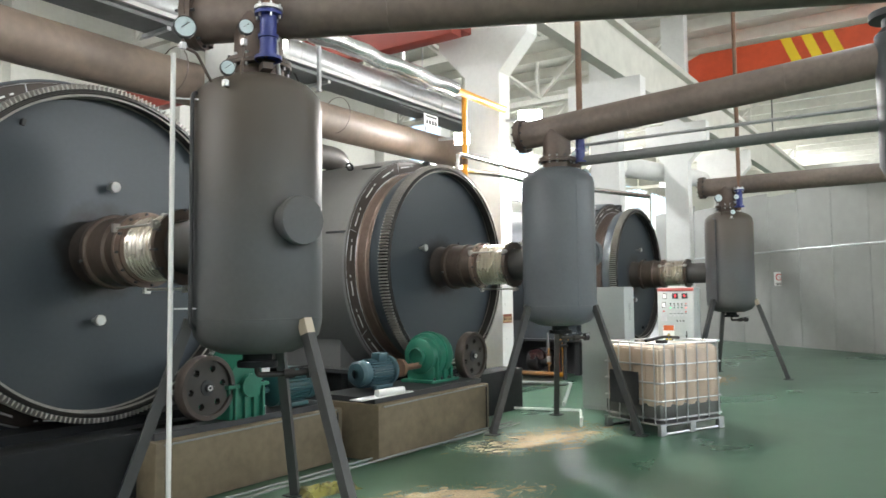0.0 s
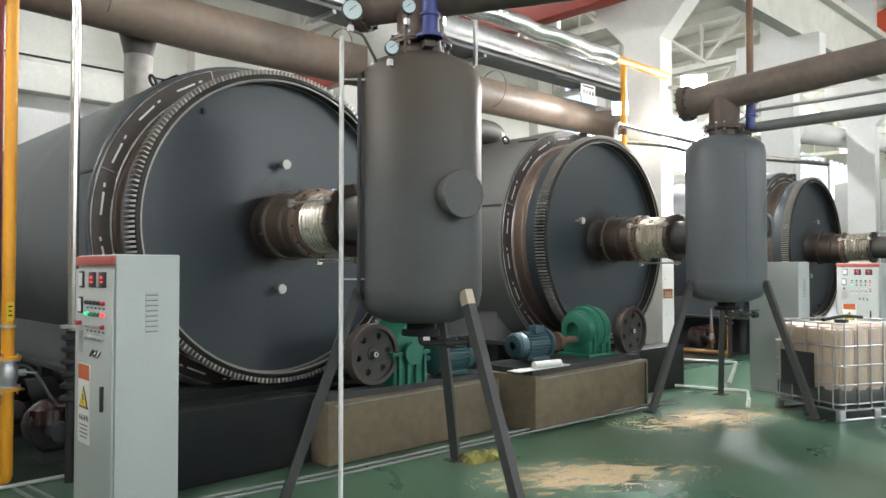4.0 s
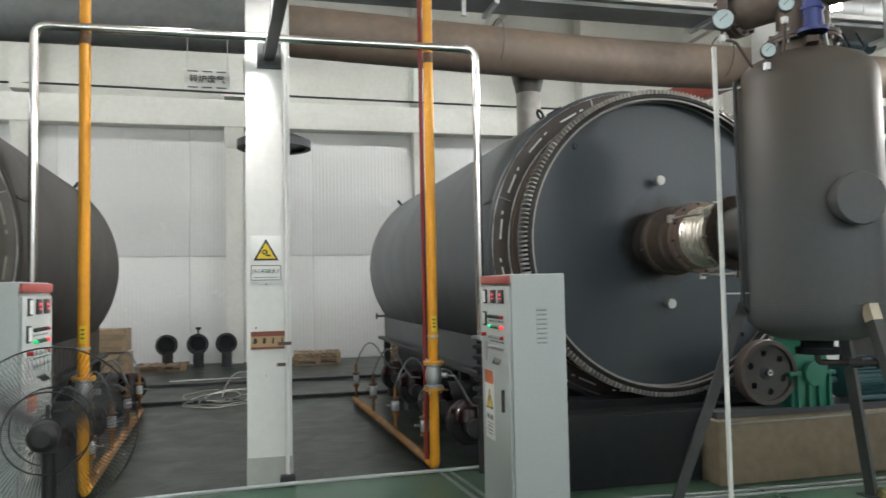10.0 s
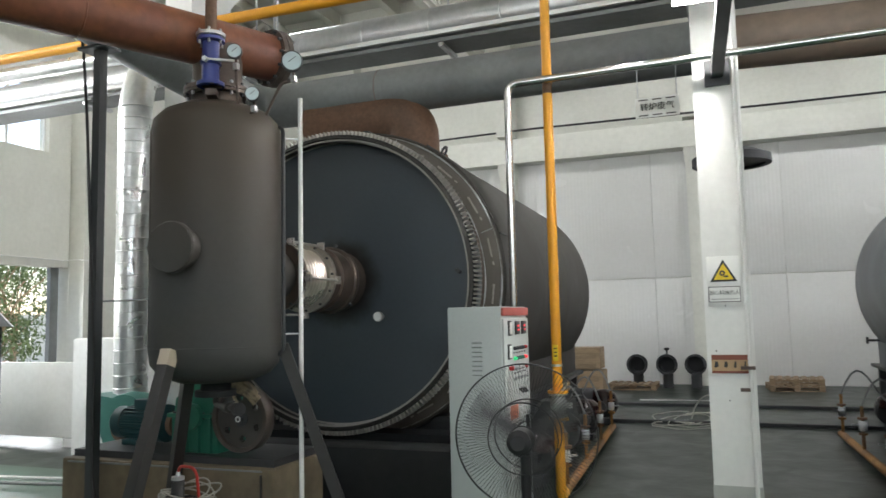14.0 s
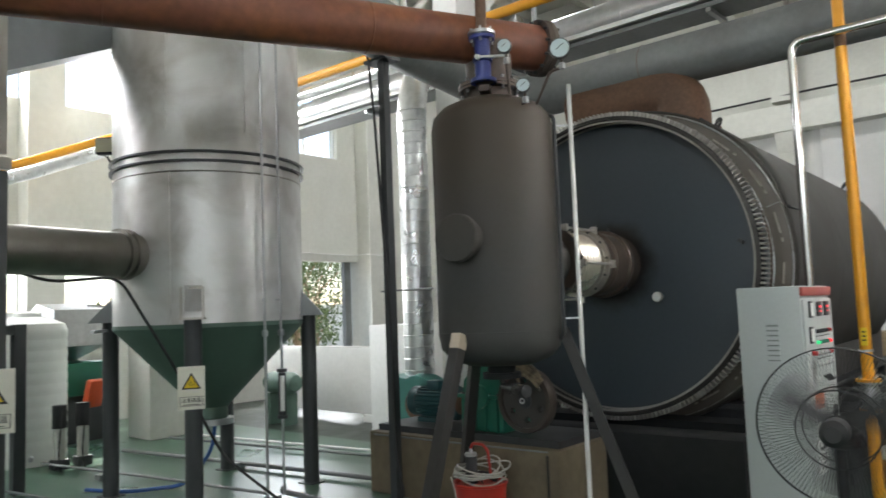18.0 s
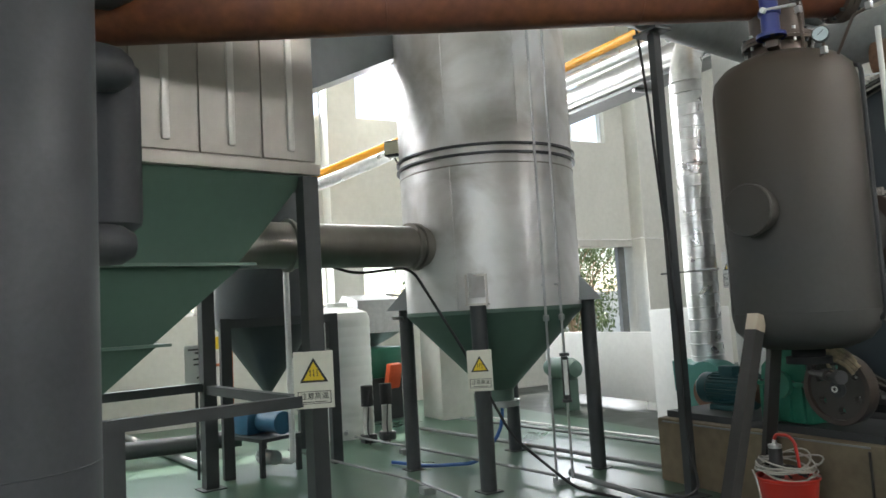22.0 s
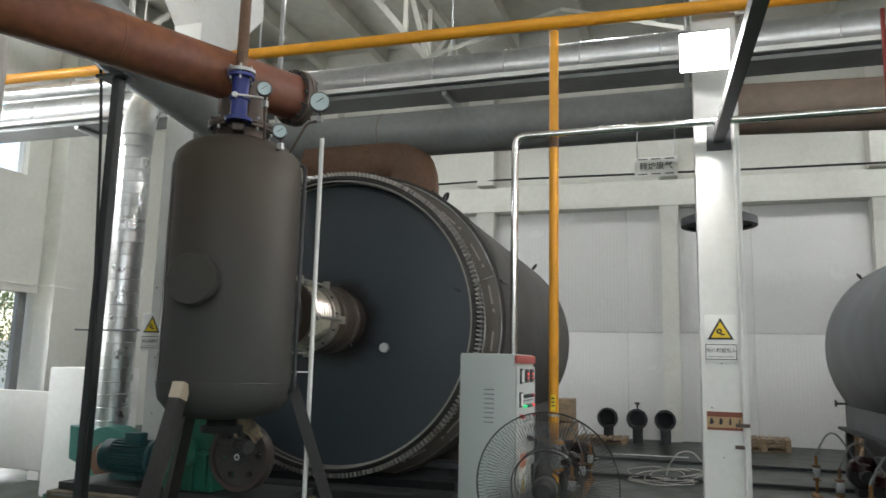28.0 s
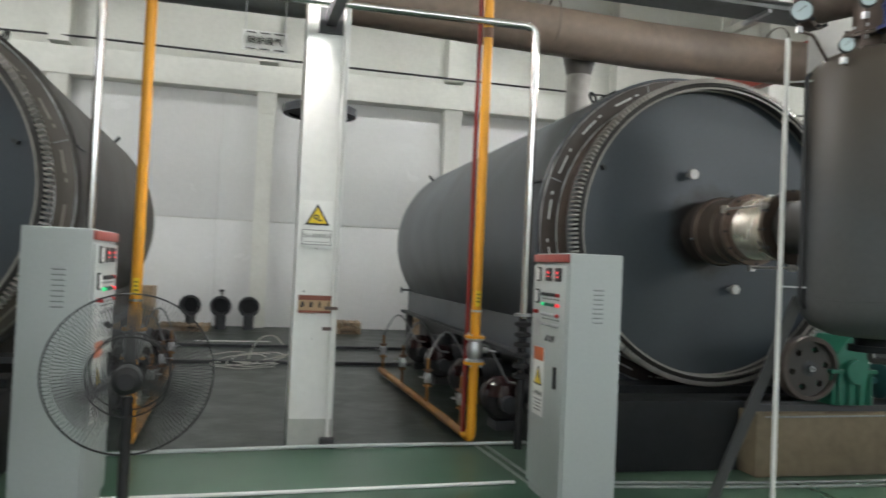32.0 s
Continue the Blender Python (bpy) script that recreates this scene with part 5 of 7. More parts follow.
def gas_train(x, y0, y1, side, xf):
    """Riser at (x, y0), header on the floor to y1, branches to burners at xf."""
    ob = thing("gas_pipe", pose(x, y0, 0, 0, 0, 2.5), "yellow painted gas pipe with flanged valve", "pipe", "gas pipes")
    part("header", Geo().pipe([(0, 0, 0.8), (0, 0, 0.075), (0, 0.2, 0.075)], 0.047, 0.08, 20), YELLOW, ob)
    part("floor_header", Geo().pipe([(0, 0.15, 0.075), (0, y1 - y0, 0.075)], 0.0465, 0, 20), YELLOW_DIRTY, ob, "dirt-browned yellow floor header")
    part("riser", Geo().pipe([(0, 0, 1.05), (0, 0, 5.2)], 0.047, 0, 20), YELLOW, ob)
    if side > 0:
        part("thin_pipe", Geo().rod((-0.052, 0.1, 0.12), (-0.052, 0.1, 5.1), 0.022, 12), material_once("dark_red_pipe", (0.2, 0.015, 0.012)), ob, "thin dark red pipe")
    lb = part("pipe_sticker", Geo().box((0, -0.048, 1.42), (0.05, 0.004, 0.15)), SIGN_YELLOW, ob, "small printed sticker")
    bars(lb, 0, 1.46, 0.03, 3, 0.035, 0.012, y=-0.052)
    part("rust_band", Geo().lathe([(0.0485, 3.95), (0.0485, 4.05)], 20), RUSTY, ob)
    for z in (0.8, 1.05):
        fl = flange_pair(ob, 0, 0, z, 0.098, YELLOW)
        for k in range(4):
            q = math.pi * (k + 0.5) / 2
            part("bolt", Geo().rod((0.078 * math.cos(q), 0.078 * math.sin(q), z - 0.035), (0.078 * math.cos(q), 0.078 * math.sin(q), z + 0.035), 0.009, 6), GALV, fl)
    part("clamp", Geo().lathe([(0.047, 1.29), (0.056, 1.29), (0.056, 1.31), (0.047, 1.31)], 20).box((0, 0.08, 1.3), (0.03, 0.09, 0.02)), GALV, ob)
    v = part("valve", Geo().lathe([(0.045, 0.812), (0.09, 0.815), (0.09, 0.83), (0.06, 0.84), (0.075, 0.88), (0.08, 0.925), (0.075, 0.97), (0.06, 1.01), (0.09, 1.02), (0.09, 1.036), (0.045, 1.038)], 20).rod((0, 0, 0.925), (0.13, -0.02, 0.925), 0.028, 12), GALV, ob, "galvanised valve body")
    part("hand_lever", Geo().beam((0.12, -0.02, 0.925), (0.14, -0.2, 0.935), 0.03, 0.01), GALV, v)
    n = 4
    for k in range(n):
        y = 0.35 + (y1 - y0 - 0.5) * k / (n - 1)
        b = part("branch", Geo().rod((0, y, 0.08), (0, y, 0.62), 0.02, 12), YELLOW_DIRTY, ob)
        flange_pair(b, 0, y, 0.3, 0.05, YELLOW_DIRTY), flange_pair(b, 0, y, 0.48, 0.055, RUSTY)
        part("branch_valve", Geo().box((0, y, 0.39), (0.09, 0.07, 0.12), bevel=0.015).beam((0, y, 0.39), (-0.12 * side, y - 0.06, 0.41), 0.02, 0.02), GALV, b)
        dx = xf - x
        pts = []
        for q in range(11):
            u = q / 10
            pts.append((dx * u, y + 0.25 * u, 0.62 + 0.45 * math.sin(math.pi * min(1, u * 1.3)) * (1 - 0.6 * u) - 0.12 * u))
        part("flexible_hose", Geo().pipe(pts, 0.013, 0, 8), PIPE_GREY, b, "braided metal hose")


def burner(x, y, side):
    ob = thing("gas_burner", pose(x, y, 0), "black gas burner with a glossy dark red cover", "burner", "gas burners")
    part("mouth", Geo().lathe([(0.15, 0.0), (0.15, 0.3), (0.11, 0.3), (0.11, 0.55)], 24, pose(0.1 * side, 0, 0.42, 0, 90 * side, 0)), DARK_STEEL, ob)
    part("blower", Geo().lathe([(0.0005, -0.13), (0.2, -0.13), (0.22, -0.1), (0.22, 0.1), (0.2, 0.13), (0.0005, 0.13)], 28, pose(-0.05 * side, 0, 0.32, 90, 0, 0)), RUBBER, ob)
    part("cover", Geo().lathe([(0.0005, 0.2), (0.1, 0.19), (0.19, 0.12), (0.225, 0.0)], 28, pose(-0.05 * side, -0.02, 0.36)), material_once("burner_red", (0.016, 0.004, 0.004), rough=0.2), ob, "glossy dark red cover")
    part("motor", Geo().rod((-0.05 * side, -0.13, 0.3), (-0.05 * side, -0.34, 0.3), 0.09, 20), DARK_STEEL, ob)
    part("stand", Geo().box((0, 0, 0.05), (0.3, 0.3, 0.1)), DARK_STEEL, ob)


for xc, s, xf in ((0.73, 1, XB), (0.73, -1, XA), (12.76, -1, XC), (12.76, 1, XD)):
    gas_train(xc + (2.2 if xf == XD else s * 1.54), 6.95, 11.5, s, xf - s * 1.5)
    for y in (7.75, 9.2, 10.7, 12.2):
        burner(xf - s * 1.62, y, s)

# shiny supply line that bridges the column
for xc in (0.69, 12.72):
    ob = thing("supply_pipe", pose(xc, 6.86, 0), "polished steel pipe bridging the column between two furnaces", "pipe", "supply pipes")
    part("tube", Geo().pipe([(-1.88, 0, 1.25), (-1.88, 0, 4.07), (2.02, -0.05, 4.07), (2.02, -0.05, 1.25)], 0.038, 0.12, 16), CHROME, ob)
    for x in (-1.88, 2.02):
        part("flange", Geo().lathe([(0.001, 1.27), (0.085, 1.27), (0.085, 1.295), (0.001, 1.295)], 20, pose(x, -0.02, 0)), GALV, ob)
        g = Geo()
        for k in range(6):
            g.lathe([(0.03, 0.66 + 0.1 * k), (0.08, 0.68 + 0.1 * k), (0.08, 0.71 + 0.1 * k), (0.03, 0.73 + 0.1 * k)], 18, pose(x, -0.02, 0))
        part("stacked_valve", g.rod((x, -0.02, 0), (x, -0.02, 1.27), 0.04), RUBBER, ob, "black stacked valve")

# column fittings
solo("column_arm", Geo().beam((0.76, 6.99, 3.96), (0.9, 4.2, 4.02), 0.1, 0.1).box((0.76, 7.02, 3.96), (0.22, 0.04, 0.24)), DARK_STEEL, "dark steel arm bolted to the column", "arm")
ob = thing("conduit", pose(0.9, 6.99, 0), "white plastic conduit down the column", "conduit")
part("tube", Geo().pipe([(0, 0, 4.5), (0, 0, 0.1), (0.02, -0.05, 0.04)], 0.018, 0.03, 10), WHITE, ob)
part("tap", Geo().box((-0.02, -0.02, 1.28), (0.12, 0.03, 0.03)).box((-0.05, -0.02, 1.09), (0.08, 0.03, 0.03)), BROWN_HEAT, ob)
part("elbow_joint", Geo().box((0, -0.03, 0.05), (0.14, 0.09, 0.09), bevel=0.02), RUBBER, ob)


def column_sign(x, y):
    s = thing("warning_sign", pose(x, y, 2.05), "white moving-machinery warning sign with a yellow triangle", "sign", "column signs")
    part("board", Geo().box((0, 0, 0), (0.28, 0.006, 0.44), bevel=0.002), SIGN_WHITE, s)
    triangle_sign(s, 0, 0.06, 0.23)
    part("pictogram", torus(0.018, 0.007, pose(-0.01, -0.01, 0.07, 90, 0, 0)).box((0.02, -0.01, 0.04), (0.04, 0.003, 0.014)), INK, s)
    f = part("text_frame", Geo().box((0, -0.004, -0.12), (0.27, 0.002, 0.14)), INK, s)
    part("text_field", Geo().box((0, -0.006, -0.12), (0.258, 0.002, 0.128)), SIGN_WHITE, f)
    writing(s, "当心机械伤人", 0, -0.108, 0.043, y=-0.008)
    bars(s, 0, -0.163, 0.22, 1, 0.02, 0.004, y=-0.008)


column_sign(0.72, 7.022)
column_sign(-5.6, 7.022)
for x in (0.74, 12.72):
    s = thing("notice", pose(x, 7.022, 1.31), "orange and cream notice with hand pictograms", "sign", "column notices")
    part("board", Geo().box((0, 0, 0), (0.32, 0.006, 0.16)), material_once("notice_cream", (0.42, 0.28, 0.15)), s)
    part("strip", Geo().box((0, -0.005, 0.06), (0.32, 0.003, 0.045)), material_once("notice_brown", (0.2, 0.055, 0.03)), s)
    part("strip", Geo().box((0, -0.005, -0.07), (0.32, 0.003, 0.022)), material_once("notice_brown", (0.2, 0.055, 0.03)), s)
    for k in range(4):
        part("pictogram", Geo().prism([(-0.02, -0.02), (0.0, -0.028), (0.02, -0.01), (0.012, 0.025), (-0.008, 0.03)], 0.003, pose(-0.12 + 0.08 * k, -0.005, -0.005, 90, 0, 20 * k)), INK, s)
s = thing("pipe_label", pose(0.15, 7.88, 3.945), "white label board hung under the flue pipe", "sign")
part("board", Geo().box((0, 0, 0), (0.45, 0.006, 0.215)), SIGN_WHITE, s)
writing(s, "转炉废气", 0, 0.0, 0.088)
for z in (0.083, -0.083):
    for k in range(3):
        part("dash", Geo().box((-0.14 + 0.14 * k, -0.005, z), (0.1, 0.002, 0.012)), INK, s)
for x in (-0.2, 0.2):
    part("hanger", Geo().rod((x, 0.05, 0.13), (x, 0.08, 0.62), 0.006, 6), GALV, s)

# ---- overhead pipes and ducts ----
ZF = 4.63
ob = thing("flue_main", pose(0, 8.2, 0), "large steel flue pipe, partly grey and partly heat-browned", "pipe")
part("grey_run", Geo().pipe([(0.7, 0, ZF), (-5.15, 0, ZF), (-4.34, -3.43, 4.52), (-3.4, -7.4, 4.62), (-1.0, -17.5, 4.7)], 0.285, 0.6, 40), PIPE_GREY, ob, "grey painted run")
part("brown_run", Geo().pipe([(0.7, 0, ZF), (4.6, 0.1, ZF - 0.1), (9.2, 0.2, ZF - 0.07), (13.2, 0.25, ZF - 0.03)], 0.28, 0, 40), FLUE_BROWN, ob, "heat-browned run")
for x in (-3.2, 3.4, 6.4, 9.4):
    part("weld_seam", Geo().lathe([(0.284, -0.01), (0.29, 0), (0.284, 0.01)], 40, pose(x, 0, ZF, 0, 90, 0)), PIPE_BROWN, ob)
for x in (-4.8, 3.0, 9.0):
    part("hanger", Geo().box((x, 0, (ZF + ZC) / 2 + 0.1), (0.05, 0.05, ZC - ZF - 0.4)), GALV, ob)
e = thing("exhaust_elbow", pose(XC, 8.2, 0), "dark grey exhaust elbow into the furnace casing", "pipe", "exhaust pipes")
part("tube", Geo().pipe([(-1.75, 0.15, 4.5), (-1.75, 0.1, 3.92), (-0.2, 0, 3.92), (-0.2, 0, 3.5)], 0.19, 0.32, 28), EXHAUST, e)
part("collar", Geo().lathe([(0.18, 3.78), (0.27, 3.78), (0.27, 3.83), (0.18, 3.83)], 28, pose(-0.2, 0, -0.1)), EXHAUST, e)
for xf, dx, mat in ((XA, 0.0, RUSTY),):
    e = thing("exhaust_elbow", pose(xf, 8.2, 0), "rust-brown exhaust elbow into the furnace casing", "pipe", "exhaust pipes")
    part("tube", Geo().pipe([(-1.3, 0, ZF - 0.35), (0.15, 0, ZF - 0.35), (0.15, 0, 3.6)], 0.3, 0.55, 32), mat, e)
    part("collar", Geo().lathe([(0.3, 3.7), (0.4, 3.7), (0.4, 3.76), (0.3, 3.76)], 32, pose(0.15, 0, 0)), mat, e)
e = thing("exhaust_elbow", pose(3.93, 8.6, 0), "grey vertical exhaust pipe into the furnace casing", "pipe", "exhaust pipes")
part("tube", Geo().pipe([(0, 0, ZF), (0, 0, 3.4)], 0.15, 0, 28), PALE_PIPE, e)
part("cone", Geo().lathe([(0.15, 4.15), (0.21, 4.4)], 28), EXHAUST, e)
ob = thing("clad_duct", pose(0, 8.75, 0), "bright aluminium-clad round duct under the roof", "duct")
ZD = 5.6
part("cladding", Geo().pipe([(X0, 0, ZD), (14.2, 0, ZD)], 0.25, 0, 36), GALV, ob)
for k in range(28):
    part("band", Geo().lathe([(0.249, -0.012), (0.258, 0), (0.249, 0.012)], 36, pose(X0 + 0.6 + k * 0.97, 0, ZD, 0, 90, 0)), GALV, ob)
part("edge_strip", Geo().box(((X0 + 14.2) / 2, -0.3, ZD - 0.2), (14.2 - X0, 0.05, 0.06)), WHITE, ob, "white cable tray edge")
part("bottom_tray", Geo().box(((X0 + 14.2) / 2, -0.05, ZD - 0.3), (14.2 - X0, 0.5, 0.05)), PIPE_GREY, ob)
for k in range(9):
    part("hanger", Geo().rod((X0 + 1.5 + 3 * k, 0, ZD + 0.2), (X0 + 1.5 + 3 * k, 0, ZC), 0.015, 6), GALV, ob)
    part("clamp", Geo().beam((X0 + 1.5 + 3 * k, -0.3, ZD - 0.36), (X0 + 1.5 + 3 * k, 0.25, ZD - 0.36), 0.06, 0.05), GALV, ob)
g, x = [], 6.9
while x < 10.95:
    g.append((x, 0.025 * math.sin(x * 5.1), 5.16 + 0.012 * math.sin(x * 9.7)))
    x += 0.17
solo("foil_wrap", Geo().pipe(g, 0.12, 0, 18), FOIL, "crinkled foil wrapped round the gas header", "insulation", pose(0, 6.9, 0))
ob = thing("gas_header", pose(0, 6.9, 0), "yellow gas header pipe high along the column row", "pipe")
part("tube", Geo().pipe([(-11.5, -3.6, 4.0), (-11.5, -2.8, 4.3), (-11.4, -1.15, 5.02), (-8.4, 0, 5.4), (6.0, 0, 5.16), (12.5, 0, 5.15)], 0.065, 0.1, 16), YELLOW, ob)
for x in (-6.0, 3.4, 5.4):
    part("hanger", Geo().rod((x, 0, 5.2), (x, 0.1, ZC), 0.012, 6), GALV, ob)
solo("steel_line", Geo().pipe([(-11.3, -3.6 + 6.9, 3.8), (-11.3, 4.1, 4.1), (-11.2, 5.75, 4.82), (-8.4, 6.98, 5.2), (-5.6, 6.98, 5.16)], 0.1, 0.1, 20), SPIRAL, "bright steel line below the gas header", "pipe")
solo("cross_pipe", Geo().pipe([(11.6, 8.05, 4.1), (12.4, 6.8, 3.9), (12.9, 6.6, 3.82), (16.5, 5.6, 3.85)], 0.05, 0.3, 12), CHROME, "bright thin pipe between vessels", "pipe")
solo("condensate_pipe", Geo().pipe([(9.93, 4.3, 3.53), (9.68, 1.5, 3.5), (9.72, 0.76, 3.5)], 0.065, 0, 14), PIPE_GREY, "slim grey pipe from the vessel head", "pipe")
solo("condensate_pipe", Geo().pipe([(9.92, 4.3, 3.74), (9.7, 1.5, 3.7), (9.73, 0.76, 3.7)], 0.022, 0, 10), GALV, "thin steel pipe from the vessel head", "pipe")
sb = thing("pipe_label", pose(11.5, 7.85, 4.88), "white label board under the clad duct", "sign")
part("board", Geo().box((0, 0, 0), (0.42, 0.02, 0.23), bevel=0.004), SIGN_WHITE, sb)
bars(sb, 0, 0.07, 0.34, 1, 0.05, 0.03, y=-0.012)
for k in range(4):
    part("text_bar", Geo().box((-0.13 + 0.087 * k, -0.012, -0.03), (0.06, 0.003, 0.08)), INK, sb)
for cx, dz in ((8.2, 0.42), (8.45, 0.5), (8.75, 0.38)):
    solo("cable_loop", Geo().pipe([(cx - 0.12, 8.6, 5.25), (cx - 0.13, 8.45, 5.25 - dz * 0.7), (cx, 8.42, 5.25 - dz), (cx + 0.13, 8.45, 5.25 - dz * 0.7), (cx + 0.12, 8.6, 5.25)], 0.012, 0.1, 6), RUBBER, "black cable hanging in a loop under the duct", "cable", group="cable loops")
solo("label_strap", Geo().rod((11.5, 7.86, 4.98), (11.5, 8.6, 5.3), 0.012), GALV, "steel strap of the label board", "strap")
ob = thing("round_hood", pose(0.86, 9.9, 3.62), "dark round hood hanging behind the column", "hood")
part("rim", Geo().lathe([(0.4, 0.0), (0.475, 0.0), (0.475, 0.1), (0.3, 0.18), (0.05, 0.2), (0.05, 0.22)], 40), CAST_GREY, ob)
part("inside", Geo().lathe([(0.0005, 0.04), (0.43, 0.04)], 40), DARK_STEEL, ob)
part("rod", Geo().rod((0, 0, 0.2), (0, 0, 5.2), 0.02), GALV, ob)

solo("pale_duct", Geo().pipe([(21.5, 8.2, 5.5), (30.5, 8.2, 6.2)], 0.31, 0, 28), WHITE, "pale round duct behind the far columns", "duct")

# red bridge crane
ob = thing("bridge_crane", pose(1.2, 0.5, 0.15), "red-orange bridge crane girder with yellow stripes", "crane")
part("girder", Geo().prism([(-13.5, 0), (7.6, 0), (7.6, 0.5), (6.4, 1.0), (-12.5, 1.0), (-13.5, 0.5)], 0.5, Matrix.Translation((25.2, 0, 8.6)) @ Matrix(((0, 0, -1, 0), (1, 0, 0, 0), (0, 1, 0, 0), (0, 0, 0, 1)))), RUST_ORANGE, ob)
part("end_carriage", Geo().box((25.0, 6.95, 8.72), (3.2, 0.4, 0.42), bevel=0.03), RUST_ORANGE, ob)
for k in range(3):
    part("stripe", Geo().prism([(0, 0), (0.3, 0), (0.7, 1.0), (0.4, 1.0)], 0.01, Matrix.Translation((24.69, 2.0 + 0.6 * k, 8.6)) @ Matrix(((0, 0, -1, 0), (1, 0, 0, 0), (0, 1, 0, 0), (0, 0, 0, 1)))), SIGN_YELLOW, ob)
hoist = part("hoist", Geo().box((24.6, 4.2, 8.35), (0.9, 1.1, 0.5), bevel=0.05).rod((24.6, 3.6, 8.3), (24.6, 5.0, 8.3), 0.3, 20), DARK_STEEL, ob, "dark hoist trolley")
part("rope", Geo().rod((24.6, 4.2, 6.6), (24.6, 4.2, 8.1), 0.02, 6), DARK_STEEL, hoist)
ob = thing("bridge_crane", pose(12.0, 0, 0), "red-painted crane bridge across the rear bay", "crane")
part("girder", Geo().box((0, 13.2, 6.86), (0.34, 11.2, 0.62), bevel=0.02), FADED_RED, ob)
for y in (7.75, 18.68):
    part("end_carriage", Geo().box((0, y, 6.9), (1.8, 0.26, 0.36), bevel=0.02), FADED_RED, ob)
hoist = part("hoist", Geo().rod((-0.45, 12.0, 6.38), (0.45, 12.0, 6.38), 0.17, 20).box((0.1, 12.0, 6.5), (0.4, 0.5, 0.12)), material_once("hoist_teal", (0.03, 0.06, 0.07)), ob, "dark teal hoist")
part("cable", Geo().pipe([(0.2, 12.2, 6.5), (0.2, 13.2, 6.35), (0.2, 14.4, 6.5)], 0.012, 0.6, 6), RUBBER, hoist)

# floodlights on the columns
for x, y, z, yaw, tilt, watts in ((0.64, 6.52, 4.64, 0, 25, 24), (12.8, 6.53, 4.97, -60, 12, 160), (6.62, 6.72, 4.85, -45, 20, 22), (11.9, 7.45, 4.58, -60, 20, 5)):
    ob = thing("floodlight", pose(x, y, z, tilt, 0, yaw), "lit LED floodlight fixed to the column row", "lamp", "column lamps")
    k = 0.62 if watts == 5 else 1.0
    part("housing", Geo().box((0, 0.05, 0), (0.44 * k, 0.1, 0.36 * k), bevel=0.02), DARK_STEEL, ob)
    # lens made oversize, so that its glowing face also covers the lamp's glare
    part("lens", Geo().box((0, -0.006, 0), (0.42 * k, 0.01, 0.34 * k), bevel=0.004), LAMP_GLOW, ob)
    part("bracket", Geo().beam((0, 0.08, 0), ob.matrix_basis.to_3x3().inverted() @ Vector((0, 0.5, 0.05)), 0.05, 0.05), GALV, ob)
    d = Vector((0.4 * math.sin(radians(yaw)), -0.4 * math.cos(radians(yaw)), -0.92))
    area_lamp("floodlight_beam", Vector((x, y, z - 0.2)) + d * 0.03, Vector((x, y, z - 0.2)) + d * 3, 0.3, 0.22, watts, (1, 0.98, 0.95))

# ---- fan ----
fan = thing("pedestal_fan", pose(-0.365, 4.1, 0, 0, 0, 6), "black wire pedestal fan standing before the cabinet", "fan")
part("base", Geo().lathe([(0.0005, 0.05), (0.06, 0.05), (0.22, 0.02), (0.23, 0.0)], 28), RUBBER, fan)
part("pole", Geo().rod((0, 0, 0.03), (0, 0, 0.98), 0.028, 12), RUBBER, fan)
part("motor", Geo().lathe([(0.0005, -0.1), (0.06, -0.1), (0.068, -0.06), (0.068, 0.08), (0.04, 0.11), (0.0005, 0.11)], 24, pose(0, -0.13, 1.09, 90, 0, 0)), RUBBER, fan)
grille = Geo()
for k in range(120):
    a = 2 * math.pi * k / 120
    c, s = math.cos(a), math.sin(a)
    for sg in (-1, 1):
        pts = [(r * c, 0.02 + sg * h, 1.09 + r * s) for r, h in ((0.07, 0.1), (0.2, 0.095), (0.33, 0.065), (0.41, 0.0))]
        grille.pipe(pts, 0.0011, 0, 3)
tagged(part("guard", grille, RUBBER, fan, "dark wire guard"), kind="stuff")
rings = Geo()
for r, y in ((0.412, 0.014), (0.412, 0.02), (0.412, 0.026), (0.2, -0.0735), (0.2, 0.115), (0.07, -0.08), (0.07, 0.12)):
    rings.lathe([(r + 0.004 * math.cos(q), 0.004 * math.sin(q)) for q in [2 * math.pi * j / 6 for j in range(6)]], 48, pose(0, y, 1.09, 90, 0, 0), closed=True)
part("guard_ring", rings, RUBBER, fan)
rotor = part("rotor", Geo().lathe([(0.0005, -0.04), (0.05, -0.03), (0.05, 0.04), (0.0005, 0.05)], 20, RX90), RUBBER, fan)
vs = []
for r, w, tw in ((0.045, 0.03, 35), (0.14, 0.06, 28), (0.27, 0.08, 22), (0.36, 0.05, 18)):
    for s in (-1, 1):
        for th in (-0.003, 0.003):
            vs.append((s * w, s * w * math.sin(radians(tw)) * 0.6 + th, r))
BLADE = Geo().add(vs, [f for q in range(3) for b in [q * 4] for f in ((b, b + 2, b + 6, b + 4), (b + 1, b + 5, b + 7, b + 3), (b, b + 4, b + 5, b + 1), (b + 2, b + 3, b + 7, b + 6))]).mesh("blade", material_once("blade_grey", (0.06, 0.06, 0.06)))
for k in range(3):
    part("blade", BLADE, None, rotor, m=pose(0, 0, 0, 0, 120 * k, 0))
rotor.matrix_basis = pose(0, 0.03, 1.09)

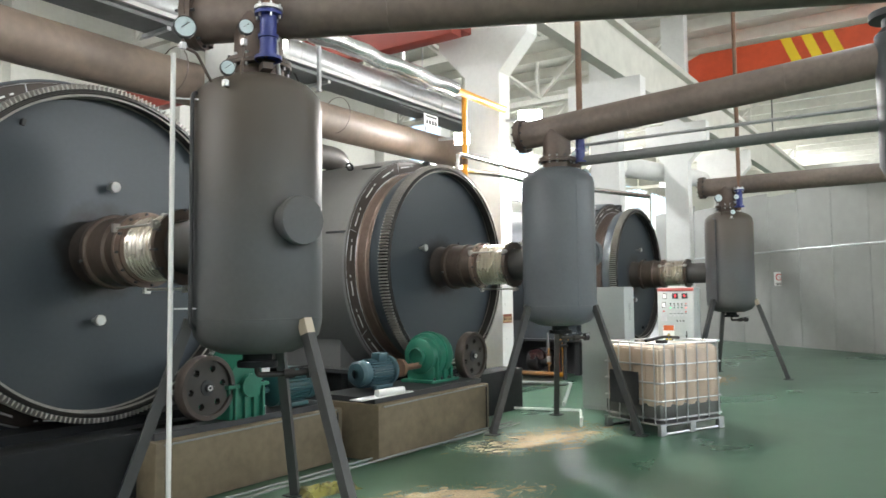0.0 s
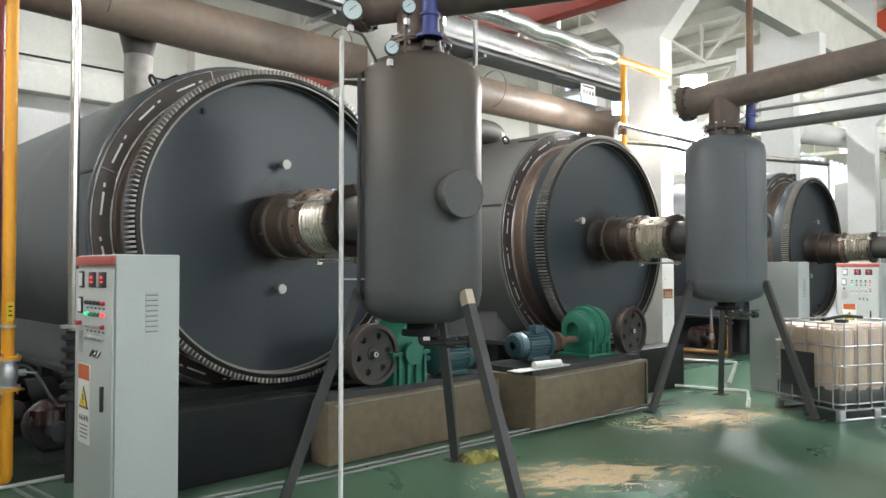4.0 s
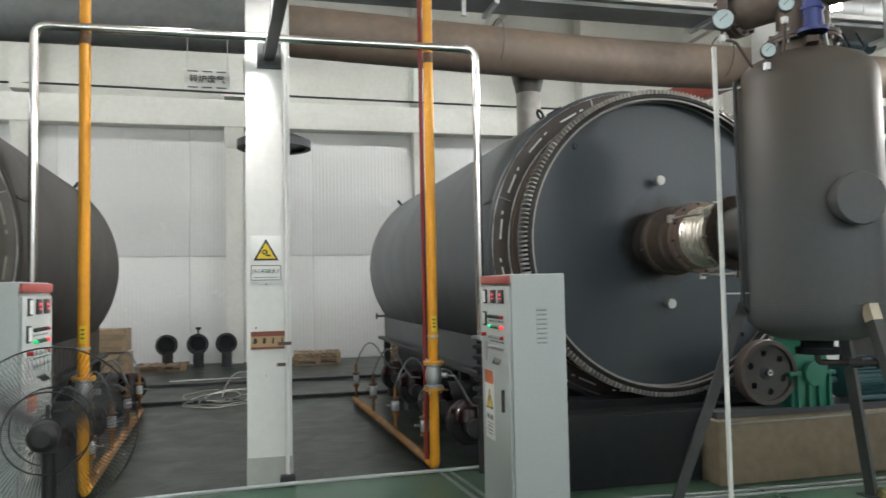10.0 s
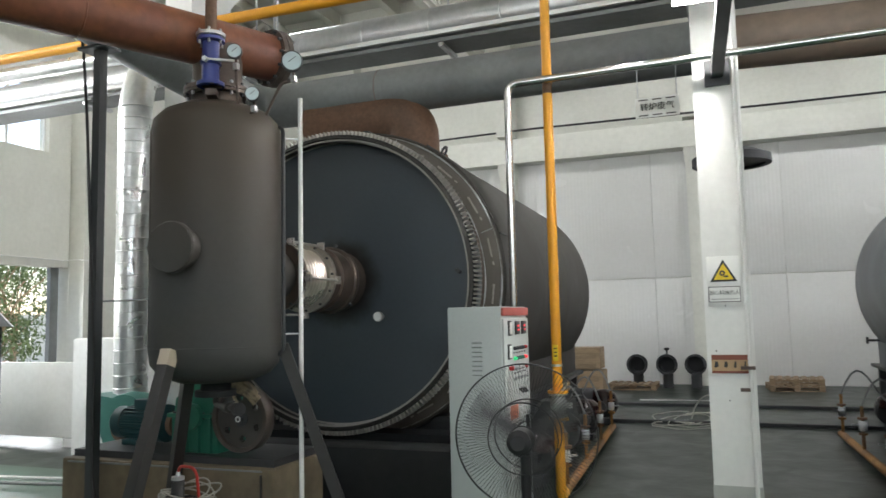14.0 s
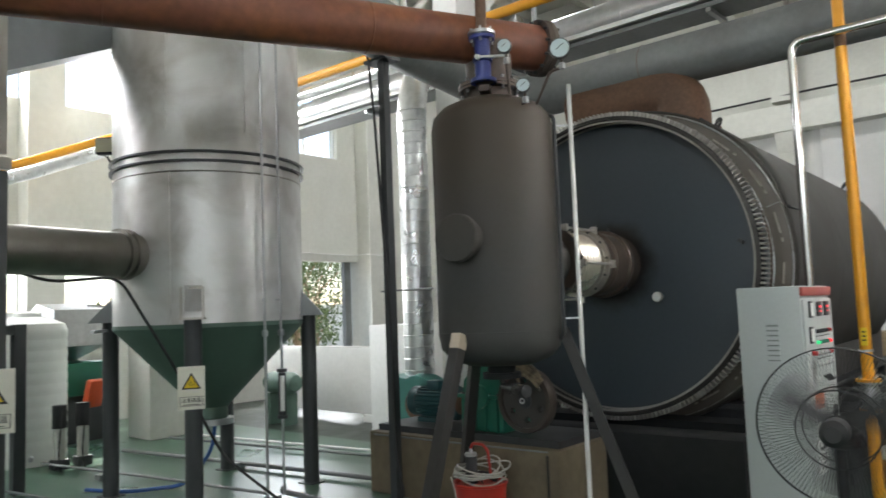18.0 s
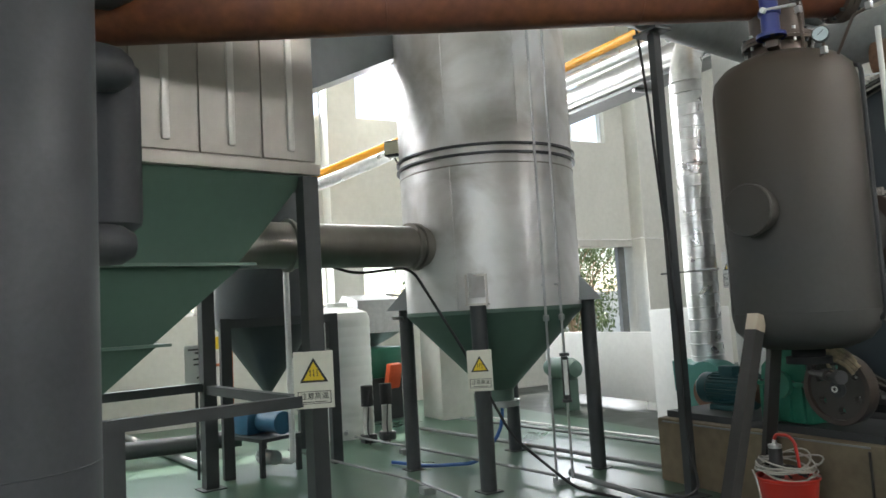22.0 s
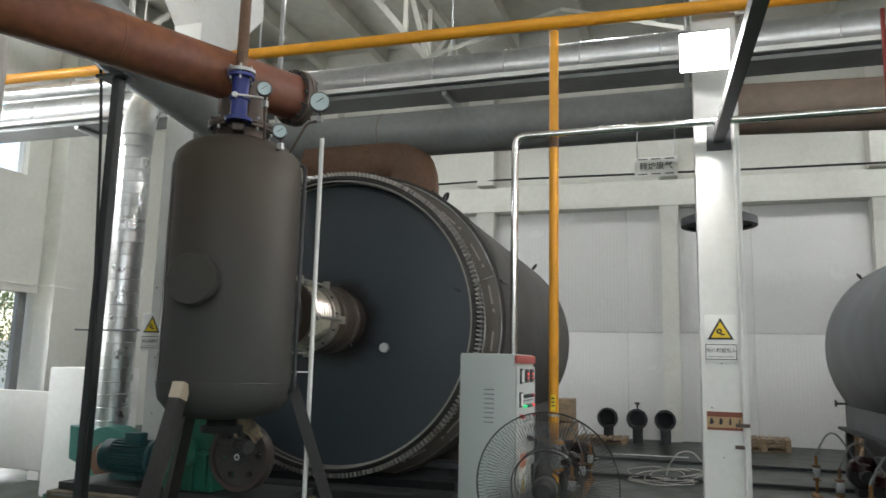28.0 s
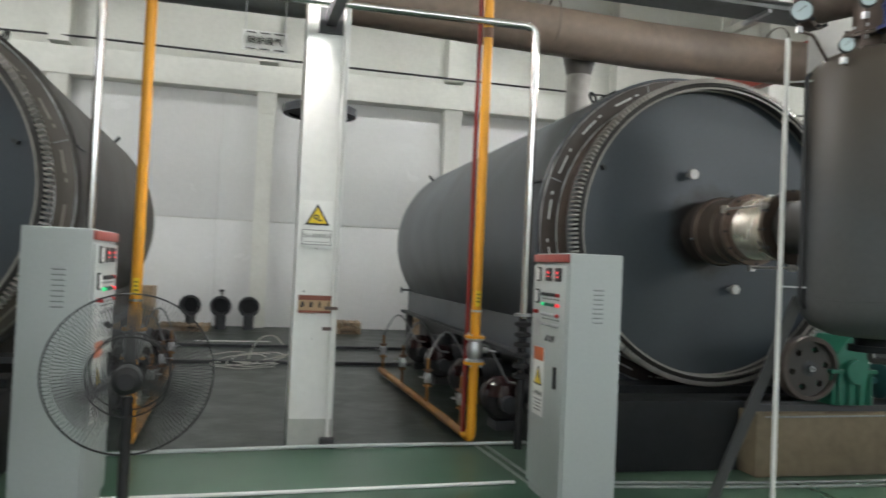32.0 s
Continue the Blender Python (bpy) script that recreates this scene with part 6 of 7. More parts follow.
# ---- bulk container ----
ob = thing("bulk_container", pose(10.52, 3.45, 0, 0, 0, -24), "stained plastic bulk container in a steel cage on a pallet", "container")
part("bottle", Geo().box((0, 0, 0.63), (1.1, 0.9, 0.92), bevel=0.07), IBC_PLASTIC, ob)
for k in range(5):
    part("bulge", Geo().box((-0.44 + 0.22 * k, 0, 0.64), (0.205, 0.94, 0.84), bevel=0.045), IBC_PLASTIC, ob)
for k in range(4):
    part("bulge", Geo().box((0, -0.33 + 0.22 * k, 0.64), (1.14, 0.205, 0.84), bevel=0.045), IBC_PLASTIC, ob)
for z in (0.2, 0.42, 0.64, 0.86, 1.12):
    part("cage_hoop", Geo().pipe([(-0.58, 0, z), (-0.58, -0.48, z), (0.58, -0.48, z), (0.58, 0.48, z), (-0.58, 0.48, z), (-0.58, 0, z)], 0.011, 0.05, 8), GALV, ob)
for k in range(6):
    for s in (-1, 1):
        part("cage_bar", Geo().rod((-0.5 + 0.2 * k, s * 0.488, 0.14), (-0.5 + 0.2 * k, s * 0.488, 1.13), 0.009, 6), GALV, ob)
for k in range(5):
    for s in (-1, 1):
        part("cage_bar", Geo().rod((s * 0.588, -0.4 + 0.2 * k, 0.14), (s * 0.588, -0.4 + 0.2 * k, 1.13), 0.009, 6), GALV, ob)
part("dark_panel", Geo().box((-0.605, 0.1, 0.55), (0.012, 0.5, 0.42)), DARK_STEEL, ob)
pal = part("pallet", Geo().box((0, 0, 0.135), (1.18, 0.98, 0.02)), GALV, ob, "galvanised tube pallet")
for y in (-0.46, 0.46):
    part("skid", Geo().pipe([(-0.57, y, 0.02), (0.57, y, 0.02)], 0.018, 0, 8), GALV, pal)
for x in (-0.54, 0.0, 0.54):
    for y in (-0.46, 0.0, 0.46):
        part("pallet_foot", Geo().box((x, y, 0.065), (0.1, 0.06, 0.13), bevel=0.008), GALV if y else DARK_STEEL, pal)
part("sediment", Geo().box((0, 0, 0.28), (1.148, 0.948, 0.2), bevel=0.04), material_once("murky_plastic", (0.07, 0.075, 0.07)), ob, "dark liquid showing in the lower bottle")
part("cap", Geo().lathe([(0.08, 1.09), (0.08, 1.13), (0.0005, 1.13)], 20), RUBBER, ob)
part("hose", Geo().pipe([(-0.4, -0.1, 1.14), (0.1, 0.05, 1.17), (0.45, 0.1, 1.14)], 0.02, 0.1, 8), RUBBER, ob)


def scatter(cx, cy, rx, ry, n, seed, name, label, rot=0.0):
    """Loose sawdust: a thin irregular skin with crumbs."""
    rnd = random.Random(seed)
    g = Geo()
    for j in range(130):
        cx2, cy2 = rnd.gauss(0, 0.42) * rx, rnd.gauss(0, 0.42) * ry
        ln, wd, w = rnd.uniform(0.03, 0.24) * (1.1 - 0.5 * abs(cx2) / rx), rnd.uniform(0.015, 0.06), rnd.gauss(0, 0.4)
        k = 11
        ring = []
        for i in range(k):
            a = 2 * math.pi * i / k
            q = rnd.uniform(0.55, 1.1)
            u, v = ln * q * math.cos(a), wd * q * math.sin(a)
            ring.append((cx2 + u * math.cos(w) - v * math.sin(w), cy2 + u * math.sin(w) + v * math.cos(w), 0.0015))
        g.add([(cx2, cy2, 0.004 + 0.00003 * j)] + ring, [(0, 1 + i, 1 + (i + 1) % k) for i in range(k)])
    for _ in range(n):
        a, q = rnd.uniform(0, 6.28), rnd.uniform(0.3, 1.25)
        x, y, s = rx * q * math.cos(a), ry * q * math.sin(a), rnd.uniform(0.003, 0.009)
        w = rnd.uniform(0, 3)
        g.box((0, 0, s * 0.2), (s * rnd.uniform(1, 3), s, s * 0.5), pose(x, y, 0.002, 0, 0, w * 57))
    return solo(name, g, DUST, label, "sawdust", pose(cx, cy, 0, 0, 0, rot), kind="stuff")


scatter(9.0, 4.4, 1.15, 0.5, 1500, 3, "sawdust", "pale sawdust and chips spread on the floor", -15)
scatter(6.0, 3.95, 0.95, 0.4, 700, 5, "sawdust", "pale sawdust swept across the floor", -30)
scatter(16.0, 4.2, 1.0, 0.4, 200, 8, "sawdust", "brown sawdust heap on the floor", 5)

# floor conduits and trench edges
solo("floor_conduit", Geo().pipe([(-1.3, 6.62, 0.03), (-0.6, 6.76, 0.03), (0.5, 6.86, 0.03), (0.95, 6.9, 0.03), (2.9, 6.95, 0.03)], 0.017, 0.05, 10), CABINET, "white conduit lying along the coating edge", "conduit")
solo("floor_conduit", Geo().pipe([(-1.6, 5.5, 0.016), (0.4, 5.6, 0.016), (2.3, 5.72, 0.016)], 0.015, 0.05, 8), WHITE, "thin white conduit across the green floor", "conduit")
for dx in (0.0, 0.1):
    solo("trench_edge", Geo().beam((2.32 + dx, 6.95, 0.006), (2.42 + dx, 5.7, 0.006), 0.025, 0.02), GALV, "steel trench edge strip", "trim", kind="structure")
for x0, x1, y0 in ((2.9, 4.3, 5.62), (2.9, 4.35, 5.5)):
    solo("floor_conduit", Geo().pipe([(x0, y0, 0.03), (x1, y0 - 0.12, 0.03), (7.5, y0 - 0.25, 0.04), (9.6, y0 - 0.4, 0.04)], 0.012, 0.1, 8), PIPE_GREY, "thin grey conduit along the plinths", "conduit")
solo("floor_conduit", Geo().pipe([(10.6, 6.3, 0.03), (11.05, 4.86, 0.03), (9.8, 4.3, 0.03), (9.75, 4.27, 0.16)], 0.02, 0.06, 10), WHITE, "white conduit looped on the floor behind the vessel", "conduit")
solo("floor_conduit", Geo().pipe([(13.5, 7.7, 0.04), (13.95, 6.35, 0.04), (11.4, 5.3, 0.04)], 0.03, 0.08, 10), GALV, "galvanised conduit on the floor by the column", "conduit")
for y, h in ((12.5, 0.05), (14.8, 0.05)):
    solo("floor_rail", Geo().box((2.0, y, h / 2), (16, 0.12, h)), DARK_STEEL, "dark steel strip across the rear floor", "rail")
solo("floor_tube", Geo().pipe([(-1.0, 14.9, 0.09), (0.4, 15.0, 0.09)], 0.011, 0, 10), WHITE, "white tube lying on the rear floor", "tube")
rnd = random.Random(4)
ob = thing("hose_tangle", pose(0.05, 12.6, 0), "loosely tangled pale hose on the wet floor", "hose")
for k in range(5):
    cx, cy, rx, ry, ph = rnd.uniform(-0.5, 0.2), rnd.uniform(-0.6, 0.6), rnd.uniform(0.25, 0.6), rnd.uniform(0.3, 0.8), rnd.uniform(0, 6)
    pts = [(cx + rx * math.cos(ph + 0.32 * j) + 0.02 * j, cy + ry * math.sin(ph + 0.32 * j * (1 + 0.05 * k)), 0.016 + 0.02 * abs(math.sin(j * 0.7 + k))) for j in range(24)]
    part("coil", Geo().pipe(pts, 0.008, 0, 7), HOSE_WHITE, ob)
part("raised_end", Geo().pipe([(0.0, 0.3, 0.02), (0.05, 0.3, 0.2), (0.2, 0.2, 0.42), (0.42, 0.1, 0.45), (0.55, 0.05, 0.3)], 0.012, 0.12, 8), HOSE_WHITE, ob)

# things along the back wall
for x in (-1.42, -0.74, -0.1):
    ob = thing("flanged_pipe_piece", pose(x, 18.3, 0), "dark flanged pipe piece standing by the wall", "pipe", "spare pipe pieces")
    part("tube", Geo().lathe([(0.2, -0.18), (0.245, -0.18), (0.245, -0.145), (0.2, -0.14), (0.2, 0.3), (0.185, 0.3), (0.185, -0.17)], 32, pose(0, 0, 0.55, -90, 0, 0)), DARK_STEEL, ob)
    part("foot", Geo().rod((0, 0.05, 0), (0, 0.05, 0.38), 0.12, 20), DARK_STEEL, ob)
    part("disc", Geo().lathe([(0.0005, 0.2), (0.19, 0.2)], 32, pose(0, 0, 0.55, -90, 0, 0)), DARK_STEEL, ob)
    if x == -0.74:
        part("cap", Geo().lathe([(0.02, 0.73), (0.02, 0.87), (0.06, 0.89), (0.06, 0.93), (0.0005, 0.94)], 12), RUBBER, ob)


def pallet(x, y, z, rot):
    ob = thing("pallet", pose(x, y, z, 0, 0, rot), "worn wooden pallet by the back wall", "pallet", "pallets")
    for k in range(7):
        part("slat", Geo().box((-0.5 + 0.166 * k, 0, 0.125), (0.1, 0.9, 0.02)), WOOD, ob)
    for yy in (-0.4, 0, 0.4):
        part("bearer", Geo().box((0, yy, 0.104), (1.1, 0.09, 0.02)), WOOD, ob)
        part("skid", Geo().box((0, yy, 0.01), (1.1, 0.09, 0.018)), WOOD, ob)
        for xx in (-0.49, 0, 0.49):
            part("block", Geo().box((xx, yy, 0.056), (0.11, 0.09, 0.075)), WOOD, ob)


pallet(1.95, 18.2, 0, 4), pallet(2.0, 18.25, 0.137, -3), pallet(-1.5, 18.05, 0, 0), pallet(4.4, 18.4, 0, 2), pallet(4.45, 18.4, 0.137, -5), pallet(4.4, 18.42, 0.274, 3)
for z, dx in ((0.0, 0.0), (0.52, -0.05)):
    ob = thing("wooden_crate", pose(-2.42 + dx, 17.2, z), "rough wooden crate stacked by the furnace", "crate", "crates")
    part("box", Geo().box((0, 0, 0.25), (0.78, 0.7, 0.48)), WOOD, ob)
    for k in range(3):
        part("board", Geo().box((0, -0.36, 0.09 + 0.16 * k), (0.82, 0.025, 0.12)), WOOD, ob)
    for sx in (-0.36, 0.36):
        part("cleat", Geo().box((sx, -0.385, 0.25), (0.09, 0.025, 0.5)), WOOD, ob)

# grey sheet partition at the far end
pw = thing("partition", pose(0, 0, 0), "tall grey sheet partition at the end of the hall", "partition", kind="structure")
a, b = Vector((31.5, 10.4, 0)), Vector((19.5, -4.2, 0))
for k in range(14):
    p, q = a.lerp(b, k / 14), a.lerp(b, (k + 0.985) / 14)
    h = 5.0 + 0.12 * math.sin(k * 2.3)
    part("sheet", Geo().beam(p + Vector((0, 0, h / 2)), q + Vector((0, 0, h / 2)), 0.05, h), TARP, pw)
part("rail", Geo().pipe([a + Vector((-0.3, 0.2, 3.0)), b + Vector((-0.3, 0.2, 3.1))], 0.03, 0, 8), GALV, pw)
s = thing("prohibition_sign", pose(*(a.lerp(b, 0.383) + Vector((-0.07, 0.06, 2.16))), 0, 0, -50), "white prohibition sign on the partition", "sign")
part("board", Geo().box((0, 0, 0), (0.32, 0.01, 0.45)), SIGN_WHITE, s)
part("ring", torus(0.1, 0.014, pose(0, -0.01, 0.06, 90, 0, 0)).beam((-0.07, -0.01, 0.13), (0.07, -0.01, -0.01), 0.02, 0.01), SIGN_RED, s)
bars(s, 0, -0.14, 0.24, 2, 0.05, 0.025, y=-0.008)

# condenser columns the gas pipes lead to
ob = thing("condenser", pose(9.74, 0.59, 0), "grey painted vertical condenser column", "condenser", "condensers")
part("shell", Geo().lathe([(0.0005, 2.87), (0.17, 2.93), (0.225, 3.06), (0.225, 4.44), (0.15, 4.52), (0.15, 4.61)], 32), CAST_GREY, ob)
part("flange", Geo().lathe([(0.0005, 4.61), (0.27, 4.61), (0.27, 4.68), (0.0005, 4.68)], 28), DARK_STEEL, ob)
part("support", Geo().rod((0.1, -0.16, 0), (0.1, -0.16, 4.0), 0.05, 12), POST_GREY, ob)
# ---- dust filter, scrubber tower and the plant by the end wall ----
ANG = 10.3  # turn of this plant against the furnace row


def warn_board(x, y, z, yaw, w, h, body, label):
    s = thing("warning_sign", pose(x, y, z, 0, 0, yaw), label, "sign", "heat signs")
    part("board", Geo().box((0, 0, 0), (w, 0.006, h), bevel=0.002), material_once("board_cream", (0.7, 0.69, 0.6)), s)
    triangle_sign(s, 0, h * 0.1, w * 0.72)
    for k in range(3):
        part("heat_wave", Geo().box((-w * 0.09 + w * 0.09 * k, -0.009, h * 0.12), (w * 0.03, 0.002, h * 0.12)), INK, s)
    f = part("text_frame", Geo().box((0, -0.004, -h * 0.31), (w * 0.84, 0.002, h * 0.22)), INK, s)
    part("text_field", Geo().box((0, -0.006, -h * 0.31), (w * 0.8, 0.002, h * 0.2)), material_once("board_cream", (0.7, 0.69, 0.6)), f)
    writing(s, body, 0, -h * 0.29, w * 0.18, y=-0.008)
    bars(s, 0, -h * 0.385, w * 0.6, 1, 0.02, 0.006, y=-0.008)


TX, TY = -6.42, 4.15
tower = thing("scrubber_tower", pose(TX, TY, 0, 0, 0, 4.3), "tall stainless scrubber tower with a sage green cone on four legs", "tower")
part("shell", Geo().lathe([(0.965, 1.74), (0.965, 3.37), (0.965, 10.9)], 72), TOWER_STEEL, tower)
for z in (3.3, 3.39):
    part("ring_flange", Geo().lathe([(0.96, z - 0.012), (1.0, z - 0.012), (1.0, z + 0.01), (0.96, z + 0.01)], 72), DARK_STEEL, tower, "dark ring flange")
for a, z0, z1 in ((-58, 1.75, 3.2), (-15, 3.6, 6.6), (-60, 3.6, 6.6)):
    c, s = 0.966 * math.cos(radians(a)), 0.966 * math.sin(radians(a))
    part("weld_seam", Geo().beam((c, s, z0), (c, s, z1), 0.012, 0.012), TOWER_STEEL, tower)
part("weld_seam", Geo().lathe([(0.965, 3.192), (0.971, 3.2), (0.965, 3.208)], 72), DUCT_STEEL, tower)
part("weld_seam", Geo().lathe([(0.965, 4.9), (0.969, 4.905), (0.965, 4.91)], 72), TOWER_STEEL, tower)
cone = part("cone", Geo().lathe([(0.968, 1.74), (0.968, 1.7), (0.16, 0.86), (0.16, 0.72), (0.0005, 0.72)], 72), SAGE, tower, "sage green lower cone")
part("outlet_flange", Geo().lathe([(0.0005, 0.68), (0.22, 0.68), (0.22, 0.74), (0.0005, 0.74)], 28), GALV, cone)
part("window_frame", Geo().box((0.72, -0.72, 1.98), (0.02, 0.2, 0.24), pose(0, 0, 0)), TOWER_STEEL, tower)
for sx in (-1, 1):
    for sy in (-1, 1):
        x, y = 0.72 * sx, 0.72 * sy
        lg = part("leg", Geo().rod((x, y, 0.012), (x, y, 1.78), 0.08, 20), POST_GREY, tower)
        part("foot_plate", Geo().box((x, y, 0.006), (0.2, 0.2, 0.012)), POST_GREY, lg)
        br = Matrix.Translation((x, y, 1.78)) @ Matrix.Rotation(math.atan2(sy, sx), 4, "Z")
        if sx > 0 and sy < 0:
            part("bracket", Geo().box((0.03, -0.1, 0.15), (0.02, 0.018, 0.3), br).box((0.03, 0.1, 0.15), (0.02, 0.018, 0.3), br).box((0.03, 0, 0.295), (0.02, 0.22, 0.02), br).box((0.0, 0, 0.01), (0.16, 0.22, 0.02), br), HOUSE_STEEL, tower)
        else:
            part("bracket", Geo().add([br @ Vector(p) for p in ((-0.14, -0.2, 0), (0.17, -0.2, 0), (0.17, 0.2, 0), (-0.14, 0.2, 0), (-0.14, -0.11, 0.27), (-0.06, -0.11, 0.27), (-0.06, 0.11, 0.27), (-0.14, 0.11, 0.27))], [(0, 1, 2, 3), (7, 6, 5, 4), (0, 4, 5, 1), (1, 5, 6, 2), (2, 6, 7, 3), (3, 7, 4, 0)]), material_once("sheet_grey", (0.26, 0.28, 0.29)), tower)
RT, TW = Vector((0.52, 0.85, 0)), Vector((0.85, -0.52, 0))
for off, tw, z1, glass in ((0.5, 0.9, 7.5, False), (0.66, 0.82, 7.5, True), (-1.05, -0.5, 1.9, True)):
    p = Vector((TX, TY, 0)) + RT * off + TW * tw
    ob = thing("level_tube", pose(p.x, p.y, 0), "thin steel level tube beside the tower", "tube", "level tubes")
    part("tube", Geo().rod((0, 0, 0.05), (0, 0, z1), 0.014, 10), GALV, ob)
    part("clip", Geo().beam((0, 0, 4.5 if z1 > 5 else 1.7), tuple(-TW * (tw - 0.83) + Vector((0, 0, 4.5 if z1 > 5 else 1.7))), 0.03, 0.03), GALV, ob)
    part("clip", Geo().beam((0, 0, 1.95), tuple(-TW * (tw - 0.7) - RT * 0.05 + Vector((0, 0, 1.95))), 0.02, 0.02), GALV, ob)
    if glass:
        part("sight_glass", Geo().box((0, 0, 1.02), (0.07, 0.05, 0.42), bevel=0.01), DARK_STEEL, ob)
        part("glass_tube", Geo().rod((0.03, -0.02, 0.86), (0.03, -0.02, 1.2), 0.022, 10), SIGN_WHITE, ob)
        for z in (0.8, 1.25):
            part("end_flange", Geo().lathe([(0.001, z - 0.015), (0.05, z - 0.015), (0.05, z + 0.015), (0.001, z + 0.015)], 14), DARK_STEEL, ob)
    part("cock", Geo().box((0, 0, 1.62), (0.05, 0.05, 0.06), bevel=0.01), GALV, ob)
ob = thing("floodlight", pose(-6.95, 3.27, 3.62, 0, 0, 40), "small black floodlight clamped to the tower", "lamp")
part("housing", Geo().box((0, 0, 0), (0.2, 0.1, 0.18), bevel=0.02), RUBBER, ob)
part("lens", Geo().box((0, -0.053, 0), (0.17, 0.008, 0.14)), material_once("lamp_lens", (0.62, 0.6, 0.45)), ob)
part("bracket", Geo().pipe([(0, 0.02, -0.1), (0.05, 0.05, -0.22), (0.2, 0.15, -0.2)], 0.012, 0.04, 6), RUBBER, ob)

# cross duct from the tower to the filter
dd = Vector((math.sin(radians(ANG)), -math.cos(radians(ANG)), 0))
ob = thing("cross_duct", pose(-6.25, 3.3, 2.42), "brushed steel round duct between tower and filter", "duct")
part("tube", Geo().pipe([Vector((0, 0, 0)) - dd * 0.2, dd * 2.5], 0.21, 0, 36), DUCT_STEEL, ob)
for q in (0.18, 0.26, 1.62):
    part("flange", Geo().lathe([(0.2, -0.012), (0.245, -0.012), (0.245, 0.012), (0.2, 0.012)], 36, Matrix.Translation(dd * q) @ dd.to_track_quat("Z", "Y").to_matrix().to_4x4()), DUCT_STEEL, ob)

# filter house: corner post, steel box, hopper in three stages
U, V = Vector((-math.cos(radians(ANG)), -math.sin(radians(ANG)), 0)), Vector((math.sin(radians(ANG)), -math.cos(radians(ANG)), 0))
HM = Matrix((U, V, Vector((0, 0, 1)))).transposed().to_4x4()
HM.translation = (-5.38, 1.72, 0)
house = thing("dust_filter", HM, "stainless dust filter house over a sage green hopper", "filter")
LU, LV = 2.4, 4.2
part("box", Geo().box((LU / 2, LV / 2, 6.4), (LU, LV + 0.1, 6.9)), HOUSE_STEEL, house)
for k in range(8):
    v0 = -0.09 if k == 0 else 0.4 + 0.52 * (k - 1)
    v1 = 0.4 + 0.52 * k
    part("panel", Geo().box((-0.014, (v0 + v1) / 2, 5.17), (0.03, v1 - v0 - 0.012, 4.2), bevel=0.008), HOUSE_STEEL, house)
    part("stiffener", Geo().box((-0.042, 0.15 + 0.515 * k, 5.24), (0.034, 0.06, 4.2), bevel=0.012), RIB_STEEL, house, "bright folded rib")
part("sill", Geo().box((-0.02, LV / 2, 3.0), (0.06, LV + 0.22, 0.09), bevel=0.006), HOUSE_STEEL, house)
z0, i0 = 2.95, 0.0
for z1, i1 in ((2.22, 0.52), (1.6, 1.12), (0.95, 1.75)):
    k0, k1 = i0 * 0.55, i1 * 0.55
    a = [(k0, i0), (LU - k0, i0), (LU - k0, LV - i0), (k0, LV - i0)]
    b = [(k1, i1), (LU - k1, i1), (LU - k1, LV - i1), (k1, LV - i1)]
    part("hopper_stage", Geo().add([(*p, z0) for p in a] + [(*p, z1) for p in b], [(0, 1, 2, 3), (7, 6, 5, 4)] + [(j, (j + 1) % 4, 4 + (j + 1) % 4, 4 + j) for j in range(4)]), SAGE, house, "sage green hopper stage")
    part("lip", Geo().box((LU / 2, LV / 2, z1), (LU - 2 * k1 + 0.24, LV - 2 * i1 + 0.24, 0.025)), SAGE, house)
    z0, i0 = z1 - 0.012, i1 - 0.03
for u in (0, LU):
    for v in (0, LV):
        p = part("post", Geo().box((u, v, 1.47), (0.14, 0.14, 2.93)), POST_GREY, house)
        part("foot_plate", Geo().box((u, v, 0.006), (0.26, 0.26, 0.012)), POST_GREY, p)
for z, c0, c1 in ((1.08, (0, 0), (0, LV)), (1.08, (LU, 0), (LU, LV)), (1.05, (0, 0), (LU, 0)), (0.96, (0, LV), (LU, LV))):
    part("rail", Geo().beam((*c0, z), (*c1, z), 0.09, 0.09), POST_GREY, house)
part("drop_leg", Geo().box((0.02, 1.66, 0.52), (0.1, 0.3, 1.04)), POST_GREY, house)
warn_board(-5.28, 1.68, 1.25, 90 - 22, 0.32, 0.46, "注意高温", "cream heat warning board on the filter post")
warn_board(-5.57, 3.42, 1.16, 90 - 30, 0.24, 0.39, "注意高温", "cream heat warning board on the tower leg")
ob = thing("grey_duct", pose(-7.2, 1.5, 4.45, 0, 0, ANG), "grey sheet duct between filter and tower", "duct")
part("box", Geo().prism([(0.0, -0.5), (0.3, -0.48), (2.15, 0.42), (2.15, 1.1), (1.3, 0.75), (0.0, 0.12)], 0.7, Matrix(((0, 0, 1, 0), (1, 0, 0, 0), (0, 1, 0, 0), (0, 0, 0, 1)))), material_once("sheet_grey", (0.26, 0.28, 0.29)), ob)
for yy, zz, hh in ((0.0, -0.19, 0.7), (2.13, 0.76, 0.74)):
    part("seam_flange", Geo().box((0.35, yy, zz), (0.76, 0.03, hh)), GALV, ob)

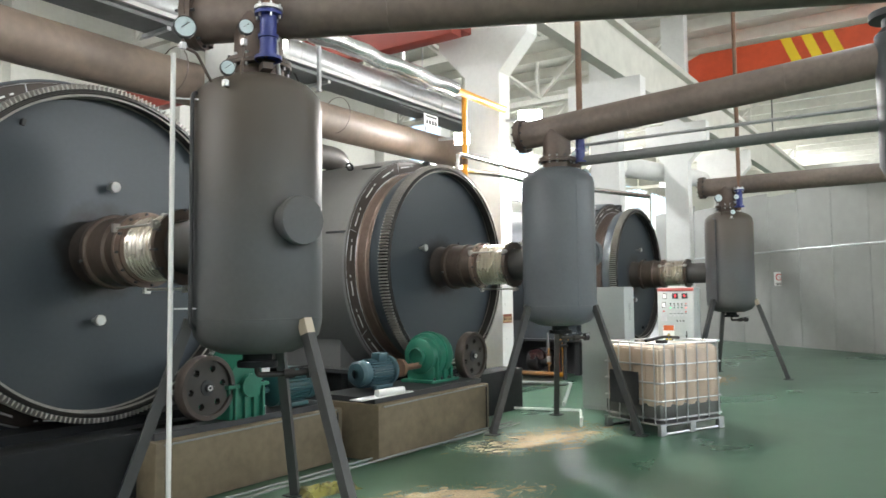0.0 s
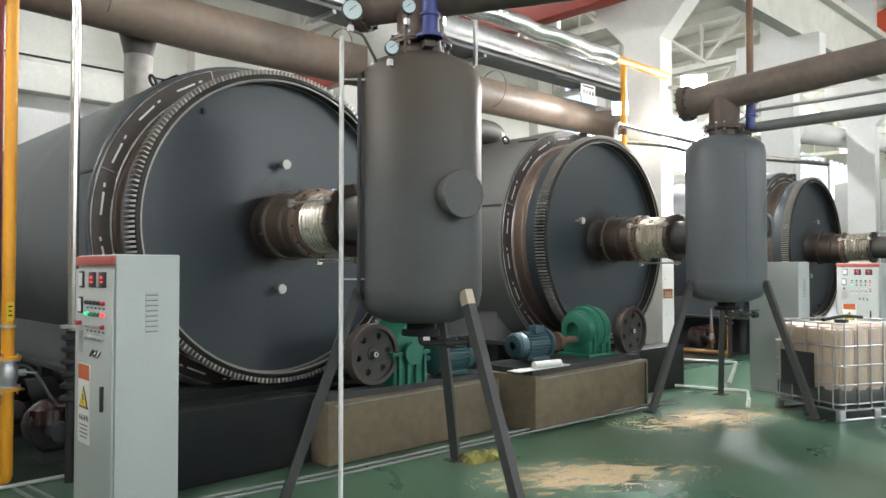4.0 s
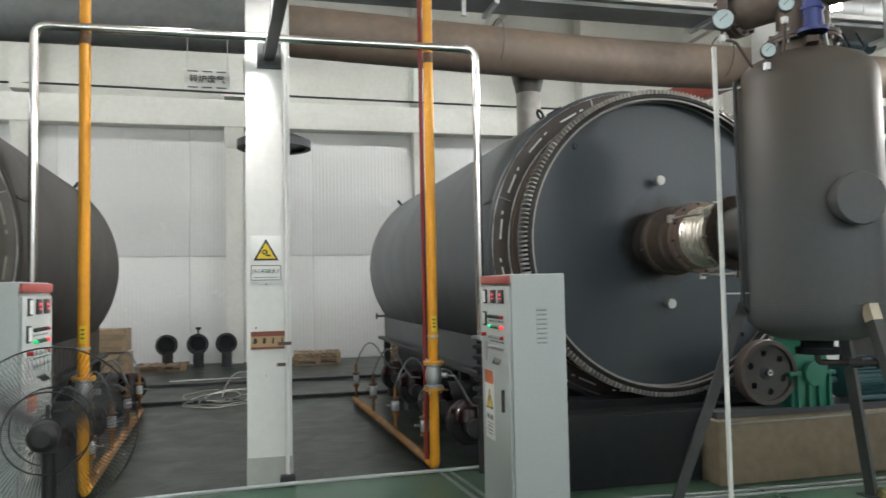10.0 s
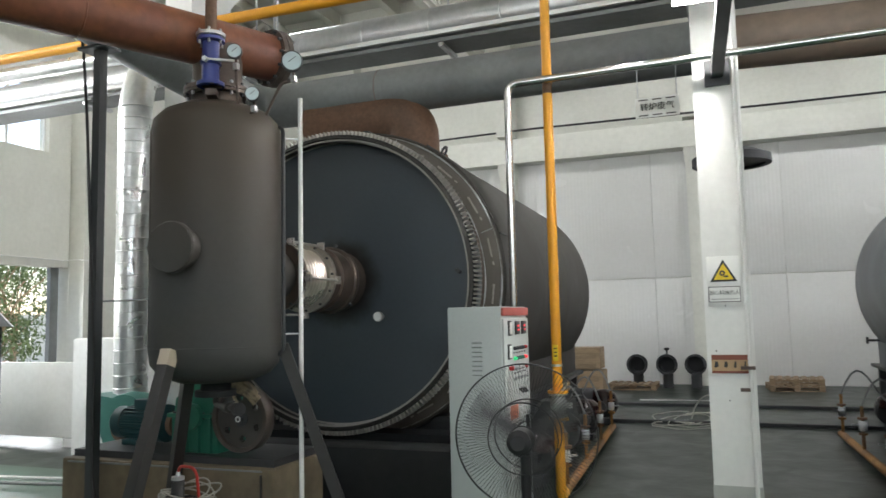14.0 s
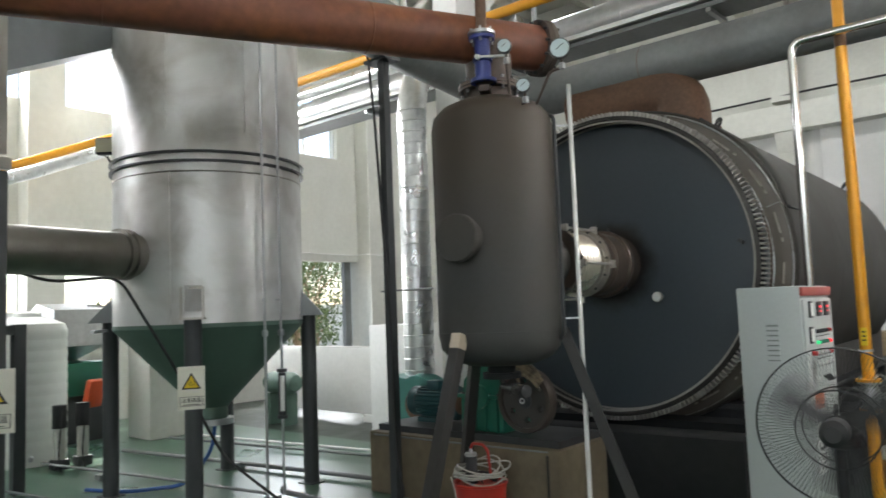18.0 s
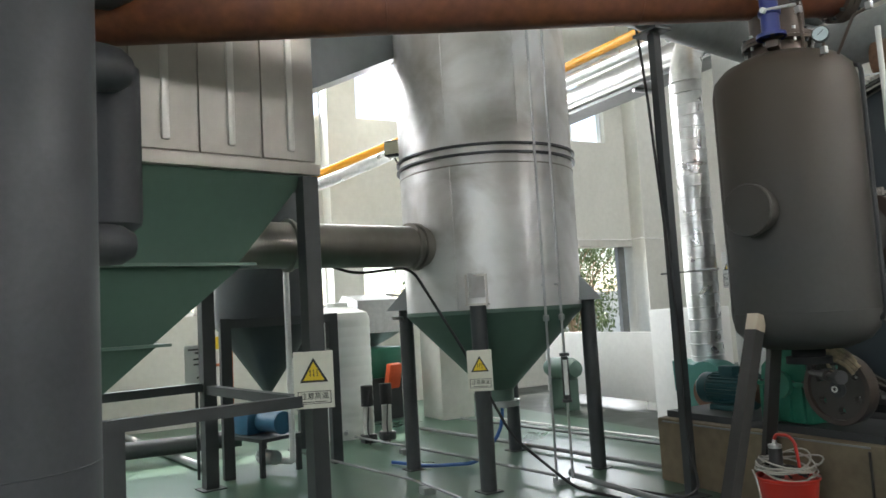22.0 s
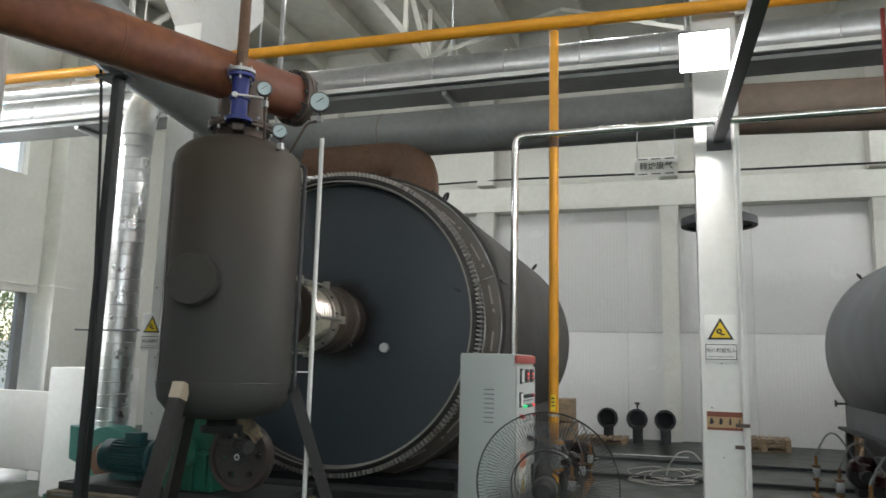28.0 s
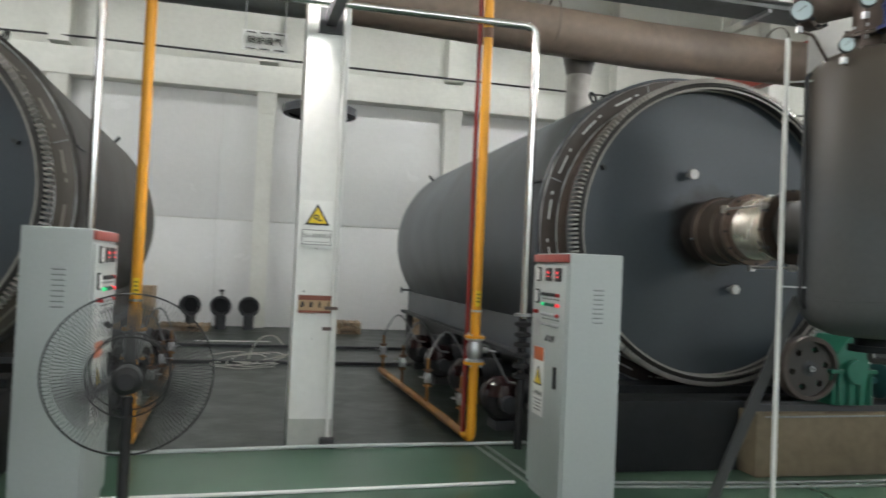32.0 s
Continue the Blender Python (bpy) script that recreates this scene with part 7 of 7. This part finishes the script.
# dark silo on its frame
silo = thing("dark_silo", pose(-8.75, 2.2, 0), "dark grey conical silo in a square frame", "silo")
part("body", Geo().lathe([(0.03, 0.86), (0.06, 0.88), (0.6, 1.68), (0.62, 1.74), (0.62, 4.6)], 40), SILO_GREY, silo)
for sx in (-1, 1):
    for sy in (-1, 1):
        part("post", Geo().box((0.65 * sx, 0.64 * sy, 0.9), (0.12, 0.12, 1.8)), POST_GREY, silo)
for sy in (-1, 1):
    part("beam", Geo().box((0, 0.64 * sy, 1.74), (1.4, 0.1, 0.1)), POST_GREY, silo)
    part("beam", Geo().box((0.65 * sy, 0, 1.74), (0.1, 1.4, 0.1)), POST_GREY, silo)
solo("white_downpipe", Geo().pipe([(-7.9, 2.24, 2.38), (-7.9, 2.24, 0.13), (-8.2, 2.05, 0.13)], 0.035, 0.06, 14), SIGN_WHITE, "white vertical down pipe", "pipe")
ob = thing("pump_skid", pose(-8.3, 2.0, 0, 0, 0, 20), "blue pump and motor on a low steel frame", "pump")
for sx in (-0.35, 0.35):
    for sy in (-0.25, 0.25):
        part("leg", Geo().box((sx, sy, 0.2), (0.05, 0.05, 0.4)), POST_GREY, ob)
part("frame", Geo().box((0, 0, 0.41), (0.8, 0.56, 0.04)), POST_GREY, ob)
part("housing", Geo().box((-0.18, 0, 0.58), (0.34, 0.4, 0.3), bevel=0.03), material_once("pump_blue", (0.025, 0.105, 0.18)), ob, "blue pump housing")
part("motor", Geo().rod((0.02, 0, 0.58), (0.36, 0, 0.58), 0.12, 20).rod((0.36, 0, 0.58), (0.42, 0, 0.58), 0.13, 20), material_once("pump_blue", (0.025, 0.105, 0.18)), ob)
part("valve", Geo().rod((0.1, -0.1, 0.2), (0.4, -0.1, 0.2), 0.08, 16), GALV, ob)

# water tank
tank = thing("water_tank", pose(-10.0, 3.6, 0), "white ribbed plastic water tank", "tank")
prof = [(0.0005, 0.0), (0.5, 0.0)]
for k in range(12):
    prof += [(0.5, 0.04 + 0.15 * k), (0.507, 0.08 + 0.15 * k), (0.507, 0.13 + 0.15 * k), (0.5, 0.17 + 0.15 * k)]
part("body", Geo().lathe([(r * 0.96, h * 0.95) for r, h in prof] + [(0.45, 1.8), (0.26, 1.88), (0.14, 1.9), (0.0005, 1.9)], 40), TANK_WHITE, tank)
part("lid", Geo().lathe([(0.15, 1.885), (0.165, 1.9), (0.165, 1.95), (0.14, 1.965), (0.0005, 1.97)], 28), TANK_WHITE, tank)
part("outlet", Geo().rod((0.46, -0.1, 0.12), (0.6, -0.16, 0.12), 0.03, 12), GALV, tank)
for x, y in ((-9.12, 3.67), (-9.16, 3.97)):
    ob = thing("booster_pump", pose(x, y, 0), "vertical steel booster pump with a black motor", "pump", "booster pumps")
    part("base", Geo().box((0, 0, 0.06), (0.17, 0.2, 0.12), bevel=0.02), DARK_STEEL, ob)
    part("stage", Geo().rod((0, 0, 0.1), (0, 0, 0.48), 0.07, 20), STAINLESS, ob)
    part("motor", Geo().rod((0, 0, 0.5), (0, 0, 0.78), 0.085, 20), RUBBER, ob)
    part("cable", Geo().pipe([(0.08, 0, 0.72), (0.18, -0.05, 0.6), (0.17, -0.08, 0.2), (0.3, -0.1, 0.02)], 0.01, 0.08, 6), RUBBER, ob)
ob = thing("shredder", pose(-11.4, 4.6, 0, 0, 0, 15), "teal and orange shredding machine", "machine")
part("hopper", Geo().prism([(-0.5, 0), (0.5, 0.35), (0.5, 0.9), (0.1, 1.0), (-0.5, 0.5)], 0.9, pose(0, 0.4, 1.1, 90, 0, 0)), GALV, ob)
part("body", Geo().box((0, 0, 0.95), (1.0, 0.95, 0.5), bevel=0.03), GREEN, ob)
part("guard", Geo().box((0.5, 0.0, 0.9), (0.12, 0.27, 0.42), pose(0, 0, 0, 0, 15, 0), bevel=0.03), ORANGE, ob)
part("stand", Geo().box((0, 0, 0.35), (0.9, 0.8, 0.7)), POST_GREY, ob)
ob = thing("green_tank", pose(-9.6, 7.4, 0, 0, 0, 0), "small sage green horizontal tank", "tank")
part("shell", Geo().lathe([(0.0005, -0.4), (0.13, -0.37), (0.18, -0.25), (0.18, 0.25), (0.13, 0.37), (0.0005, 0.4)], 28, pose(0, 0, 0.68, 0, 90, 0)), SAGE, ob)
for sx in (-0.2, 0.2):
    part("saddle", Geo().box((sx, 0, 0.25), (0.06, 0.26, 0.52)), SAGE, ob)
solo("hall_column", Geo().box((-10.45, 5.65, ZC / 2), (0.7, 0.6, ZC), bevel=0.02), PLASTER, "cream plastered hall column", "column", kind="structure")
solo("low_partition", Geo().box((-9.7, 8.25, 0.68), (2.9, 0.12, 1.1), bevel=0.01).box((-11.0, 8.25, 0.06), (0.2, 0.1, 0.12)).box((-8.4, 8.25, 0.06), (0.2, 0.1, 0.12)), WHITE, "white sheet low partition", "partition")
solo("white_box", Geo().box((-6.9, 7.6, 0.8), (0.9, 0.6, 1.6), bevel=0.02), WHITE, "plain white sheet-metal box on the floor", "box")
ob = thing("notice_board", pose(-8.3, 1.27, 0), "white printed notice on a thin stand", "sign")
part("stand", Geo().box((-0.03, 0, 0.65), (0.03, 0.03, 1.3)), POST_GREY, ob)
nb = part("sheet", Geo().box((0, 0, 1.3), (0.01, 0.26, 0.44)), SIGN_WHITE, ob)
for k, (w, z) in enumerate(((0.2, 1.47), (0.1, 1.43), (0.12, 1.36), (0.12, 1.3), (0.08, 1.15))):
    part("text_bar", Geo().box((0.007, 0.06 - w / 4, z), (0.003, w, 0.018)), INK, nb)
solo("grey_tank", Geo().lathe([(0.0005, -1.6), (0.5, -1.55), (0.62, -1.3), (0.62, 1.3), (0.5, 1.55), (0.0005, 1.6)], 32, pose(-11.3, -0.6, 0.85, 0, 90, 0)).box((-11.8, -0.6, 0.15), (0.2, 0.9, 0.3)).box((-10.8, -0.6, 0.15), (0.2, 0.9, 0.3)), TARP, "grey horizontal tank on saddles", "tank")
solo("floor_pipe", Geo().pipe([(-10.1, -1.5, 0.2), (-9.83, 0.65, 0.2), (-9.73, 2.06, 0.2)], 0.11, 0.2, 20), POST_GREY, "dark pipe along the floor", "pipe")
solo("floor_pipe", Geo().pipe([(-12.5, 0.8, 0.05), (-8.8, 1.4, 0.05)], 0.05, 0.2, 14), GALV, "grey pipe along the floor", "pipe")
ob = thing("orange_rack", pose(-11.7, 2.15, 0), "orange painted tubular rack near the end wall", "rack")
for y in (-0.24, 0.24):
    part("upright", Geo().rod((0, y, 0), (0, y, 2.1), 0.022, 8), RACK_ORANGE, ob)
for z in (0.4, 1.1, 1.8):
    part("rail", Geo().rod((0, -0.24, z), (0, 0.24, z), 0.022, 8), RACK_ORANGE, ob)
part("yellow_plate", Geo().box((0.03, -0.05, 1.45), (0.01, 0.36, 0.2)), SIGN_YELLOW, ob)

# post, spiral duct, blower, cables
ob = thing("support_post", pose(-4.32, 4.77, 0), "dark grey steel post that carries the flue", "post")
part("post", Geo().box((0, 0, 2.1), (0.08, 0.08, 4.2)), POST_GREY, ob)
part("foot_plate", Geo().box((0, 0, 0.006), (0.26, 0.22, 0.012)), POST_GREY, ob)
part("head_plate", Geo().box((-0.02, 0, 4.212), (0.3, 0.2, 0.025)), POST_GREY, ob)
part("cable", Geo().pipe([(-0.4, 0.1, 4.9), (-0.2, 0, 4.2), (-0.08, -0.06, 3.6), (0.07, -0.07, 1.5), (0.07, -0.07, 0.5), (0.18, -0.08, 0.1), (0.1, -0.2, 0.03), (-0.5, -0.3, 0.02)], 0.013, 0.15, 6), RUBBER, ob)
ob = thing("spiral_duct", pose(-5.83, 6.75, 0), "galvanised spiral duct rising from the blower", "duct")
part("tube", Geo().pipe([(0, 0, 0.95), (0, 0, 4.55), (-0.35, 0.7, 5.4), (-0.5, 2.4, 6.1)], 0.19, 0.4, 36), SPIRAL, ob)
for k in range(24):
    part("lock_seam", Geo().lathe([(0.189, -0.008), (0.198, 0), (0.189, 0.008)], 36, pose(0, 0, 1.05 + 0.145 * k, 4, 0, 0)), SPIRAL, ob)
part("stay", Geo().pipe([(-0.45, -0.2, 2.05), (0.45, -0.2, 2.05)], 0.012, 0, 6), PIPE_GREY, ob)
ob = thing("blower", pose(-5.5, 6.35, 0), "teal centrifugal blower under the spiral duct", "blower")
part("volute", Geo().lathe([(0.1, -0.14), (0.34, -0.14), (0.36, 0), (0.34, 0.14), (0.1, 0.14)], 32, pose(0.1, 0, 0.68, 90, 0, 0)), material_once("blower_green", (0.06, 0.2, 0.17)), ob)
part("outlet", Geo().prism([(-0.5, 0.65), (-0.1, 0.5), (-0.1, 0.95), (-0.52, 1.0)], 0.4, pose(0, 0.4, 0, 90, 0, 0)), material_once("blower_green", (0.06, 0.2, 0.17)), ob)
part("base", Geo().box((0.1, -0.1, 0.18), (0.9, 0.7, 0.36)), material_once("blower_green", (0.06, 0.2, 0.17)), ob)
part("inlet_grille", Geo().lathe([(0.0005, 0.0), (0.16, 0.02), (0.18, 0.0)], 24, pose(0.1, -0.15, 0.68, 90, 0, 0)), RUSTY, ob)

# red bucket with a hand pump and its hose
ob = thing("pump_bucket", pose(-3.28, 4.72, 0), "red bucket with a black hand pump and coiled clear hose", "bucket")
part("pail", Geo().lathe([(0.0005, 0.012), (0.175, 0.012), (0.182, 0.03), (0.218, 0.33), (0.23, 0.335), (0.232, 0.352), (0.222, 0.356), (0.212, 0.35), (0.176, 0.04), (0.0005, 0.03)], 40), RED, ob)
part("lid", Geo().lathe([(0.0005, 0.33), (0.19, 0.33), (0.206, 0.315)], 32), RED, ob)
rnd = random.Random(21)
for k in range(7):
    r, cx, cy, z = 0.19 + 0.035 * rnd.random(), rnd.uniform(-0.03, 0.04), rnd.uniform(-0.03, 0.03), 0.372 + 0.016 * k
    pts = [(cx + r * math.cos(q), cy + r * math.sin(q), z + 0.022 * math.sin(q * 2 + k) + 0.03 * (k % 3) * math.cos(q + k)) for q in [2 * math.pi * j / 22 for j in range(22)]]
    part("hose_loop", Geo().pipe(pts + [(pts[0][0], pts[0][1], pts[0][2] + 0.012)], 0.0075, 0, 7), HOSE_CLEAR, ob, "coiled clear hose")
part("hose_tail", Geo().pipe([(-0.15, -0.2, 0.4), (-0.08, -0.25, 0.36), (-0.05, -0.246, 0.2), (-0.1, -0.25, 0.03)], 0.0075, 0.06, 7), HOSE_CLEAR, ob)
for k in range(5):
    a = rnd.uniform(0, 6.28)
    part("black_hose", Geo().pipe([(0.15 * math.cos(a), 0.15 * math.sin(a), 0.36), (0.05 * math.cos(a + 1), 0.05 * math.sin(a + 1), 0.43), (0.16 * math.cos(a + 2.4), 0.16 * math.sin(a + 2.4), 0.37)], 0.009, 0.08, 7), RUBBER, ob)
pump = part("hand_pump", Geo().lathe([(0.0005, 0.34), (0.05, 0.34), (0.05, 0.55), (0.044, 0.56), (0.0005, 0.56)], 24, pose(-0.05, -0.05, 0)), RUBBER, ob, "black pump cylinder")
part("cap", Geo().lathe([(0.0005, 0.56), (0.05, 0.56), (0.05, 0.585), (0.02, 0.59), (0.012, 0.625), (0.0005, 0.63)], 20, pose(-0.05, -0.05, 0)), GALV, pump)
part("handle", Geo().pipe([(-0.05, -0.05, 0.62), (-0.03, -0.05, 0.665), (0.08, -0.05, 0.665), (0.12, -0.04, 0.62), (0.12, 0.0, 0.36)], 0.012, 0.04, 10), RED, ob, "red bent handle")

for pts, r, mat, lab in (
    ([(-4.9, 5.3, 0.05), (-7.3, 4.95, 0.05), (-9.4, 4.6, 0.05)], 0.025, PIPE_GREY, "thin grey pipe run along the floor"),
    ([(-4.95, 6.3, 0.05), (-7.4, 5.9, 0.05), (-9.8, 5.5, 0.05)], 0.02, PIPE_GREY, "thin steel pipe run along the floor"),
    ([(-4.9, 6.55, 0.05), (-9.6, 5.85, 0.05)], 0.018, WHITE, "white pipe run along the floor"),
    ([(-3.9, 4.3, 0.06), (-5.5, 4.35, 0.06), (-5.45, 4.33, 0.1)], 0.028, PIPE_GREY, "grey steel channel along the floor"),
    ([(-4.6, 3.0, 0.08), (-6.2, 3.0, 0.08), (-9.0, 2.5, 0.08)], 0.014, PIPE_GREY, "thin steel pipe run along the floor"),
    ([(-5.44, 4.13, 0.09), (-7.0, 3.9, 0.09), (-9.2, 3.5, 0.09)], 0.016, PIPE_GREY, "thin steel pipe run along the floor"),
    ([(-7.5, 3.3, 0.03), (-7.0, 3.5, 0.03), (-6.7, 4.0, 0.04), (-6.5, 4.2, 0.4), (-6.45, 4.2, 0.7)], 0.02, HOSE_BLUE, "blue hose from the cone across the floor"),
    ([(-6.0, 1.75, 2.35), (-6.1, 2.4, 2.15), (-6.0, 2.95, 2.2), (-5.7, 3.3, 1.4), (-5.5, 3.7, 0.5), (-5.1, 4.1, 0.03), (-4.6, 4.2, 0.02)], 0.014, RUBBER, "black cable hanging from the duct"),
):
    solo("floor_pipe" if mat is not RUBBER else "cable", Geo().pipe(pts, r, 0.15, 10), mat, lab, "pipe" if mat is not RUBBER else "cable")
for x, y in ((-6.0, 3.0), (-8.0, 3.7), (-5.45, 4.2), (-7.2, 4.96)):
    solo("pipe_support", Geo().box((x, y, 0.03), (0.12, 0.12, 0.06)), GALV, "small steel pipe support on the floor", "support", group="pipe supports")

# condenser next to the aisle
ob = thing("condenser", pose(-3.35, -0.42, 0), "large grey painted condenser column beside the aisle", "condenser", "condensers")
part("shell", Geo().lathe([(0.0005, 0.02), (0.42, 0.02), (0.42, 4.6), (0.3, 4.75), (0.0005, 4.8)], 48), CAST_GREY, ob)
part("base_ring", Geo().lathe([(0.41, 0.0), (0.5, 0.0), (0.5, 0.03), (0.41, 0.03)], 48), DARK_STEEL, ob)
for z in (1.15, 4.2):
    part("weld_seam", Geo().lathe([(0.419, z - 0.006), (0.4235, z), (0.419, z + 0.006)], 48), CAST_GREY, ob)
for k in range(10):
    a = 2 * math.pi * k / 10
    part("anchor_bolt", Geo().rod((0.46 * math.cos(a), 0.46 * math.sin(a), 0.03), (0.46 * math.cos(a), 0.46 * math.sin(a), 0.07), 0.014, 6), GALV, ob)
ob = thing("condenser_tube", pose(-4.6, 0.14, 0), "grey condenser tube with elbows above and below", "condenser", "condensers")
part("shell", Geo().lathe([(0.0005, 2.33), (0.12, 2.36), (0.19, 2.42), (0.2, 2.47), (0.2, 3.44), (0.196, 3.46), (0.0005, 3.5)], 32), CAST_GREY, ob)
for z, r in ((2.26, 0.13), (3.36, 0.15)):
    part("elbow", Geo().lathe([(0.0005, -0.16), (r * 0.6, -0.13), (r * 0.92, -0.06), (r, 0.02), (r, 0.9)], 28, pose(0.32, -0.02, z) @ Vector((0.25, -1, 0)).to_track_quat("Z", "Y").to_matrix().to_4x4()), CAST_GREY, ob)
part("upper_bend", Geo().lathe([(0.0005, -0.2), (0.15, -0.15), (0.24, -0.02), (0.25, 0.08), (0.25, 0.8)], 32, pose(0.3, 0.0, 4.0) @ Vector((0.3, -1, 0)).to_track_quat("Z", "Y").to_matrix().to_4x4()), DARK_STEEL, ob)
part("support", Geo().rod((-0.1, -0.15, 0), (-0.1, -0.15, 2.4), 0.04, 10), POST_GREY, ob)


# ---- trees outside the opening ----
def tree(x, y, h, seed):
    rnd = random.Random(seed)
    ob = thing("tree", pose(x, y, -0.35), "leafy roadside tree outside the opening", "tree", "trees outside")
    trunk = Geo().pipe([(0, 0, 0), (0.05, 0.04, h * 0.25), (-0.04, 0.1, h * 0.5)], 0.1, 0.2, 8)
    tips = []
    for k in range(14):
        a, r = rnd.uniform(0, 6.28), rnd.uniform(0.5, 1.6)
        p = (r * math.cos(a), r * math.sin(a), h * rnd.uniform(0.3, 0.95))
        trunk.pipe([(0, 0.05, h * rnd.uniform(0.15, 0.45)), (p[0] * 0.5, p[1] * 0.5, p[2] * 0.8), p], 0.025, 0.2, 5)
        tips.append(p)
    part("trunk", trunk, WOOD, ob)
    g = Geo()
    for p in tips:
        for _ in range(230):
            q = Vector(p) + Vector((rnd.gauss(0, 0.36), rnd.gauss(0, 0.36), rnd.gauss(0, 0.3)))
            m = Matrix.Translation(q) @ Euler((rnd.uniform(0, 6), rnd.uniform(0, 6), rnd.uniform(0, 6))).to_matrix().to_4x4()
            s = rnd.uniform(0.05, 0.1)
            g.add([m @ Vector(v) for v in ((-s, 0, 0), (0, -s * 0.4, 0.01), (s, 0, 0), (0, s * 0.4, 0.01))], [(0, 1, 2, 3)])
    part("crown", g, FOLIAGE, ob)


for k, (x, y, h) in enumerate(((-17.5, 12.0, 3.6), (-18.5, 14.5, 4.4), (-18.0, 10.2, 3.8), (-20, 16.5, 5), (-19.5, 12.8, 4.6))):
    tree(x, y, h, k)
slab("yard_wall", (-24.3, -10, -0.35), (-24, 40, 2.2), PLASTER, "pale yard wall behind the trees", "wall")


def motions():
    for (ob, drum), a0, rate in zip(REACTORS, (139.5, 5.8), (-0.85, -0.94)):
        walk(drum, [(t, pose(0, 0, ZR, 0, a0 + rate * t, 0)) for t in range(0, 33, 4)])
    walk(WHEEL_A, [(t, pose(-3.06, 5.14, 0.98, 0, -35 - 45 * t, 0)) for t in range(0, 33)])
    walk(WHEEL_B, [(t, pose(5.06, 5.82, 0.95, 0, 20 + 45 * t, 0)) for t in range(0, 33)])
    walk(rotor, [(t / 30, pose(0, 0.03, 1.09, 0, 77 * t, 0)) for t in range(0, 961)])


motions()
